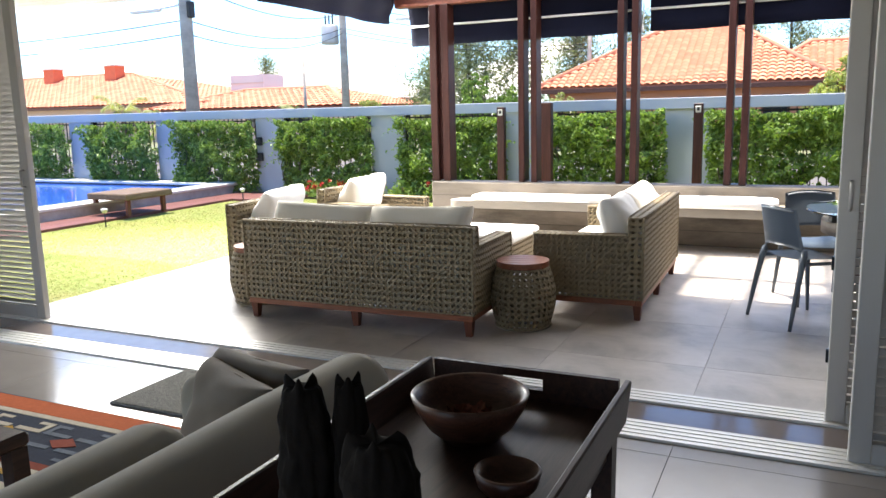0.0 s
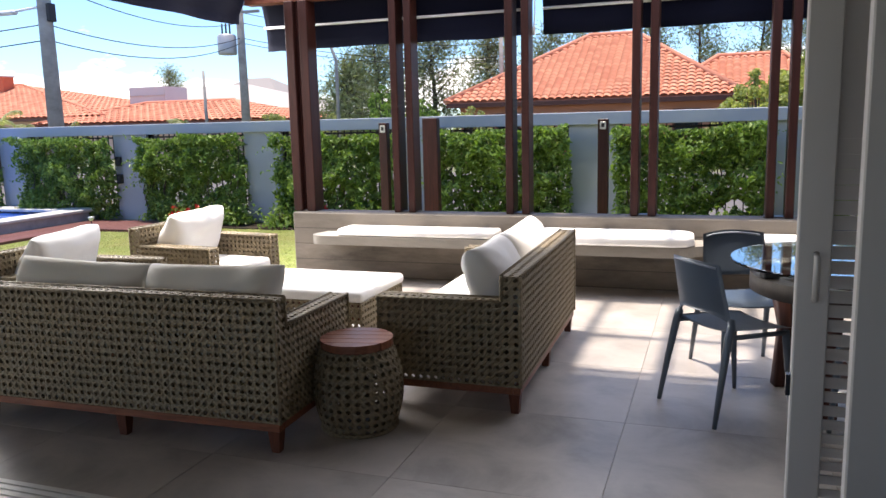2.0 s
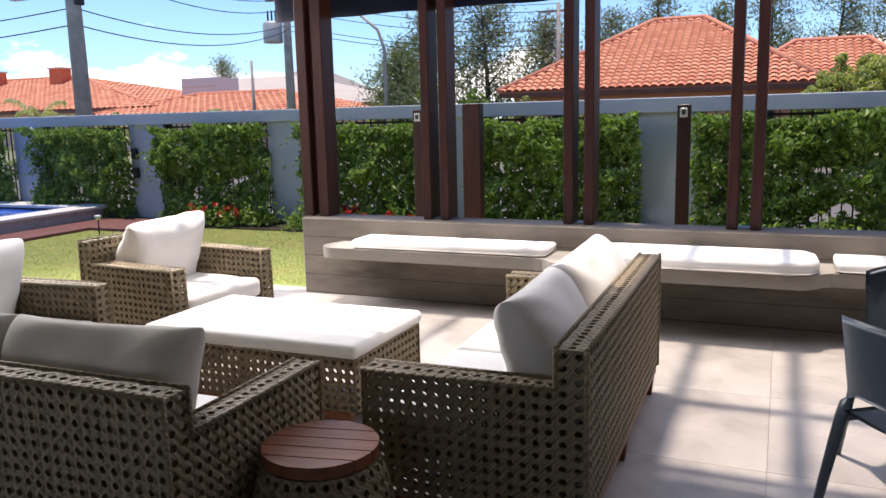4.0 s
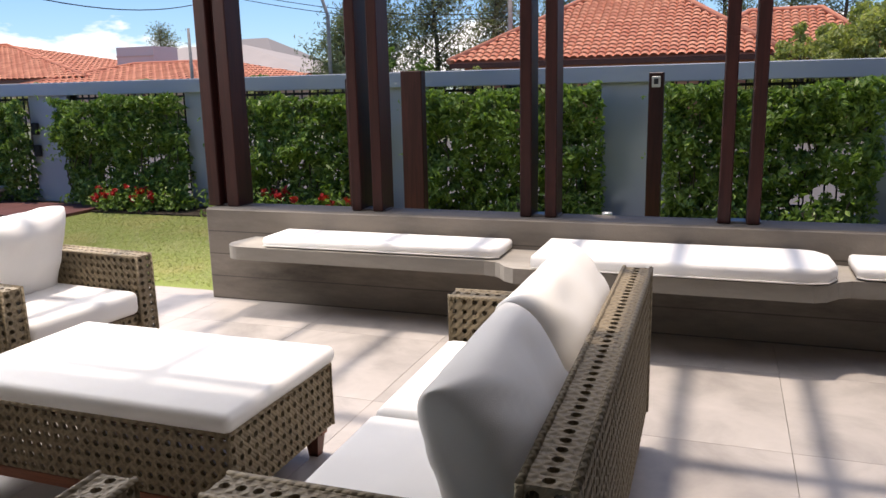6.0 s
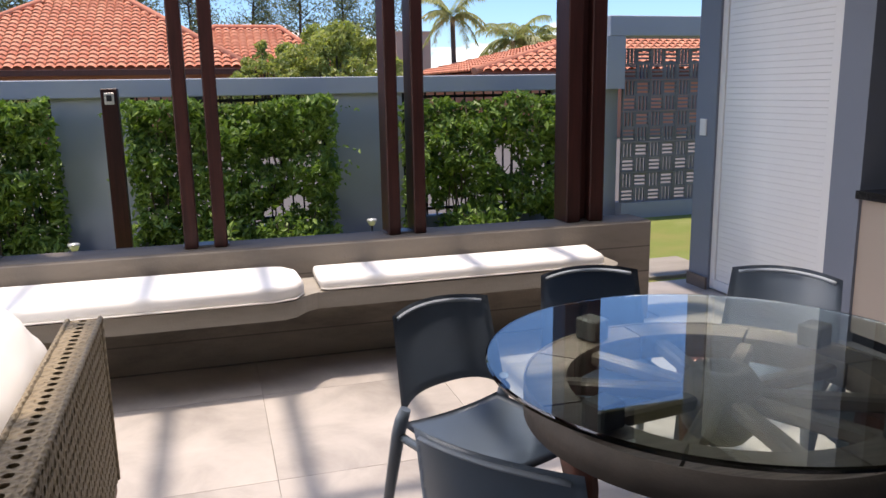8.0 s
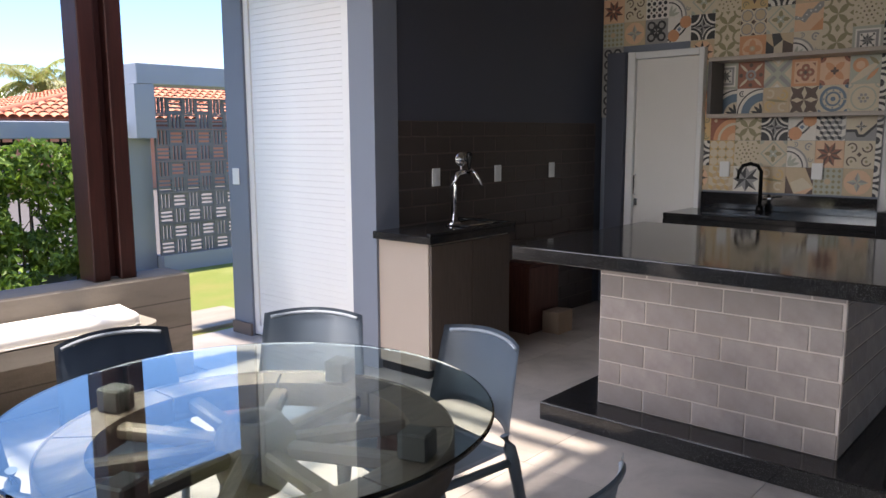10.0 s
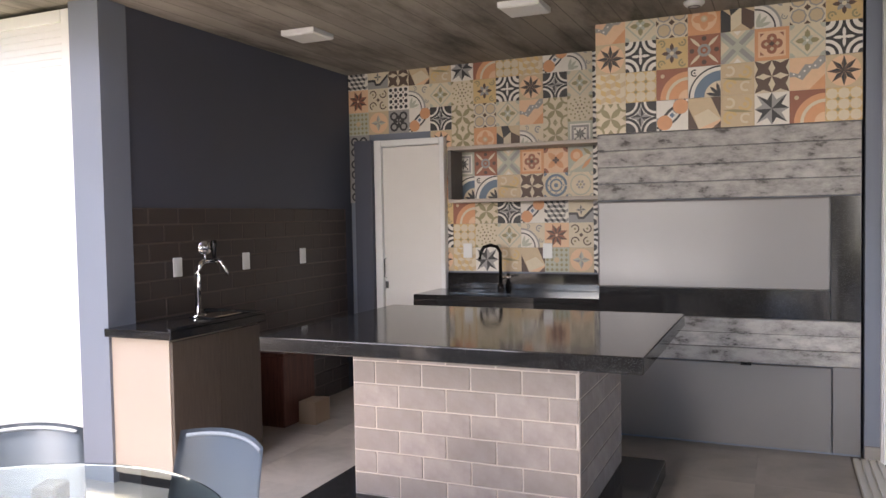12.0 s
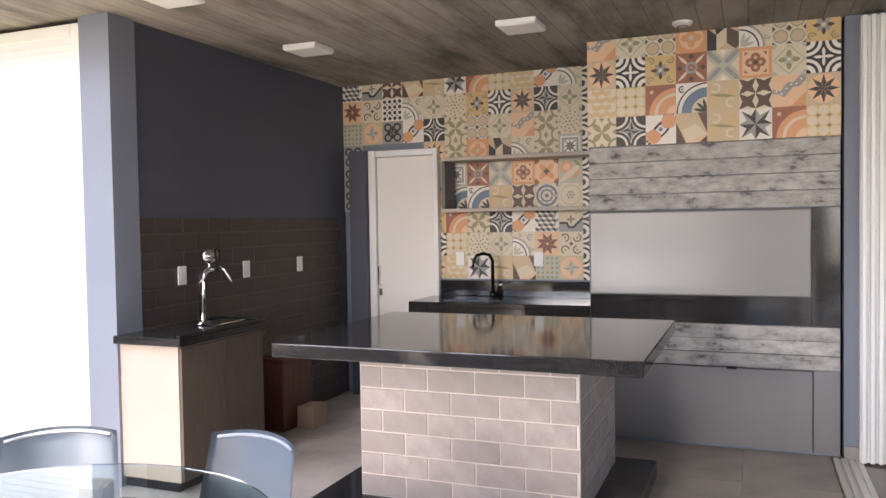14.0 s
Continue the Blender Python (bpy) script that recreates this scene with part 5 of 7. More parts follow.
def face_y(x, y, z):
    """Tiles on a face that looks towards -y; u runs towards x."""
    return lambda u, v: Matrix(((1, 0, 0, x + u), (0, 0, -1, y), (0, 1, 0, z + v), (0, 0, 0, 1)))


# counter with the beer tap
cab = thing("bar_cabinet", (2.97, 7.52, 0), "taupe laminate bar cabinet under a black granite top", "cabinet")
part("body", box(0.0, 0.77, 0.02, 0.442, 0.06, 0.835), M_TAUPE, cab)
part("plinth", box(0.02, 0.75, 0.05, 0.44, 0.0, 0.059), M_BLACKMETAL, cab)
# brown door laminate with the shade of the cabinet front added to its colour
M_FRONT_SHADE = wood("shade_darkened_laminate", (0.085, 0.068, 0.058), (0.125, 0.10, 0.085), 2.0, 2, 0.5, 0.3, 0.05)
part("door", box(0.004, 0.383, 0.0, 0.019, 0.07, 0.82, bevel=0.002), M_FRONT_SHADE, cab, "brown laminate door, darkened for the shade on its front")
part("door", box(0.387, 0.766, 0.0, 0.019, 0.07, 0.82, bevel=0.002), M_FRONT_SHADE, cab, "brown laminate door, darkened for the shade on its front")
bt_ = thing("granite_worktop", (2.93, 7.49, 0.836), "black granite bar top with a raised rim", "worktop")
part("slab", box(0.0, 0.83, 0.0, 0.474, 0.0, 0.046, bevel=0.004), M_GRANITE, bt_)
part("rim", box(0.0, 0.83, 0.0, 0.025, 0.047, 0.066, bevel=0.002), M_GRANITE, bt_)
part("rim", box(0.805, 0.83, 0.026, 0.474, 0.047, 0.066, bevel=0.002), M_GRANITE, bt_)
part("drip_tray", box(0.5, 0.75, 0.12, 0.3, 0.047, 0.061, bevel=0.004), M_CHROME, bt_, "polished steel drip tray")
tap = thing("beer_tap", (3.48, 7.78, 0.883), "chrome draught beer tower with black handle", "tap")
part("foot", lathe([(0, 0), (0.055, 0), (0.055, 0.012), (0.03, 0.03), (0, 0.03)], 20), M_CHROME, tap)
part("column", tube([(0, 0, 0.02), (0, 0, 0.26), (0.006, 0, 0.295), (0.025, 0, 0.322), (0.055, 0, 0.335), (0.17, 0, 0.335)], 0.019, 12), M_CHROME, tap)
part("end_cap", lathe([(0, 0), (0.023, 0.002), (0.023, 0.02), (0, 0.024)], 14), M_CHROME, tap, at=pose(0.165, 0, 0.335, 0, 90, 0))
part("faucet", tube([(0.145, -0.018, 0.335), (0.150, -0.06, 0.33), (0.165, -0.085, 0.275), (0.172, -0.09, 0.245)], [0.013, 0.012, 0.009, 0.007], 10), M_CHROME, tap)
part("handle", lathe([(0, 0.352), (0.009, 0.352), (0.012, 0.38), (0.021, 0.44), (0.017, 0.462), (0, 0.468)], 14, (0.135, -0.02, 0)), M_BLACKMETAL, tap, "black tap handle")
part("medallion_stem", tube([(0.075, 0, 0.345), (0.075, 0, 0.385)], 0.008, 8), M_CHROME, tap)
part("medallion", lathe([(0, -0.008), (0.042, -0.008), (0.045, 0), (0.042, 0.008), (0, 0.008)], 24), M_CHROME, tap, at=pose(0.075, 0, 0.42, 90, 0, -25))
crate = thing("wooden_chest", (4.46, 7.73, 0), "dark reddish wooden chest under the dark tiles", "chest")
part("body", box(-0.19, 0.20, 0.0, 0.215, 0.0, 0.50, bevel=0.006), M_RED, crate)
part("lid", box(-0.20, 0.21, -0.01, 0.217, 0.502, 0.53, bevel=0.005), M_RED, crate)
bx_ = thing("small_box", (4.51, 7.64, 0), "small pale cardboard box on the kitchen floor", "box")
part("carton", box(-0.095, 0.095, -0.07, 0.07, 0.0, 0.16), plain("cardboard", (0.33, 0.24, 0.17), 0.8), bx_)
part("flap", box(-0.095, 0.095, -0.07, -0.002, 0.1605, 0.164), plain("cardboard_flap", (0.36, 0.27, 0.2), 0.8), bx_)


def wall_plate(m, label="white double wall socket"):
    s = thing("wall_socket", m, label, "socket", "white sockets")
    part("plate", box(-0.038, 0.038, 0, 0.118, -0.001, 0.009, bevel=0.003), M_WHITE, s)
    part("rocker", box(-0.02, 0.02, 0.03, 0.088, 0.0092, 0.012), M_WHITE, s)


for x in (3.50, 4.17, 4.87):
    wall_plate(face_y(x, 7.952, 1.125)(0, 0), "white wall socket on the dark brick tiles")
for y in (6.87, 6.20):
    wall_plate(face_x(5.64, y, 1.13)(0, 0), "white wall socket on the patterned tiles")
wall_plate(face_x(2.948, 9.40, 1.11)(0, 0), "white switch on the grey pier")

# kitchen door
kd = tagged(new("door_1"), "closed white kitchen door in a white frame", "door", kind="structure")
kd.matrix_basis = Matrix.Translation((5.62, 7.05, 0))
part("leaf", box(0.0, 0.04, 0.045, 0.575, 0.005, 2.06, bevel=0.003), plain("white_door_paint", (0.72, 0.70, 0.67), 0.4, var=0.03), kd)
part("frame", box(-0.03, 0.045, 0.58, 0.645, 0.0, 2.12, bevel=0.004), M_WHITE, kd)
part("frame", box(-0.03, 0.045, 0.0, 0.04, 0.0, 2.12, bevel=0.004), M_WHITE, kd)
part("frame", box(-0.028, 0.045, 0.042, 0.578, 2.065, 2.118, bevel=0.004), M_WHITE, kd)
part("door_handle", tube([(-0.012, 0.555, 0.96), (-0.04, 0.555, 0.965), (-0.04, 0.555, 1.12), (-0.012, 0.555, 1.125)], 0.007, 8), M_CHROME, kd)
part("lock_plate", box(-0.006, -0.001, 0.54, 0.57, 0.87, 0.93, bevel=0.002), M_CHROME, kd)
structure("door_jamb_strip", box(5.55, 5.668, 7.70, 7.86, 0, 2.12), M_DARK, "dark grey painted jamb beside the kitchen door", "jamb")

# open wall shelf
shf = thing("wall_shelf", (5.40, 5.66, 1.575), "open taupe box shelf on the patterned tiles", "shelf")
part("bottom", box(0.0, 0.235, 0.0, 1.275, 0.0, 0.028, bevel=0.002), M_TAUPE, shf)
part("top", box(0.0, 0.235, 0.0, 1.275, 0.412, 0.44, bevel=0.002), M_TAUPE, shf)
part("side", box(0.0, 0.235, 1.247, 1.275, 0.029, 0.411), plain("dark_shelf_side", (0.10, 0.09, 0.085), 0.5), shf)
part("side", box(0.0, 0.235, 0.0, 0.026, 0.029, 0.411), M_TAUPE, shf)

# sink counter
sk = thing("sink_counter", (5.10, 5.66, 0), "black granite sink counter below the patterned tiles", "counter")
part("worktop", box(0.0, 0.54, 0.0, 1.45, 0.84, 0.88, bevel=0.004), M_GRANITE, sk)
part("front", box(0.0, 0.03, 0.0, 1.45, 0.76, 0.839), M_GRANITE, sk)
part("upstand", box(0.515, 0.54, 0.0, 1.38, 0.881, 1.01, bevel=0.002), M_GRANITE, sk)
part("base_cabinet", box(0.05, 0.535, 0.02, 1.38, 0.0, 0.759), M_TAUPE, sk)
part("sink_bowl", box(0.14, 0.46, 0.72, 1.22, 0.8805, 0.884, bevel=0.0015), M_CHROME, sk, "inset steel sink")
fc = thing("sink_faucet", (5.52, 6.55, 0.881), "black arched kitchen faucet", "faucet")
part("spout", tube([(0, 0, 0), (0, 0, 0.30), (-0.02, 0.02, 0.345), (-0.06, 0.06, 0.36), (-0.10, 0.10, 0.345), (-0.12, 0.12, 0.30), (-0.125, 0.125, 0.25)], 0.014, 10), M_BLACKMETAL, fc)
part("base", lathe([(0, 0), (0.028, 0), (0.026, 0.05), (0, 0.055)], 14), M_BLACKMETAL, fc)
part("lever", tube([(0, -0.02, 0.10), (-0.02, -0.09, 0.11)], 0.008, 8), M_CHROME, fc)

# barbecue
bq = thing("barbecue", (4.88, 4.10, 0), "built-in barbecue with a grey steel lift door and board-marked concrete", "barbecue")
part("body", box(0.03, 0.775, 0.0, 1.545, 0.0, 2.695), M_GREY, bq)
for i in range(4):
    part("board", box(0.0, 0.029, 0.004, 1.541, 1.556 + 0.1075 * i, 1.556 + 0.1075 * i + 0.104, bevel=0.003), M_BOARDS, bq, "board-marked pale concrete")
part("lift_door", box(-0.02, 0.02, 0.165, 1.54, 0.988, 1.548, bevel=0.012, seg=2), M_STEELGREY, bq, "grey steel lift door")
part("black_panel", box(0.012, 0.029, 0.004, 0.162, 0.81, 1.55), M_GRANITE, bq, "black granite strip")
part("granite_band", box(0.014, 0.029, 0.165, 1.541, 0.81, 0.986), M_GRANITE, bq, "black granite band")
for i in range(3):
    part("board", box(-0.012 + 0.012 * (i == 1), 0.029, 0.004, 1.541, 0.538 + 0.0905 * i, 0.538 + 0.0905 * i + 0.0885, bevel=0.003), M_BOARDS, bq, "board-marked pale concrete")
part("cabinet_door", box(-0.004, 0.029, 0.158, 1.541, 0.02, 0.528, bevel=0.003), M_STEELGREY, bq, "grey cabinet door")
part("filler", box(0.004, 0.029, 0.004, 0.150, 0.02, 0.534), M_STEELGREY, bq)
part("door_lip", box(-0.02, 0.0, 0.6, 0.66, 0.522, 0.536), M_BLACKMETAL, bq)
structure("baseboard", box(4.84, 4.859, 3.86, 4.085, 0.0, 0.085), plain("grey_skirting", (0.26, 0.24, 0.225), 0.5), "grey skirting at the foot of the pier", "baseboard")

# ceiling lights and detector
for x, y in ((4.17, 7.40), (4.18, 5.91), (2.82, 7.40)):
    cl = thing("ceiling_light", (x, y, ROOF_Z), "white square surface ceiling light", "ceiling light", "ceiling lights")
    part("frame", box(-0.125, 0.125, -0.125, 0.125, -0.035, -0.001, bevel=0.004), M_WHITE, cl)
    part("diffuser", box(-0.115, 0.115, -0.115, 0.115, -0.039, -0.0355), plain("opal_plastic", (0.82, 0.82, 0.8), 0.5), cl)
sd = thing("smoke_detector", (4.58, 5.0, ROOF_Z), "round white detector on the concrete ceiling", "detector")
part("case", lathe([(0, -0.03), (0.045, -0.028), (0.06, -0.012), (0.06, -0.001), (0, -0.001)], 24), M_WHITE, sd)
part("ring", lathe([(0.03, -0.034), (0.036, -0.034), (0.036, -0.0295), (0.03, -0.0295), (0.03, -0.034)], 20), M_STEELGREY, sd)

# store-room shutter
stt = tagged(new("door_2"), "closed white louvred shutter door in a white frame", "door", kind="structure")
stt.matrix_basis = Matrix.Translation((2.97, 8.185, 0.012))
part("frame", box(0, 0.06, 0.0, 0.07, 0, 2.66, bevel=0.004), M_WHITE, stt)
part("frame", box(0, 0.06, 1.035, 1.09, 0, 2.66, bevel=0.004), M_WHITE, stt)
part("frame", box(0, 0.06, 0.072, 1.033, 2.59, 2.66, bevel=0.004), M_WHITE, stt)
part("frame", box(0, 0.06, 0.072, 1.033, 0.0, 0.07, bevel=0.004), M_WHITE, stt)
part("backing", box(0.045, 0.055, 0.072, 1.033, 0.072, 2.588), M_WHITE, stt)
lv = mesh_of("slat", prism([(0.012, 0.0), (0.014, 0.034), (0.017, 0.0405), (0.022, 0.0405), (0.019, 0.034), (0.017, 0.0)], 0.073, 1.032), M_WHITE)
for i in range(63):
    part("slat", lv, None, stt, at=Matrix(((1, 0, 0, 0.0), (0, 0, 1, 0), (0, 1, 0, 0.073 + 0.04 * i), (0, 0, 0, 1))))
structure("store_skirting", box(2.93, 2.948, 9.27, 9.5, 0, 0.09), plain("brown_skirting", (0.16, 0.12, 0.10), 0.5), "brown tile skirting on the grey pier", "baseboard")


# sliding louvred doors and their floor tracks
# white door paint greyed, so that the doors' shade lies in the colour
M_LOUVRE = plain("shade_greyed_louvre", (0.43, 0.415, 0.40), 0.45, var=0.06, scale=3)


def louvre_door(name, x0, x1, y, label, handle=0):
    d = tagged(new(name), label, "door", kind="structure")
    d.matrix_basis = Matrix.Translation((x0, y, 0.012))
    w, st = x1 - x0, 0.085
    part("stile", box(0, st, -0.025, 0.025, 0, 2.62, bevel=0.004), M_LOUVRE, d)
    part("stile", box(w - st, w, -0.025, 0.025, 0, 2.62, bevel=0.004), M_LOUVRE, d)
    part("rail", box(st + 0.001, w - st - 0.001, -0.024, 0.024, 0, 0.09, bevel=0.003), M_LOUVRE, d)
    part("rail", box(st + 0.001, w - st - 0.001, -0.024, 0.024, 2.52, 2.62, bevel=0.003), M_LOUVRE, d)
    me = mesh_of("slat", prism([(-0.018, 0.0), (0.0, 0.022), (0.018, 0.042), (0.012, 0.042), (-0.005, 0.026), (-0.02, 0.006)], st, w - st), M_LOUVRE)
    for i in range(60):
        part("slat", me, None, d, at=Matrix(((0, 0, 1, 0), (-1, 0, 0, 0), (0, 1, 0, 0.092 + 0.0405 * i), (0, 0, 0, 1))))
    if handle:
        hx = st * 0.55 if handle > 0 else w - st * 0.55
        part("door_handle", tube([(hx, -0.026, 1.0), (hx, -0.055, 1.005), (hx, -0.055, 1.12), (hx, -0.026, 1.125)], 0.009, 8), M_LOUVRE, d)
        part("latch", box(-0.012, 0.0, -0.012, 0.012, 0.72, 0.78), M_BLACKMETAL, d)
        part("latch", box(-0.012, 0.0, -0.012, 0.012, 0.28, 0.34), M_BLACKMETAL, d)


louvre_door("door_3", 0.32, 1.365, 4.055, "open white louvred sliding door on the outer track", 1)
louvre_door("door_4", 0.40, 1.44, 3.62, "open white louvred sliding door on the inner track")
louvre_door("door_5", 1.40, 2.44, 4.055, "white louvred sliding door on the outer track")
louvre_door("door_6", -6.03, -4.98, 4.055, "open white louvred sliding door by the lawn", -1)
louvre_door("door_7", -6.13, -5.10, 3.62, "open white louvred sliding door on the inner track")
louvre_door("door_8", -7.13, -6.06, 4.055, "white louvred sliding door by the lawn")
jb = tagged(new("door_jamb"), "white ribbed aluminium door jamb at the pier", "jamb", kind="structure")
jb.matrix_basis = Matrix.Translation((4.76, 3.785, 0.012))
part("back", box(0.03, 0.098, -0.36, 0.22, 0, 2.66), M_WHITE, jb)
fin = mesh_of("fin", box(0.0, 0.029, -0.013, 0.013, 0, 2.66, bevel=0.003), M_WHITE)
for i in range(13):
    part("fin", fin, None, jb, at=(0, -0.345 + 0.0455 * i, 0))
M_TRACK = plain("pale_aluminium", (0.74, 0.73, 0.70), 0.35, 0.15, var=0.08, scale=4)
for nm, y0, n in (("floor_track_outer", 3.99, 4), ("floor_track_inner", 3.53, 5)):
    tr = tagged(new(nm), "pale aluminium floor track of the sliding doors", "track", kind="structure")
    tr.matrix_basis = Matrix.Translation((0, y0, 0))
    part("plate", box(-8.7, 4.84, 0, 0.042 * n - 0.012, -0.011, 0.002), M_TRACK, tr)
    for i in range(n):
        part("rib", box(-8.7, 4.84, 0.042 * i, 0.042 * i + 0.029, 0.0025, 0.012), M_TRACK, tr)
ks = Mat("dark_polished_stone")
M_STRIP = ks.done(ks.mix(ks.noise(5, 6), (0.13, 0.105, 0.095), (0.22, 0.18, 0.165)), 0.12, spec=0.5)
structure("threshold_strip", box(-8.7, 4.84, 3.742, 3.986, -0.011, 0.0), M_STRIP, "polished brown stone strip between the door tracks", "threshold")

# rugs
rg = thing("kilim_rug", (-3.4, 1.45, 0), "woven kilim rug with orange border and navy motifs", "rug")


def wool(name, c):
    k = Mat(name)
    f = k.mix(k.noise(40, 4), scaled(c, 0.7), scaled(c, 1.15))
    k.bump(k.noise(300, 2), 0.5, 0.004)
    return k.done(f, 0.95, spec=0.1)


W_NAVY, W_ORANGE, W_CREAM, W_OCHRE, W_RED, W_BLUE = wool("navy_wool", (0.028, 0.035, 0.055)), wool("orange_wool", (0.42, 0.10, 0.035)), wool("cream_wool", (0.45, 0.40, 0.32)), wool("ochre_wool", (0.40, 0.23, 0.05)), wool("rust_wool", (0.22, 0.05, 0.03)), wool("grey_blue_wool", (0.12, 0.14, 0.17))
part("base", box(-2.2, 1.6, -1.6, 1.38, 0.001, 0.009), W_NAVY, rg)
for y0, y1, m in ((1.24, 1.37, W_ORANGE), (1.20, 1.238, W_CREAM), (0.78, 0.83, W_RED), (0.74, 0.778, W_CREAM), (0.70, 0.738, W_OCHRE), (-0.05, 0.0, W_CREAM)):
    part("stripe", box(-2.19, 1.59, y0, y1, 0.0092, 0.0112), m, rg)


HOOK = ((0.02, 0.035), (0.16, 0.035), (0.16, 0.12), (0.08, 0.12), (0.08, 0.10), (0.135, 0.10), (0.135, 0.06), (0.02, 0.06))


def hook_motif(x, y, s, m, m2):
    for dx in (-1, 1):
        for dy in (-1, 1):
            part("hook", prism([(x + dx * s * u, y + dy * s * v) for u, v in HOOK], 0.0092, 0.0115), m, rg)
    part("motif_centre", prism([(x - 0.07 * s, y), (x, y - 0.045 * s), (x + 0.07 * s, y), (x, y + 0.045 * s)], 0.0092, 0.0122), m2, rg)


for i in range(9):
    hook_motif(-2.0 + 0.42 * i, 1.02, 1.25, W_CREAM if i % 2 else W_BLUE, W_OCHRE if i % 2 else W_RED)
for i in range(6):
    x = -1.9 + 0.62 * i
    part("medallion", prism([(x - 0.22, 0.25), (x - 0.12, 0.05), (x + 0.12, 0.05), (x + 0.22, 0.25), (x + 0.22, 0.45), (x + 0.12, 0.65), (x - 0.12, 0.65), (x - 0.22, 0.45)], 0.0092, 0.0112), W_OCHRE if i % 2 else W_CREAM, rg)
    part("medallion_centre", prism([(x - 0.1, 0.35), (x, 0.2), (x + 0.1, 0.35), (x, 0.5)], 0.0114, 0.0134), W_RED if i % 2 else W_NAVY, rg)
    for j in range(5):
        part("tooth", prism([(x + 0.24, 0.12 + 0.1 * j), (x + 0.37, 0.17 + 0.1 * j), (x + 0.24, 0.2 + 0.1 * j)], 0.0092, 0.0112), W_CREAM, rg)
gr = thing("shag_mat", (-2.36, 3.225, 0), "small grey speckled woven mat by the threshold", "mat")
gk = Mat("grey_shag")
gk.bump(gk.noise(180, 3), 1.0, 0.02)
part("shag", box(-0.74, 0.74, -0.28, 0.28, 0.001, 0.016, bevel=0.006), gk.done(gk.ramp(gk.noise(170, 4, 0.8), (0.38, (0.05, 0.05, 0.045)), (0.6, (0.36, 0.35, 0.32))), 0.95, spec=0.1), gr)
part("binding", edging([[(-0.74, -0.28, 0.006), (0.74, -0.28, 0.006), (0.74, 0.28, 0.006), (-0.74, 0.28, 0.006), (-0.74, -0.28, 0.006)]], 0.006), M_BLACK, gr)

# indoor sofa beside the console
M_OLIVE = fabric("olive_grey_linen", (0.25, 0.228, 0.185), 600, 0.3)
M_TAUPE = fabric("taupe_linen", (0.15, 0.125, 0.098), 600, 0.3)
M_PIP = fabric("pale_piping", (0.27, 0.235, 0.19))
so = thing("indoor_sofa", (-1.42, 1.10, 0), "olive-grey linen sofa with loose cushions", "sofa")


def soft_box(*a, r=0.06):
    bm = box(*a, bevel=r, seg=4)
    for f in bm.faces:
        f.smooth = True
    return bm


def bolster(y0, y1, r, sag=0.0):
    """A stuffed roll along y with rounded, slightly puckered ends."""
    bm = bmesh.new()
    prof = [(0.0, 0.06), (0.012, 0.45), (0.03, 0.72), (0.065, 0.92), (0.11, 1.0)]
    ys = [(y0 + d, k) for d, k in prof] + [(y0 + (y1 - y0) * i / 9, 1.0) for i in range(2, 8)] + [(y1 - d, k) for d, k in reversed(prof)]
    rings = []
    for y, k in ys:
        row = []
        for i in range(28):
            a = 2 * math.pi * i / 28
            w = 1 + 0.035 * noise.noise(Vector((math.cos(a) * 1.5, math.sin(a) * 1.5, y * 3.0)))
            row.append(bm.verts.new((r * k * w * math.cos(a), y, r * k * w * math.sin(a) - sag * (1 - abs(2 * (y - y0) / (y1 - y0) - 1)))))
        rings.append(row)
    for a, b in zip(rings, rings[1:]):
        for i in range(28):
            bm.faces.new((a[i], a[(i + 1) % 28], b[(i + 1) % 28], b[i])).smooth = True
    bm.faces.new(rings[0][::-1])
    bm.faces.new(rings[-1])
    return bm


part("base", soft_box(-0.36, 0.42, -1.3, 1.12, 0.06, 0.28, r=0.03), M_OLIVE, so)
part("arm", soft_box(-0.36, 0.24, 0.98, 1.20, 0.06, 0.60, r=0.075), M_OLIVE, so)
part("backrest", soft_box(0.20, 0.42, -1.3, 1.19, 0.06, 0.52, r=0.05), M_OLIVE, so)
part("back_roll", bolster(-1.3, 1.21, 0.125), M_OLIVE, so, "long stuffed back roll", at=(0.31, 0, 0.60))
for y0, y1 in ((0.33, 0.97), (-0.32, 0.32), (-0.97, -0.33)):
    part("seat_cushion", soft_box(-0.37, 0.195, y0, y1, 0.282, 0.44, r=0.05), M_OLIVE, so)
for y0, y1 in ((-0.20, 0.50), (-0.92, -0.22)):
    part("back_cushion", soft_box(0.03, 0.235, y0, y1, 0.442, 0.72, r=0.085), M_OLIVE, so, "rounded loose back cushion")
for x in (-0.30, 0.35):
    for y in (-1.2, 1.05):
        part("foot", box(x - 0.03, x + 0.03, y - 0.03, y + 0.03, 0, 0.059), M_LEG, so)
for m, sd in ((pose(-1.37, 2.03, 0.575, 76, 0, -12), 3), (pose(-1.365, 1.90, 0.57, 74, 0, -26), 8)):
    tc = thing("throw_cushion", m, "square olive-grey cushion with pale piping on the sofa", "cushion", "sofa cushions")
    part("filling", puff(bmesh.new(), 0.42, 0.31, 0.17, n=20, seed=sd), M_TAUPE, tc)
    part("piping", tube([(-0.19, -0.135, 0), (0, -0.15, 0.004), (0.19, -0.135, 0), (0.2, 0, 0), (0.19, 0.135, 0), (0, 0.145, 0.004), (-0.19, 0.135, 0), (-0.2, 0, 0), (-0.19, -0.135, 0)], 0.006, 6), M_PIP, tc)

# console with tray top
M_WALNUT = wood("dark_walnut", (0.024, 0.011, 0.008), (0.085, 0.038, 0.027), 1.5, 1, 0.42, 0.35)
ts = thing("tray_table", (-0.49, 1.395, 0), "dark walnut tray table with raised sides", "table")
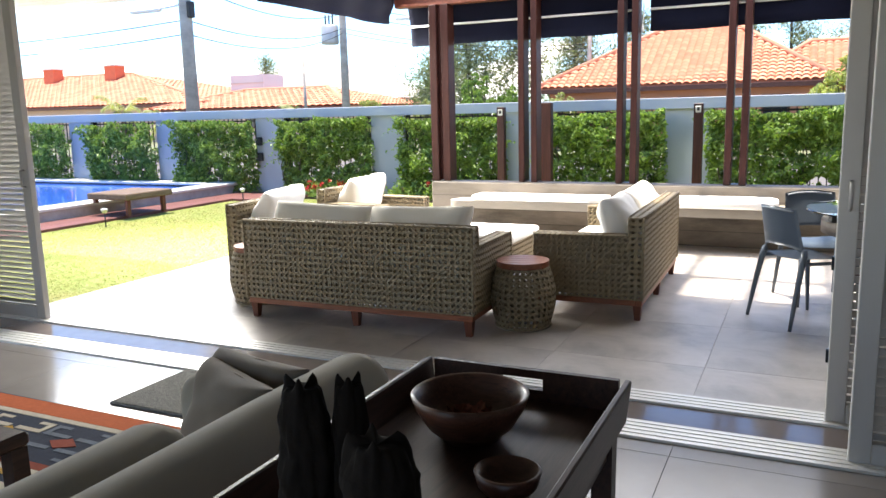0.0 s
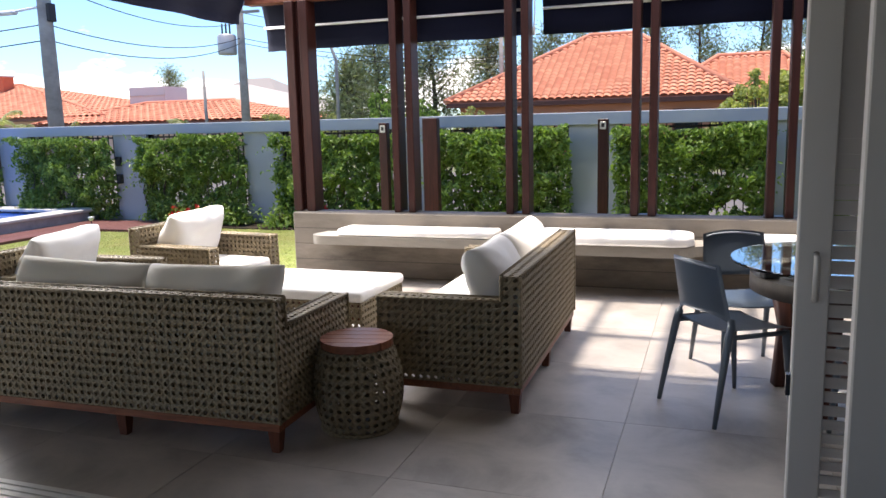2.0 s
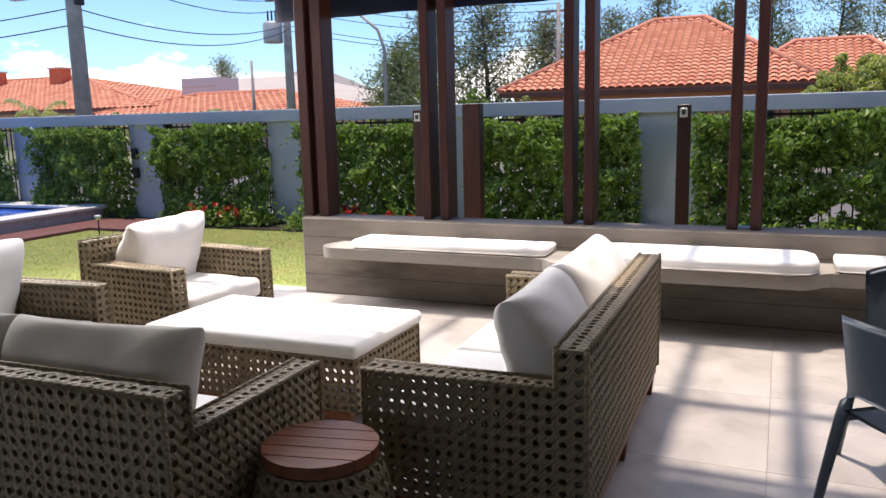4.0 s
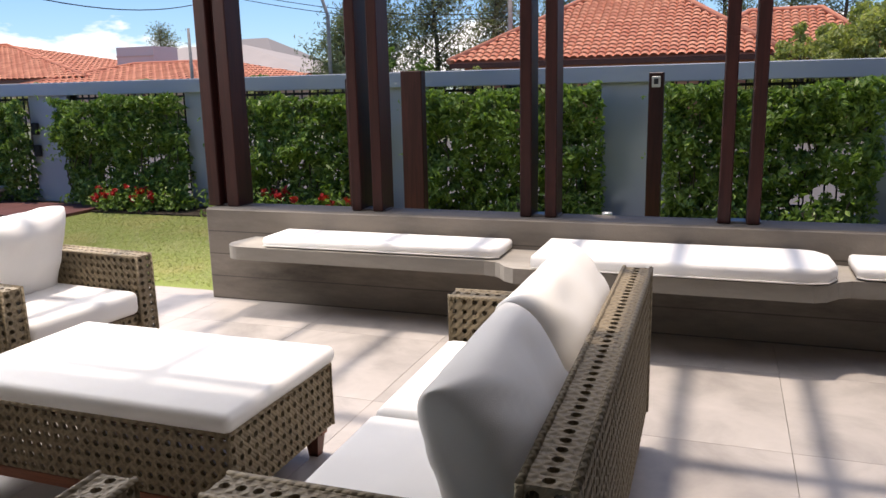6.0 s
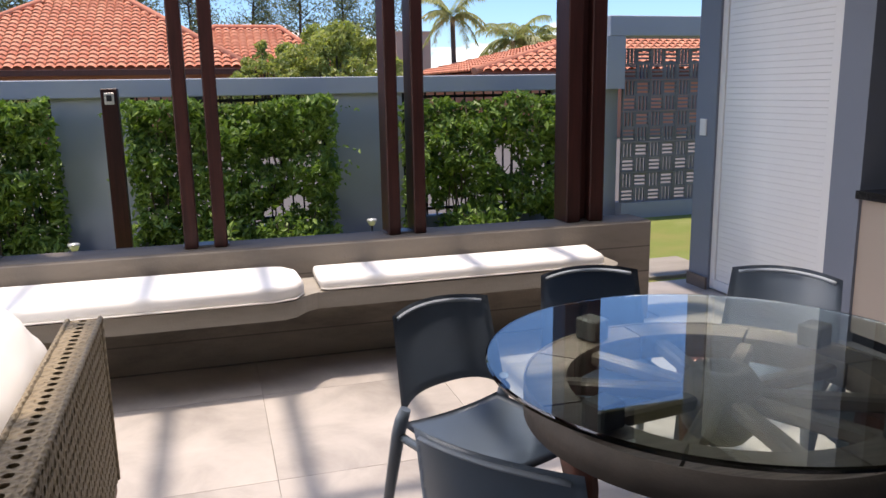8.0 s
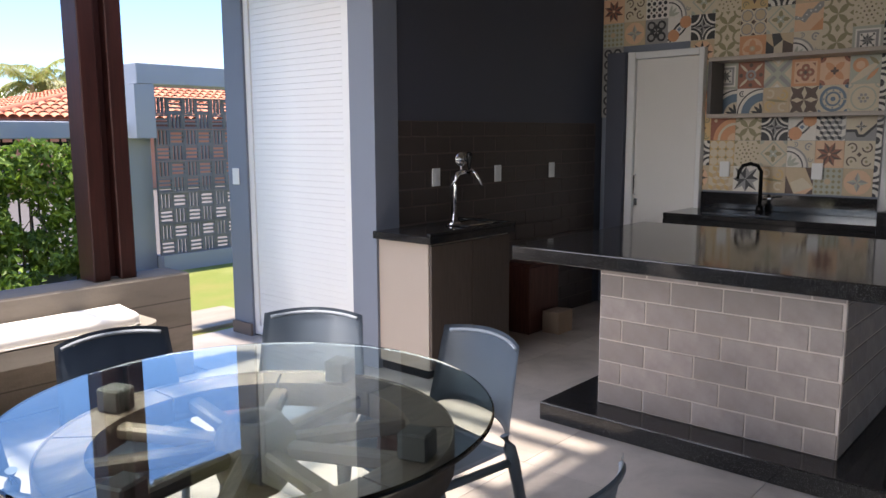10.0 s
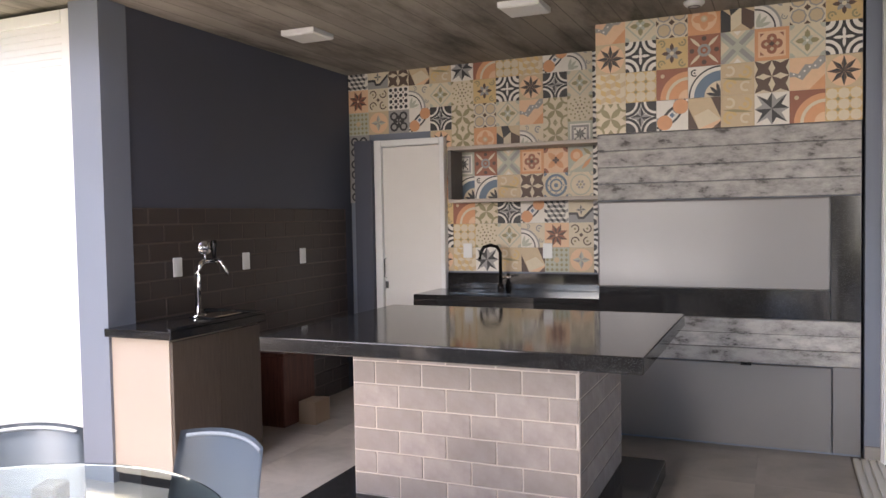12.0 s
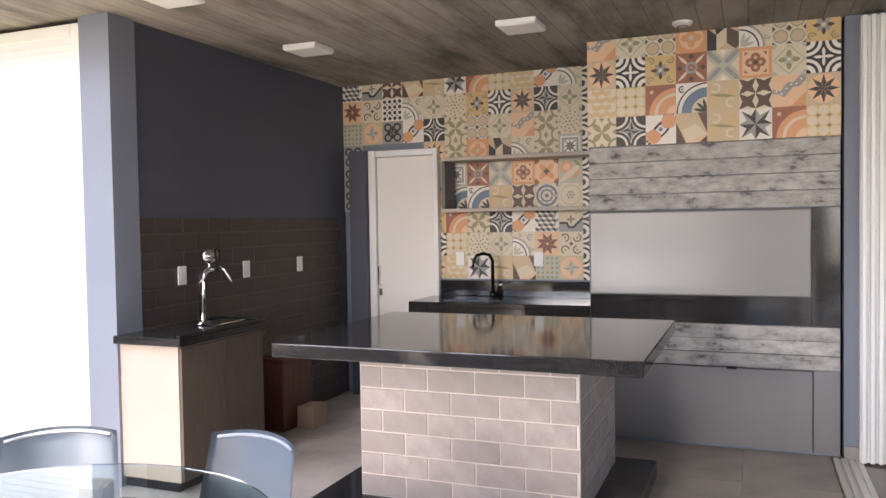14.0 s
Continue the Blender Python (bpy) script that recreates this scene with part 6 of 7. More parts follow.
part("bed", box(-0.263, 0.263, -0.68, 0.68, 0.685, 0.705), M_WALNUT, ts)


def tray_side(bm, x0, x1, y0, y1, flare):
    bm_box(bm, x0, x1, y0, y1, 0.672, 0.79, bevel=0.004)
    for v in bm.verts:
        if v.co.z > 0.75:
            v.co.x += flare[0]
            v.co.y += flare[1]
    return bm


part("tray_side", tray_side(bmesh.new(), -0.283, -0.265, -0.70, 0.70, (-0.012, 0)), M_WALNUT, ts)
part("tray_side", tray_side(bmesh.new(), 0.265, 0.283, -0.70, 0.70, (0.012, 0)), M_WALNUT, ts)
part("tray_side", tray_side(bmesh.new(), -0.264, 0.264, -0.70, -0.682, (0, -0.012)), M_WALNUT, ts)
bm = bmesh.new()
for a in ((-0.264, -0.06, 0.672, 0.79), (0.06, 0.264, 0.672, 0.79), (-0.0599, 0.0599, 0.672, 0.735), (-0.0599, 0.0599, 0.767, 0.79)):
    bm_box(bm, a[0], a[1], 0.682, 0.70, a[2], a[3])
part("tray_end", bm, M_WALNUT, ts, "tray end with a hand slot")
for x in (-0.238, 0.238):
    for y in (-0.64, 0.64):
        part("leg", taper_leg(0.67, 0.028, 0.022), M_WALNUT, ts, at=(x, y, 0))
for y in (-0.64, 0.64):
    part("rail", box(-0.209, 0.209, y - 0.015, y + 0.015, 0.58, 0.66), M_WALNUT, ts)
for x in (-0.238, 0.238):
    part("rail", box(x - 0.015, x + 0.015, -0.611, 0.611, 0.60, 0.66), M_WALNUT, ts)
M_BOWL = wood("turned_dark_bowl", (0.045, 0.017, 0.011), (0.15, 0.062, 0.04), 3.0, 0, 0.35, 0.5, 0.1)
bw = thing("wooden_bowl", (-0.52, 1.79, 0.706), "large turned dark wooden bowl on the tray", "bowl", "wooden bowls")
part("vessel", lathe([(0, 0), (0.065, 0), (0.105, 0.035), (0.132, 0.08), (0.143, 0.112), (0.138, 0.116), (0.13, 0.11), (0.118, 0.075), (0.09, 0.035), (0.05, 0.016), (0, 0.014)], 40), M_BOWL, bw)
pp = thing("potpourri", (-0.52, 1.79, 0.722), "dried reddish potpourri lying in the bowl", "potpourri", kind="stuff")
rng_ = np.random.default_rng(3)
part("petals", leaf_mesh("petals", [(rng_.normal() * 0.026, rng_.normal() * 0.026, 0.024 + abs(rng_.normal()) * 0.012) for _ in range(160)], 0.035, rng_, plain("dried_petals", (0.22, 0.08, 0.06), 0.9, var=0.4, scale=40), slim=0.8), None, pp)
b2 = thing("wooden_bowl", (-0.335, 1.55, 0.706), "small dark wooden bowl on the tray", "bowl", "wooden bowls")
part("vessel", lathe([(0, 0), (0.04, 0), (0.062, 0.025), (0.07, 0.055), (0.064, 0.058), (0.055, 0.03), (0.03, 0.012), (0, 0.011)], 32), M_BOWL, b2)


def carving(x, y, h, w, seed, rz, spikes):
    """Dark carved block: an uneven upright mass that ends in a crown of short points."""
    bm = bmesh.new()
    n, rings = 56, 34
    rows = []
    for j in range(rings + 1):
        t = j / rings
        if t < 0.72:
            prof, up, lift = 0.86 + 0.16 * math.sin(math.pi * t / 0.8), t, 0.0
        elif t < 0.9:
            k = (t - 0.72) / 0.18
            prof, up, lift = 0.94 - 0.30 * k, t, k
        else:
            k = (t - 0.9) / 0.1
            prof, up, lift = 0.64 - 0.58 * k, 0.9 - 0.01 * k, 1.0 - 0.9 * k
        row = []
        for i in range(n):
            a = 2 * math.pi * i / n
            r = w * prof * (1 + 0.16 * noise.noise(Vector((math.cos(a) * 1.4, math.sin(a) * 1.4, t * 4 + seed))) + 0.16 * noise.noise(Vector((math.cos(a) * 4, math.sin(a) * 4, t * 11 + seed))))
            tip = max(0.0, math.cos(spikes * a / 2 + seed)) ** 2 * (0.75 + 0.5 * noise.noise(Vector((math.cos(a) * 2, math.sin(a) * 2, seed * 1.3))))
            row.append(bm.verts.new((r * math.cos(a), r * math.sin(a) * 0.75, h * up + 0.026 * lift * tip)))
        rows.append(row)
    for a, b in zip(rows, rows[1:]):
        for i in range(n):
            bm.faces.new((a[i], a[(i + 1) % n], b[(i + 1) % n], b[i])).smooth = True
    bm.faces.new(rows[0][::-1])
    bm.faces.new(rows[-1])
    ob = tagged(part("carved_sculpture", bm, plain("blackened_carving", (0.008, 0.006, 0.005), 0.9, 0.0, 0.3, 20, 0.5, 60, 0.15)), "blackened carved wooden sculpture on the tray", "sculpture", "carvings")
    ob.matrix_basis = pose(x, y, 0.706, 0, 0, rz)


carving(-0.563, 1.183, 0.366, 0.050, 2, 10, 7)
carving(-0.492, 1.213, 0.37, 0.034, 5, 40, 6)
carving(-0.397, 1.140, 0.304, 0.068, 9, 0, 9)
sdt = thing("side_table", (-2.425, 1.555, 0), "small dark wooden side table standing on the rug", "side table")
part("tabletop", box(-0.26, 0.26, -0.26, 0.26, 0.40, 0.45, bevel=0.012), M_WALNUT, sdt)
for x in (-0.22, 0.22):
    for y in (-0.22, 0.22):
        part("leg", box(x - 0.03, x + 0.03, y - 0.03, y + 0.03, 0.0135, 0.399), M_WALNUT, sdt)


# floor tiles, one object each
floor = tagged(new("floor"), "large warm-grey porcelain floor tiles with thin joints", "floor", kind="structure")
kp = Mat("polished_indoor_porcelain")
f_ = kp.ramp(kp.noise(1.4, 7), (0.3, (0.17, 0.155, 0.145)), (0.7, (0.23, 0.21, 0.195)))
M_POLISH = kp.done(f_, 0.2, spec=0.5)


def floor_tiles(x0, x1, y0, y1, ox, oy, pitch, material):
    cache = {}
    i0, i1 = math.floor((x0 - ox) / pitch), math.ceil((x1 - ox) / pitch)
    j0, j1 = math.floor((y0 - oy) / pitch), math.ceil((y1 - oy) / pitch)
    for i in range(i0, i1):
        for j in range(j0, j1):
            a, b = max(x0, ox + i * pitch), min(x1, ox + (i + 1) * pitch)
            c, d = max(y0, oy + j * pitch), min(y1, oy + (j + 1) * pitch)
            if b - a < 0.02 or d - c < 0.02:
                continue
            key = (round(b - a, 3), round(d - c, 3))
            if key not in cache:
                cache[key] = mesh_of("floor_tile", box(0.001, b - a - 0.001, 0.001, d - c - 0.001, -0.010, 0.0, bevel=0.0006), material)
            part("floor_tile", cache[key], None, floor, at=(a, c, 0))


floor_tiles(-5.46, 5.66, 4.157, 8.749, -0.29, 7.36, 0.9, M_TILE)
floor_tiles(2.24, 5.66, 8.751, 9.6, -0.29, 7.36, 0.9, M_TILE)
floor_tiles(-8.7, 5.9, -4.4, 3.528, -0.29, 3.4, 0.9, M_POLISH)

# brick tiles
brick_courses(core, 1.135, 0.76, 0.25, 0.1115, face_x(-0.405, 0.58, 0.097), M_BRICKL)
brick_courses(core, 0.95, 0.76, 0.25, 0.1115, face_y(-0.405, -0.555, 0.097), M_BRICKL)
splash = tagged(new("brick_tile_wall"), "dark brown brick tiles covering the lower kitchen wall", "wall", kind="structure")
splash.matrix_basis = Matrix.Translation((3.152, 7.964, 0.0))
part("bedding", box(0, 2.40, -0.004, 0.004, 0.0, 1.55), M_MORTARD, splash)
brick_courses(splash, 2.40, 1.55, 0.25, 0.1115, face_y(0, -0.004, 0.0), M_BRICKD, 0.005, 0.009)

# patterned cement tiles: plain bodies with thin inlays
INK = {n: plain("cement_" + n, c, 0.5, var=0.1, scale=30) for n, c in dict(
    cream=(0.64, 0.55, 0.41), white=(0.74, 0.70, 0.64), black=(0.035, 0.034, 0.036), grey=(0.30, 0.29, 0.28), brown=(0.10, 0.06, 0.045), rust=(0.31, 0.115, 0.07),
    orange=(0.64, 0.31, 0.16), ochre=(0.60, 0.42, 0.20), olive=(0.29, 0.25, 0.14), blue=(0.12, 0.18, 0.25), sage=(0.43, 0.44, 0.36), tan=(0.55, 0.42, 0.27), peach=(0.72, 0.47, 0.30)).items()}
NAMES = list(INK)


def disc(cx, cy, r, n=20, a0=0.0, a1=360.0):
    full = a1 - a0 >= 360
    pts = [(cx + r * math.cos(math.radians(a0 + (a1 - a0) * i / n)), cy + r * math.sin(math.radians(a0 + (a1 - a0) * i / n))) for i in range(n if full else n + 1)]
    return pts if full else pts + [(cx, cy)]


def arc(cx, cy, r0, r1, a0, a1, n=10):
    f = lambda r, i: (cx + r * math.cos(math.radians(a0 + (a1 - a0) * i / n)), cy + r * math.sin(math.radians(a0 + (a1 - a0) * i / n)))
    return [f(r1, i) for i in range(n + 1)] + [f(r0, n - i) for i in range(n + 1)]


def diamond(cx, cy, r, s=None):
    s = s or r
    return [(cx - r, cy), (cx, cy - s), (cx + r, cy), (cx, cy + s)]


def petal(cx, cy, a, r, w):
    c, s = math.cos(math.radians(a)), math.sin(math.radians(a))
    return [(cx + c * u - s * v, cy + s * u + c * v) for u, v in ((0, 0), (r * 0.35, -w), (r * 0.75, -w * 0.8), (r, 0), (r * 0.75, w * 0.8), (r * 0.35, w))]


def rect(x0, y0, x1, y1):
    return [(x0, y0), (x1, y0), (x1, y1), (x0, y1)]


CORN = ((0, 0, 0), (1, 0, 90), (1, 1, 180), (0, 1, 270))


def lens(x0, y0, x1, y1, w, n=6):
    """A pointed lens from one point to another, w its half width."""
    dx, dy = x1 - x0, y1 - y0
    side = [(x0 + dx * i / n, y0 + dy * i / n, w * math.sin(math.pi * i / n)) for i in range(n + 1)]
    return [(x - dy * k, y + dx * k) for x, y, k in side] + [(x + dy * k, y - dx * k) for x, y, k in side[-2:0:-1]]


def corners(f):
    return [shape for x, y, a in CORN for shape in f(x, y, a)]


def kite(a, r, w, k=0.42, cx=0.5, cy=0.5):
    """Two halves of a pointed star ray at angle a."""
    c, q = math.cos(math.radians(a)), math.sin(math.radians(a))
    at = lambda u, v: (cx + c * u - q * v, cy + q * u + c * v)
    return [at(0, 0), at(r * k, w), at(r, 0)], [at(0, 0), at(r, 0), at(r * k, -w)]


def star(n, r, w, one, two, a0=0.0, k=0.42):
    return [p for i in range(n) for h1, h2 in [kite(a0 + 360 * i / n, r, w, k)] for p in ((one, h1), (two, h2))]


def ring(cx, cy, r0, r1, ink, inner, n=18):
    return [(ink, disc(cx, cy, r1, n)), (inner, disc(cx, cy, r0, n))]


def dots(ink, spots, r, n=8):
    return [(ink, disc(x, y, r, n)) for x, y in spots]


def cubes_of(k, top, one, two):
    """Tumbling blocks: rows of rhombs, each other row shifted by half."""
    out, d, h = [], 1 / k, 0.75 / k
    for j in range(int(1 / h) + 1):
        for i in range(-1, k + 1):
            x, y = d * (i + 0.5 * (j % 2)), h * j
            if -0.3 * d < x < 1 - 0.7 * d and y + h < 1.05:
                out += [(one, [(x, y + d * 0.25), (x + d / 2, y), (x + d / 2, y + d * 0.5), (x, y + d * 0.75)]), (two, [(x + d / 2, y), (x + d, y + d * 0.25), (x + d, y + d * 0.75), (x + d / 2, y + d * 0.5)])]
    return (top, out)


def round_spots(n, r, a0=0.0):
    return [(0.5 + r * math.cos(math.radians(a0 + 360 * i / n)), 0.5 + r * math.sin(math.radians(a0 + 360 * i / n))) for i in range(n)]


def curl(cx, cy, r, a, ink, base):
    return [(ink, arc(cx, cy, r * 0.62, r, a, a + 250, 9)), (ink, disc(cx, cy, r * 0.28, 8))]


def designs():
    """The cement tiles by letter: a ground colour and its inlaid shapes."""
    d = {}
    d["A"] = ("tan", [("peach", disc(.5, .5, .47, 16))] + star(8, .47, .075, "brown", "black"))
    d["B"] = ("white", corners(lambda x, y, a: [("black", disc(x, y, .50, 8, a, a + 90)), ("white", disc(x, y, .41, 8, a, a + 90)), ("black", disc(x, y, .33, 8, a, a + 90))]) + star(4, .36, .09, "grey", "black", 0) + star(4, .22, .05, "black", "grey", 45))
    d["C"] = ("ochre", [("cream", disc(.17 + .33 * i, .17 + .33 * j, .165, 8)) for i in range(3) for j in range(3)] + [("olive", diamond(.335 + .33 * i, .335 + .33 * j, .065)) for i in range(2) for j in range(2)])
    d["D"] = ("rust", [("tan", disc(.2, .78, .07, 8)), ("orange", disc(1, 0, .88, 10, 90, 180)), ("cream", disc(1, 0, .70, 10, 90, 180)), ("orange", disc(1, 0, .60, 10, 90, 180)), ("peach", disc(1, 0, .30, 8, 90, 180))])
    d["E"] = ("white", [("black", disc(1, 0, .99, 12, 90, 180)), ("white", disc(1, 0, .94, 12, 90, 180)), ("blue", disc(1, 0, .82, 12, 90, 180)), ("cream", disc(1, 0, .50, 10, 90, 180))] + [("black", petal(1, 0, 105 + 30 * i, .46, .06)) for i in range(3)] + curl(.2, .8, .12, 60, "black", "white") + [("white", disc(1 + .88 * math.cos(math.radians(97 + 11.8 * i)), .88 * math.sin(math.radians(97 + 11.8 * i)), .022, 5)) for i in range(8)])
    d["F"] = ("cream", [("sage", [(0, 0), (.24, 0), (1, .76), (1, 1), (.76, 1), (0, .24)]), ("sage", [(1, 0), (1, .24), (.24, 1), (0, 1), (0, .76), (.76, 0)]), ("grey", [(0, 0), (.1, 0), (1, .9), (1, 1), (.9, 1), (0, .1)]), ("grey", [(1, 0), (1, .1), (.1, 1), (0, 1), (0, .9), (.9, 0)]), ("sage", diamond(.5, .5, .18)), ("white", [(.38, 1), (.5, .86), (.62, 1)]), ("white", [(.38, 0), (.62, 0), (.5, .14)])])
    d["G"] = ("orange", [("peach", rect(.1, .1, .9, .9)), ("rust", rect(.16, .16, .84, .84)), ("peach", disc(.5, .5, .41, 12))] + [("rust", disc(.5 + .17 * c, .5 + .17 * q, .15, 10)) for c, q in ((1, 0), (-1, 0), (0, 1), (0, -1))] + [("tan", diamond(.5 + .16 * c, .5 + .16 * q, .07)) for c, q in ((1, 0), (-1, 0), (0, 1), (0, -1))] + [("brown", diamond(.5, .5, .09))])
    d["H"] = ("cream", [("brown", lens(.5 * i, .5 * j, .5 * i + .5, .5 * j + .5, .17)) for i in (0, 1) for j in (0, 1)] + [("brown", lens(.5 * i + .5, .5 * j, .5 * i, .5 * j + .5, .17)) for i in (0, 1) for j in (0, 1)])
    d["I"] = ("ochre", corners(lambda x, y, a: curl(x + (.17 if x < .5 else -.17), y + (.17 if y < .5 else -.17), .13, a, "olive", "ochre")) + [("brown", petal(.5, .5, 90 * i, .33, .07)) for i in range(4)] + [("grey", petal(.5, .5, 90 * i + 45, .27, .07)) for i in range(4)] + [("cream", disc(.5, .5, .07, 8))])
    d["J"] = cubes_of(4, "white", "black", "grey")
    d["K"] = ("tan", [("brown", [(0, 0), (.32, 0), (0, .7)]), ("cream", [(.32, 0), (1, .28), (.62, .62), (.18, .42)]), ("brown", [(1, 1), (.7, 1), (1, .32)]), ("peach", [(.32, .0), (1, 0), (1, .28)]), ("brown", [(.75, 0), (1, 0), (1, .22)])])
    d["L"] = ("black", corners(lambda x, y, a: [("white", disc(x, y, .46, 8, a, a + 90)), ("black", disc(x, y, .36, 8, a, a + 90)), ("white", disc(x, y, .27, 8, a, a + 90)), ("black", disc(x, y, .13, 8, a, a + 90))]) + [("white", petal(.5, .5, 90 * i, .30, .05)) for i in range(4)] + [("white", diamond(.5, .5, .09))])
    d["M"] = ("cream", [("grey", disc(.25 + .5 * i, .25 + .5 * j, .235, 8)) for i in (0, 1) for j in (0, 1)] + [("tan", disc(.25 + .5 * i, .25 + .5 * j, .19, 8)) for i in (0, 1) for j in (0, 1)] + [("brown", diamond(.5 * i, .5 * j, .10)) for i in range(3) for j in range(3)])
    d["N"] = ("orange", [("peach", disc(.5, .5, .40, 14))] + [("orange", petal(.5, .5, 90 * i, .36, .13)) for i in range(4)] + [("tan", disc(.5, .5, .11, 10)), ("cream", disc(.5, .5, .05, 8))])
    d["O"] = ("white", [("black", arc(0, 1, .86, .93, 270, 360)), ("grey", arc(0, 1, .58, .80, 270, 360)), ("black", arc(1, 0, .84, .92, 90, 180)), ("orange", disc(.26, .26, .25, 14)), ("orange", disc(.77, .77, .25, 14)), ("white", diamond(.5, .5, .16)), ("blue", diamond(.5, .5, .09))])
    d["P"] = ("white", star(4, .50, .15, "black", "grey", 0, .5) + star(4, .62, .10, "grey", "black", 45, .5))
    d["Q"] = ("cream", corners(lambda x, y, a: [("olive", disc(x, y, .30, 8, a, a + 90)), ("cream", disc(x, y, .22, 8, a, a + 90))]) + [("olive", lens(.5, .5, .5 + .36 * c, .5 + .36 * q, .20)) for c, q in ((1, 1), (-1, 1), (1, -1), (-1, -1))] + [("olive", [(.40, y), (.60, y), (.5, abs(y - .14))]) for y in (0, 1)] + [("olive", [(x, .40), (x, .60), (abs(x - .14), .5)]) for x in (0, 1)])
    d["R"] = ("tan", curl(.28, .30, .22, 20, "ochre", "tan") + curl(.72, .70, .22, 200, "ochre", "tan") + [("cream", arc(.74, .26, .10, .17, 40, 300)), ("cream", arc(.26, .76, .10, .17, 220, 480)), ("olive", lens(.05, .55, .95, .45, .05))])
    d["S"] = ("cream", [("sage", diamond(.5, .5, .50)), ("cream", diamond(.5, .5, .43))] + [("olive", petal(.5, .5, 90 * i, .34, .085)) for i in range(4)] + [("sage", petal(.5, .5, 90 * i + 45, .20, .06)) for i in range(4)] + [("white", disc(.5, .5, .045, 8))] + corners(lambda x, y, a: [("sage", disc(x, y, .15, 5, a, a + 90))]))
    d["T"] = ("tan", [("peach", disc(.5, .5, .46, 20))] + star(4, .36, .10, "grey", "sage", 0, .35))
    d["U"] = ("peach", [("grey", [(0, .42), (.16, .42), (.36, .30), (.62, .62), (.80, .62), (1, .82), (1, 1), (.84, 1), (.64, .78), (.44, .78), (.24, .50), (0, .58)]), ("orange", [(.55, 0), (1, 0), (1, .45)])] + dots("white", [(.12, .50), (.28, .42), (.42, .58), (.56, .70), (.72, .72), (.86, .86)], .033, 6))
    d["V"] = cubes_of(3, "cream", "ochre", "tan")
    d["W"] = ("rust", [("cream", lens(.0 + .06, .06, .42, .42, .10)), ("cream", lens(.94, .06, .58, .42, .10)), ("cream", lens(.06, .94, .42, .58, .10)), ("cream", lens(.94, .94, .58, .58, .10)), ("grey", disc(.5, .5, .21, 10)), ("rust", disc(.5, .5, .12, 8)), ("grey", disc(.5, .5, .06, 8))] + dots("brown", round_spots(4, .38), .08))
    d["X"] = ("peach", star(8, .48, .10, "rust", "brown", 22.5, .5) + [("peach", disc(.5, .5, .06, 8))])
    d["Y"] = ("cream", [("brown", arc(.25, .25, .13, .18, 0, 250)), ("brown", arc(.75, .75, .13, .18, 180, 430)), ("brown", arc(.75, .25, .13, .18, 90, 340)), ("brown", arc(.25, .75, .13, .18, 270, 520)), ("brown", diamond(.5, .5, .09))] + dots("olive", [(.25, .25), (.75, .75), (.75, .25), (.25, .75)], .05))
    d["Z"] = ("white", [("black", disc(.125 + .25 * i, .125 + .25 * j, .085, 8)) for i in range(4) for j in range(4)] + [("brown", diamond(.25 + .25 * i, .25 + .25 * j, .055)) for i in range(3) for j in range(3)])
    d["a"] = ("cream", dots("olive", round_spots(12, .42), .042, 6) + dots("olive", round_spots(10, .29, 12), .038, 6) + dots("brown", round_spots(6, .16), .035, 6) + [("olive", diamond(.5, .5, .06))] + corners(lambda x, y, a: [("olive", disc(x, y, .13, 5, a, a + 90))]))
    d["b"] = ("sage", [("olive", diamond(.1 + .2 * i, .1 + .2 * j, .07)) for i in range(5) for j in range(5)] + [("tan", disc(.5, .5, .12, 8))])
    d["c"] = ("grey", [q for x in (.27, .73) for y in (.27, .73) for q in ring(x, y, .11, .20, "black", "grey", 12)] + [("black", petal(.5, .5, 90 * i, .3, .06)) for i in range(4)])
    d["d"] = ("sage", [("white", rect(.09, .09, .91, .91)), ("grey", rect(.15, .15, .85, .85)), ("white", rect(.24, .24, .76, .76))] + star(8, .26, .05, "black", "grey") + dots("black", [(.3, .3), (.7, .3), (.3, .7), (.7, .7)], .04, 6))
    d["e"] = ("cream", [("grey", disc(0, 0, .80, 10, 0, 90)), ("white", disc(0, 0, .73, 10, 0, 90)), ("black", disc(0, 0, .62, 10, 0, 90)), ("white", disc(0, 0, .57, 10, 0, 90))] + [("sage", petal(.05, .05, 15 + 30 * i, .45, .06)) for i in range(3)] + curl(.78, .78, .15, 30, "grey", "cream") + curl(.86, .3, .10, 120, "grey", "cream") + curl(.3, .86, .10, 240, "grey", "cream"))
    d["f"] = ("grey", [("cream", [(0, 1), (0, .3), (.3, .3), (.38, .12), (.62, .12), (1, .5), (1, 1)]), ("black", [(0, .30), (.30, .30), (.38, .12), (.62, .12), (1, .5), (1, .62), (.58, .22), (.44, .22), (.36, .40), (0, .40)])] + star(4, .2, .05, "black", "grey", 0, .4))
    d["g"] = ("peach", [("orange", petal(.5, .5, 90 * i + 45, .44, .12)) for i in range(4)] + corners(lambda x, y, a: [("rust", disc(x, y, .20, 5, a, a + 90)), ("brown", disc(x, y, .09, 5, a, a + 90))]) + [("brown", petal(.5, .5, 90 * i, .15, .05)) for i in range(4)])
    d["h"] = ("cream", [("blue", arc(.5, .5, .36, .46, 0, 355, 22)), ("blue", arc(.5, .5, .20, .27, 0, 355, 18)), ("blue", disc(.5, .5, .09, 8))] + dots("blue", round_spots(8, .315), .032, 6) + corners(lambda x, y, a: [("blue", disc(x, y, .13, 5, a, a + 90))]))
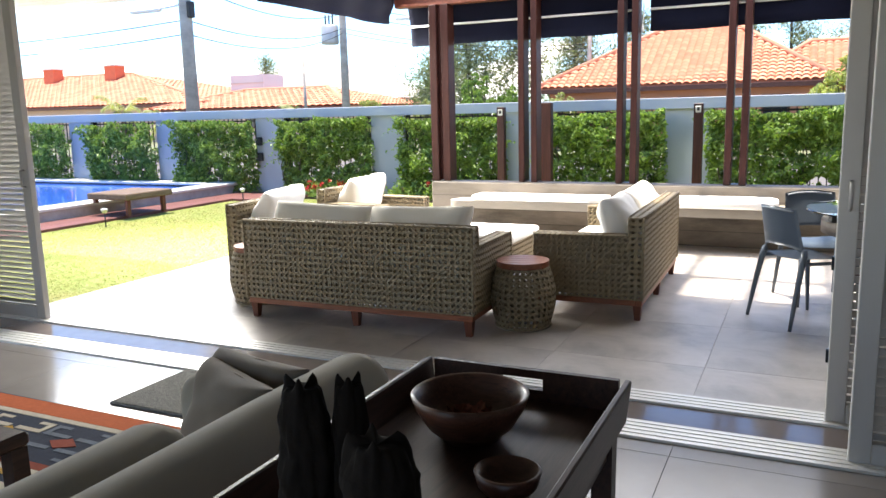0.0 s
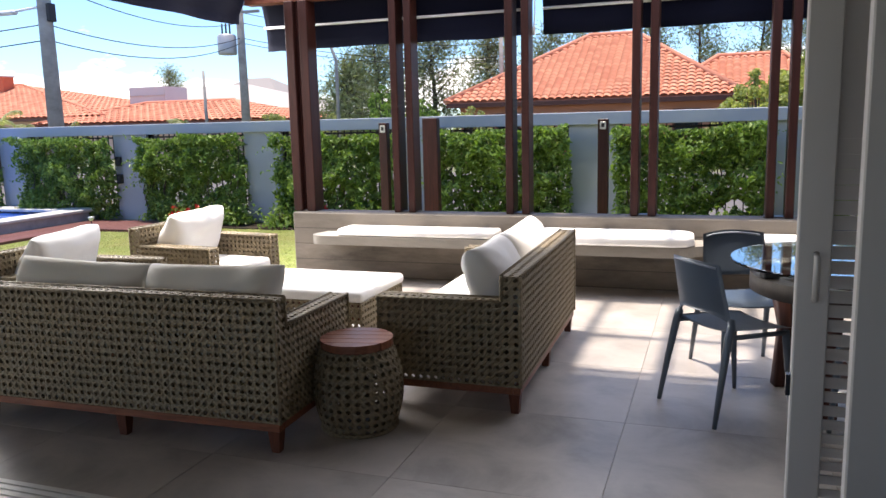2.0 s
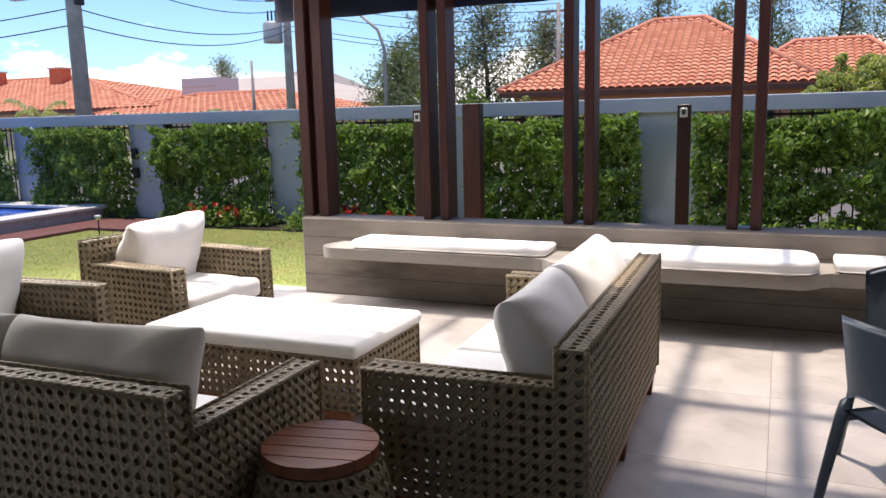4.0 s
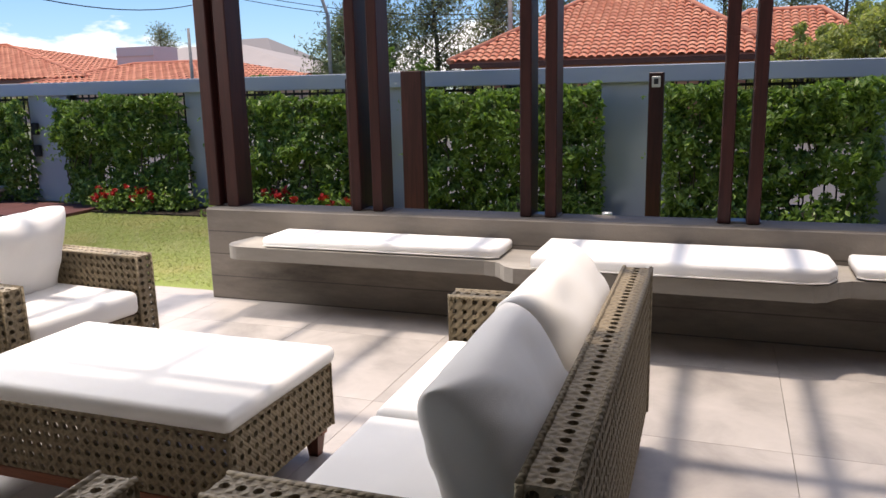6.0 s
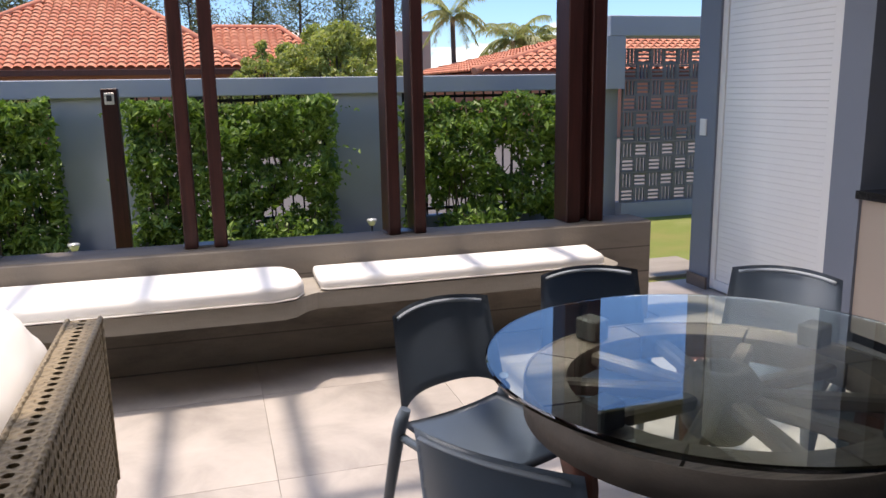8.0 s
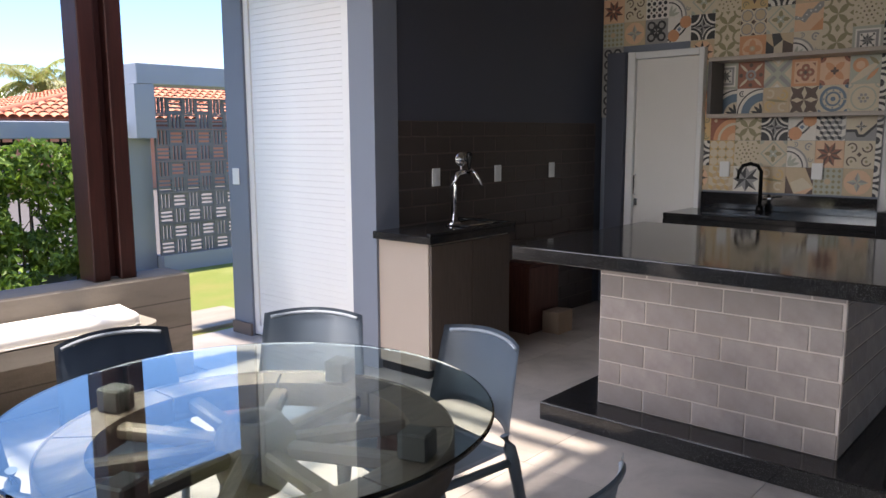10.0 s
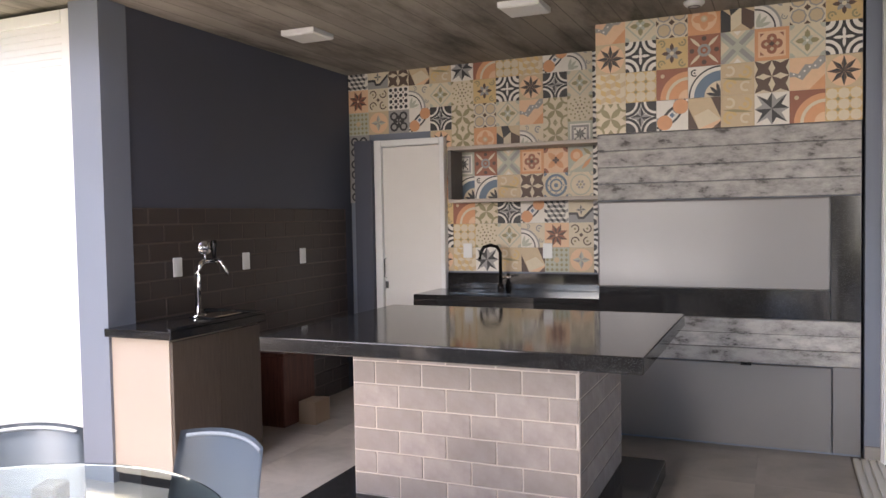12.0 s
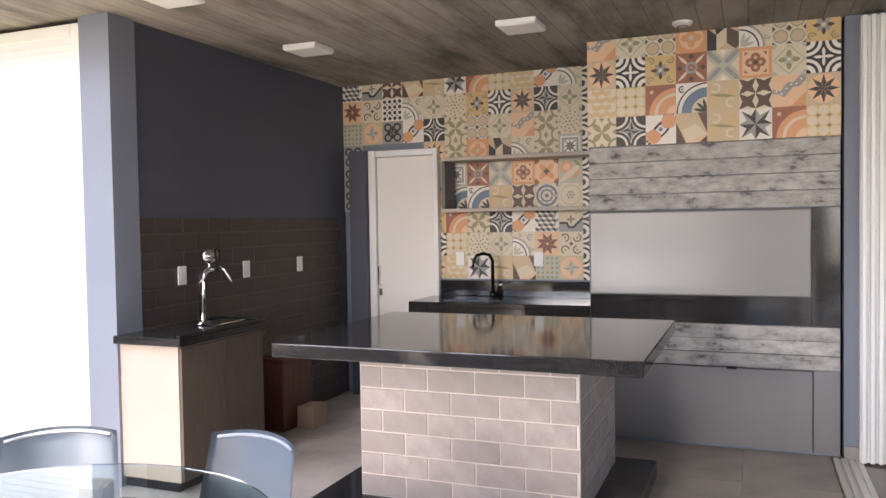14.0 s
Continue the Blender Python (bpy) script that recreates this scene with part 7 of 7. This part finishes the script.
    d["i"] = ("cream", [("sage", arc(.5, .5, .38, .43, 0, 355, 20))] + dots("grey", round_spots(6, .13), .055, 7) + [("olive", disc(.5, .5, .05, 7))] + corners(lambda x, y, a: [("sage", disc(x, y, .16, 5, a, a + 90)), ("cream", disc(x, y, .10, 5, a, a + 90))]))
    d["j"] = ("sage", [("orange", disc(.34, .66, .26, 12)), ("peach", disc(.34, .66, .15, 10)), ("cream", lens(.0, .0, 1, .8, .10)), ("orange", lens(.55, .1, .95, .55, .12)), ("olive", lens(.6, .95, .95, .65, .15))])
    d["k"] = ("tan", [("black", [(0, 0), (.3, .0), (.3, .5), (0, .75)]), ("cream", [(.3, 0), (.62, .22), (.62, .75), (.3, .5)]), ("brown", [(.62, .22), (.9, 0), (1, .1), (1, .55), (.62, .75)]), ("black", [(.3, .5), (.62, .75), (.5, 1), (.2, 1)])])
    return d


S_ = 0.193


def tile_mesh(design, top=1.0):
    """A cement tile cut off at top times its height, with its inlays."""
    base, shapes = design
    bm = bmesh.new()
    bm_box(bm, 0.0006, S_ - 0.0006, 0.0006, S_ - 0.0006, -0.004, 0.004, mi=NAMES.index(base))
    for n, (ink, pts) in enumerate(shapes):
        z = 0.0046 + 0.00025 * n
        vs = [bm.verts.new((0.0008 + min(max(x, 0), 1) * (S_ - 0.0016), 0.0008 + min(max(y, 0), 1) * (S_ - 0.0016), z)) for x, y in pts]
        bm.faces.new(vs).material_index = NAMES.index(ink)
    if top < 1:
        bmesh.ops.bisect_plane(bm, geom=bm.verts[:] + bm.edges[:] + bm.faces[:], plane_co=(0, top * S_, 0), plane_no=(0, 1, 0), clear_outer=True)
    me = bpy.data.meshes.new("cement_tile")
    for f in bm.faces:
        if f.normal.z < 0 and len(f.verts) and max(v.co.z for v in f.verts) > 0.0045:
            f.normal_flip()
    bm.to_mesh(me)
    bm.free()
    for n in NAMES:
        me.materials.append(INK[n])
    return me


DES = designs()
FULL = {k: tile_mesh(d) for k, d in DES.items()}
CUT = {k: tile_mesh(d, 0.70) for k, d in DES.items()}
Z0 = 1.986
PANEL = ("USMNkeMI", "ALIWFGSL", "VCDERHUA", "QBOKRPDC")
BACK = ("JfHKRPDCVOe", "XYZeSaILABS", "bTcOBQMSUQa", "----AQNkeQd", "----bdWFGgj", "----DEERHhi", "----IDQBOJf", "----LCaSeXY", "----AVPRKbT")
panel = tagged(new("tile_panel"), "colourful patterned cement tiles above the barbecue", "tile panel", kind="structure")
panel.matrix_basis = Matrix.Translation((4.876, 4.10, 0))
part("bedding", box(0.0, 0.033, 0.002, 1.543, Z0 + 0.003, 2.698), M_MORTAR, panel)
for r, row in enumerate(PANEL):
    for c, n in enumerate(row):
        part("cement_tile", CUT[n] if r == 0 else FULL[n], None, panel, at=face_x(-0.003, 1.545 - S_ * c, Z0 + S_ * (3 - r))(0, 0))
back = tagged(new("tile_wall"), "colourful patterned cement tiles on the kitchen back wall", "tile wall", kind="structure")
back.matrix_basis = Matrix.Translation((5.666, 7.965, 0))
for r, row in enumerate(BACK):
    z = Z0 + S_ * (3 - r)
    for c, n in enumerate(row + "L"):
        if n == "-" and not (c == 0 and z > 1.55):
            continue
        if z < 1.0:
            continue
        n = "c" if n == "-" else n
        part("cement_tile", CUT[n] if r == 0 else FULL[n], None, back, at=face_x(-0.008, -S_ * c, z)(0, 0))
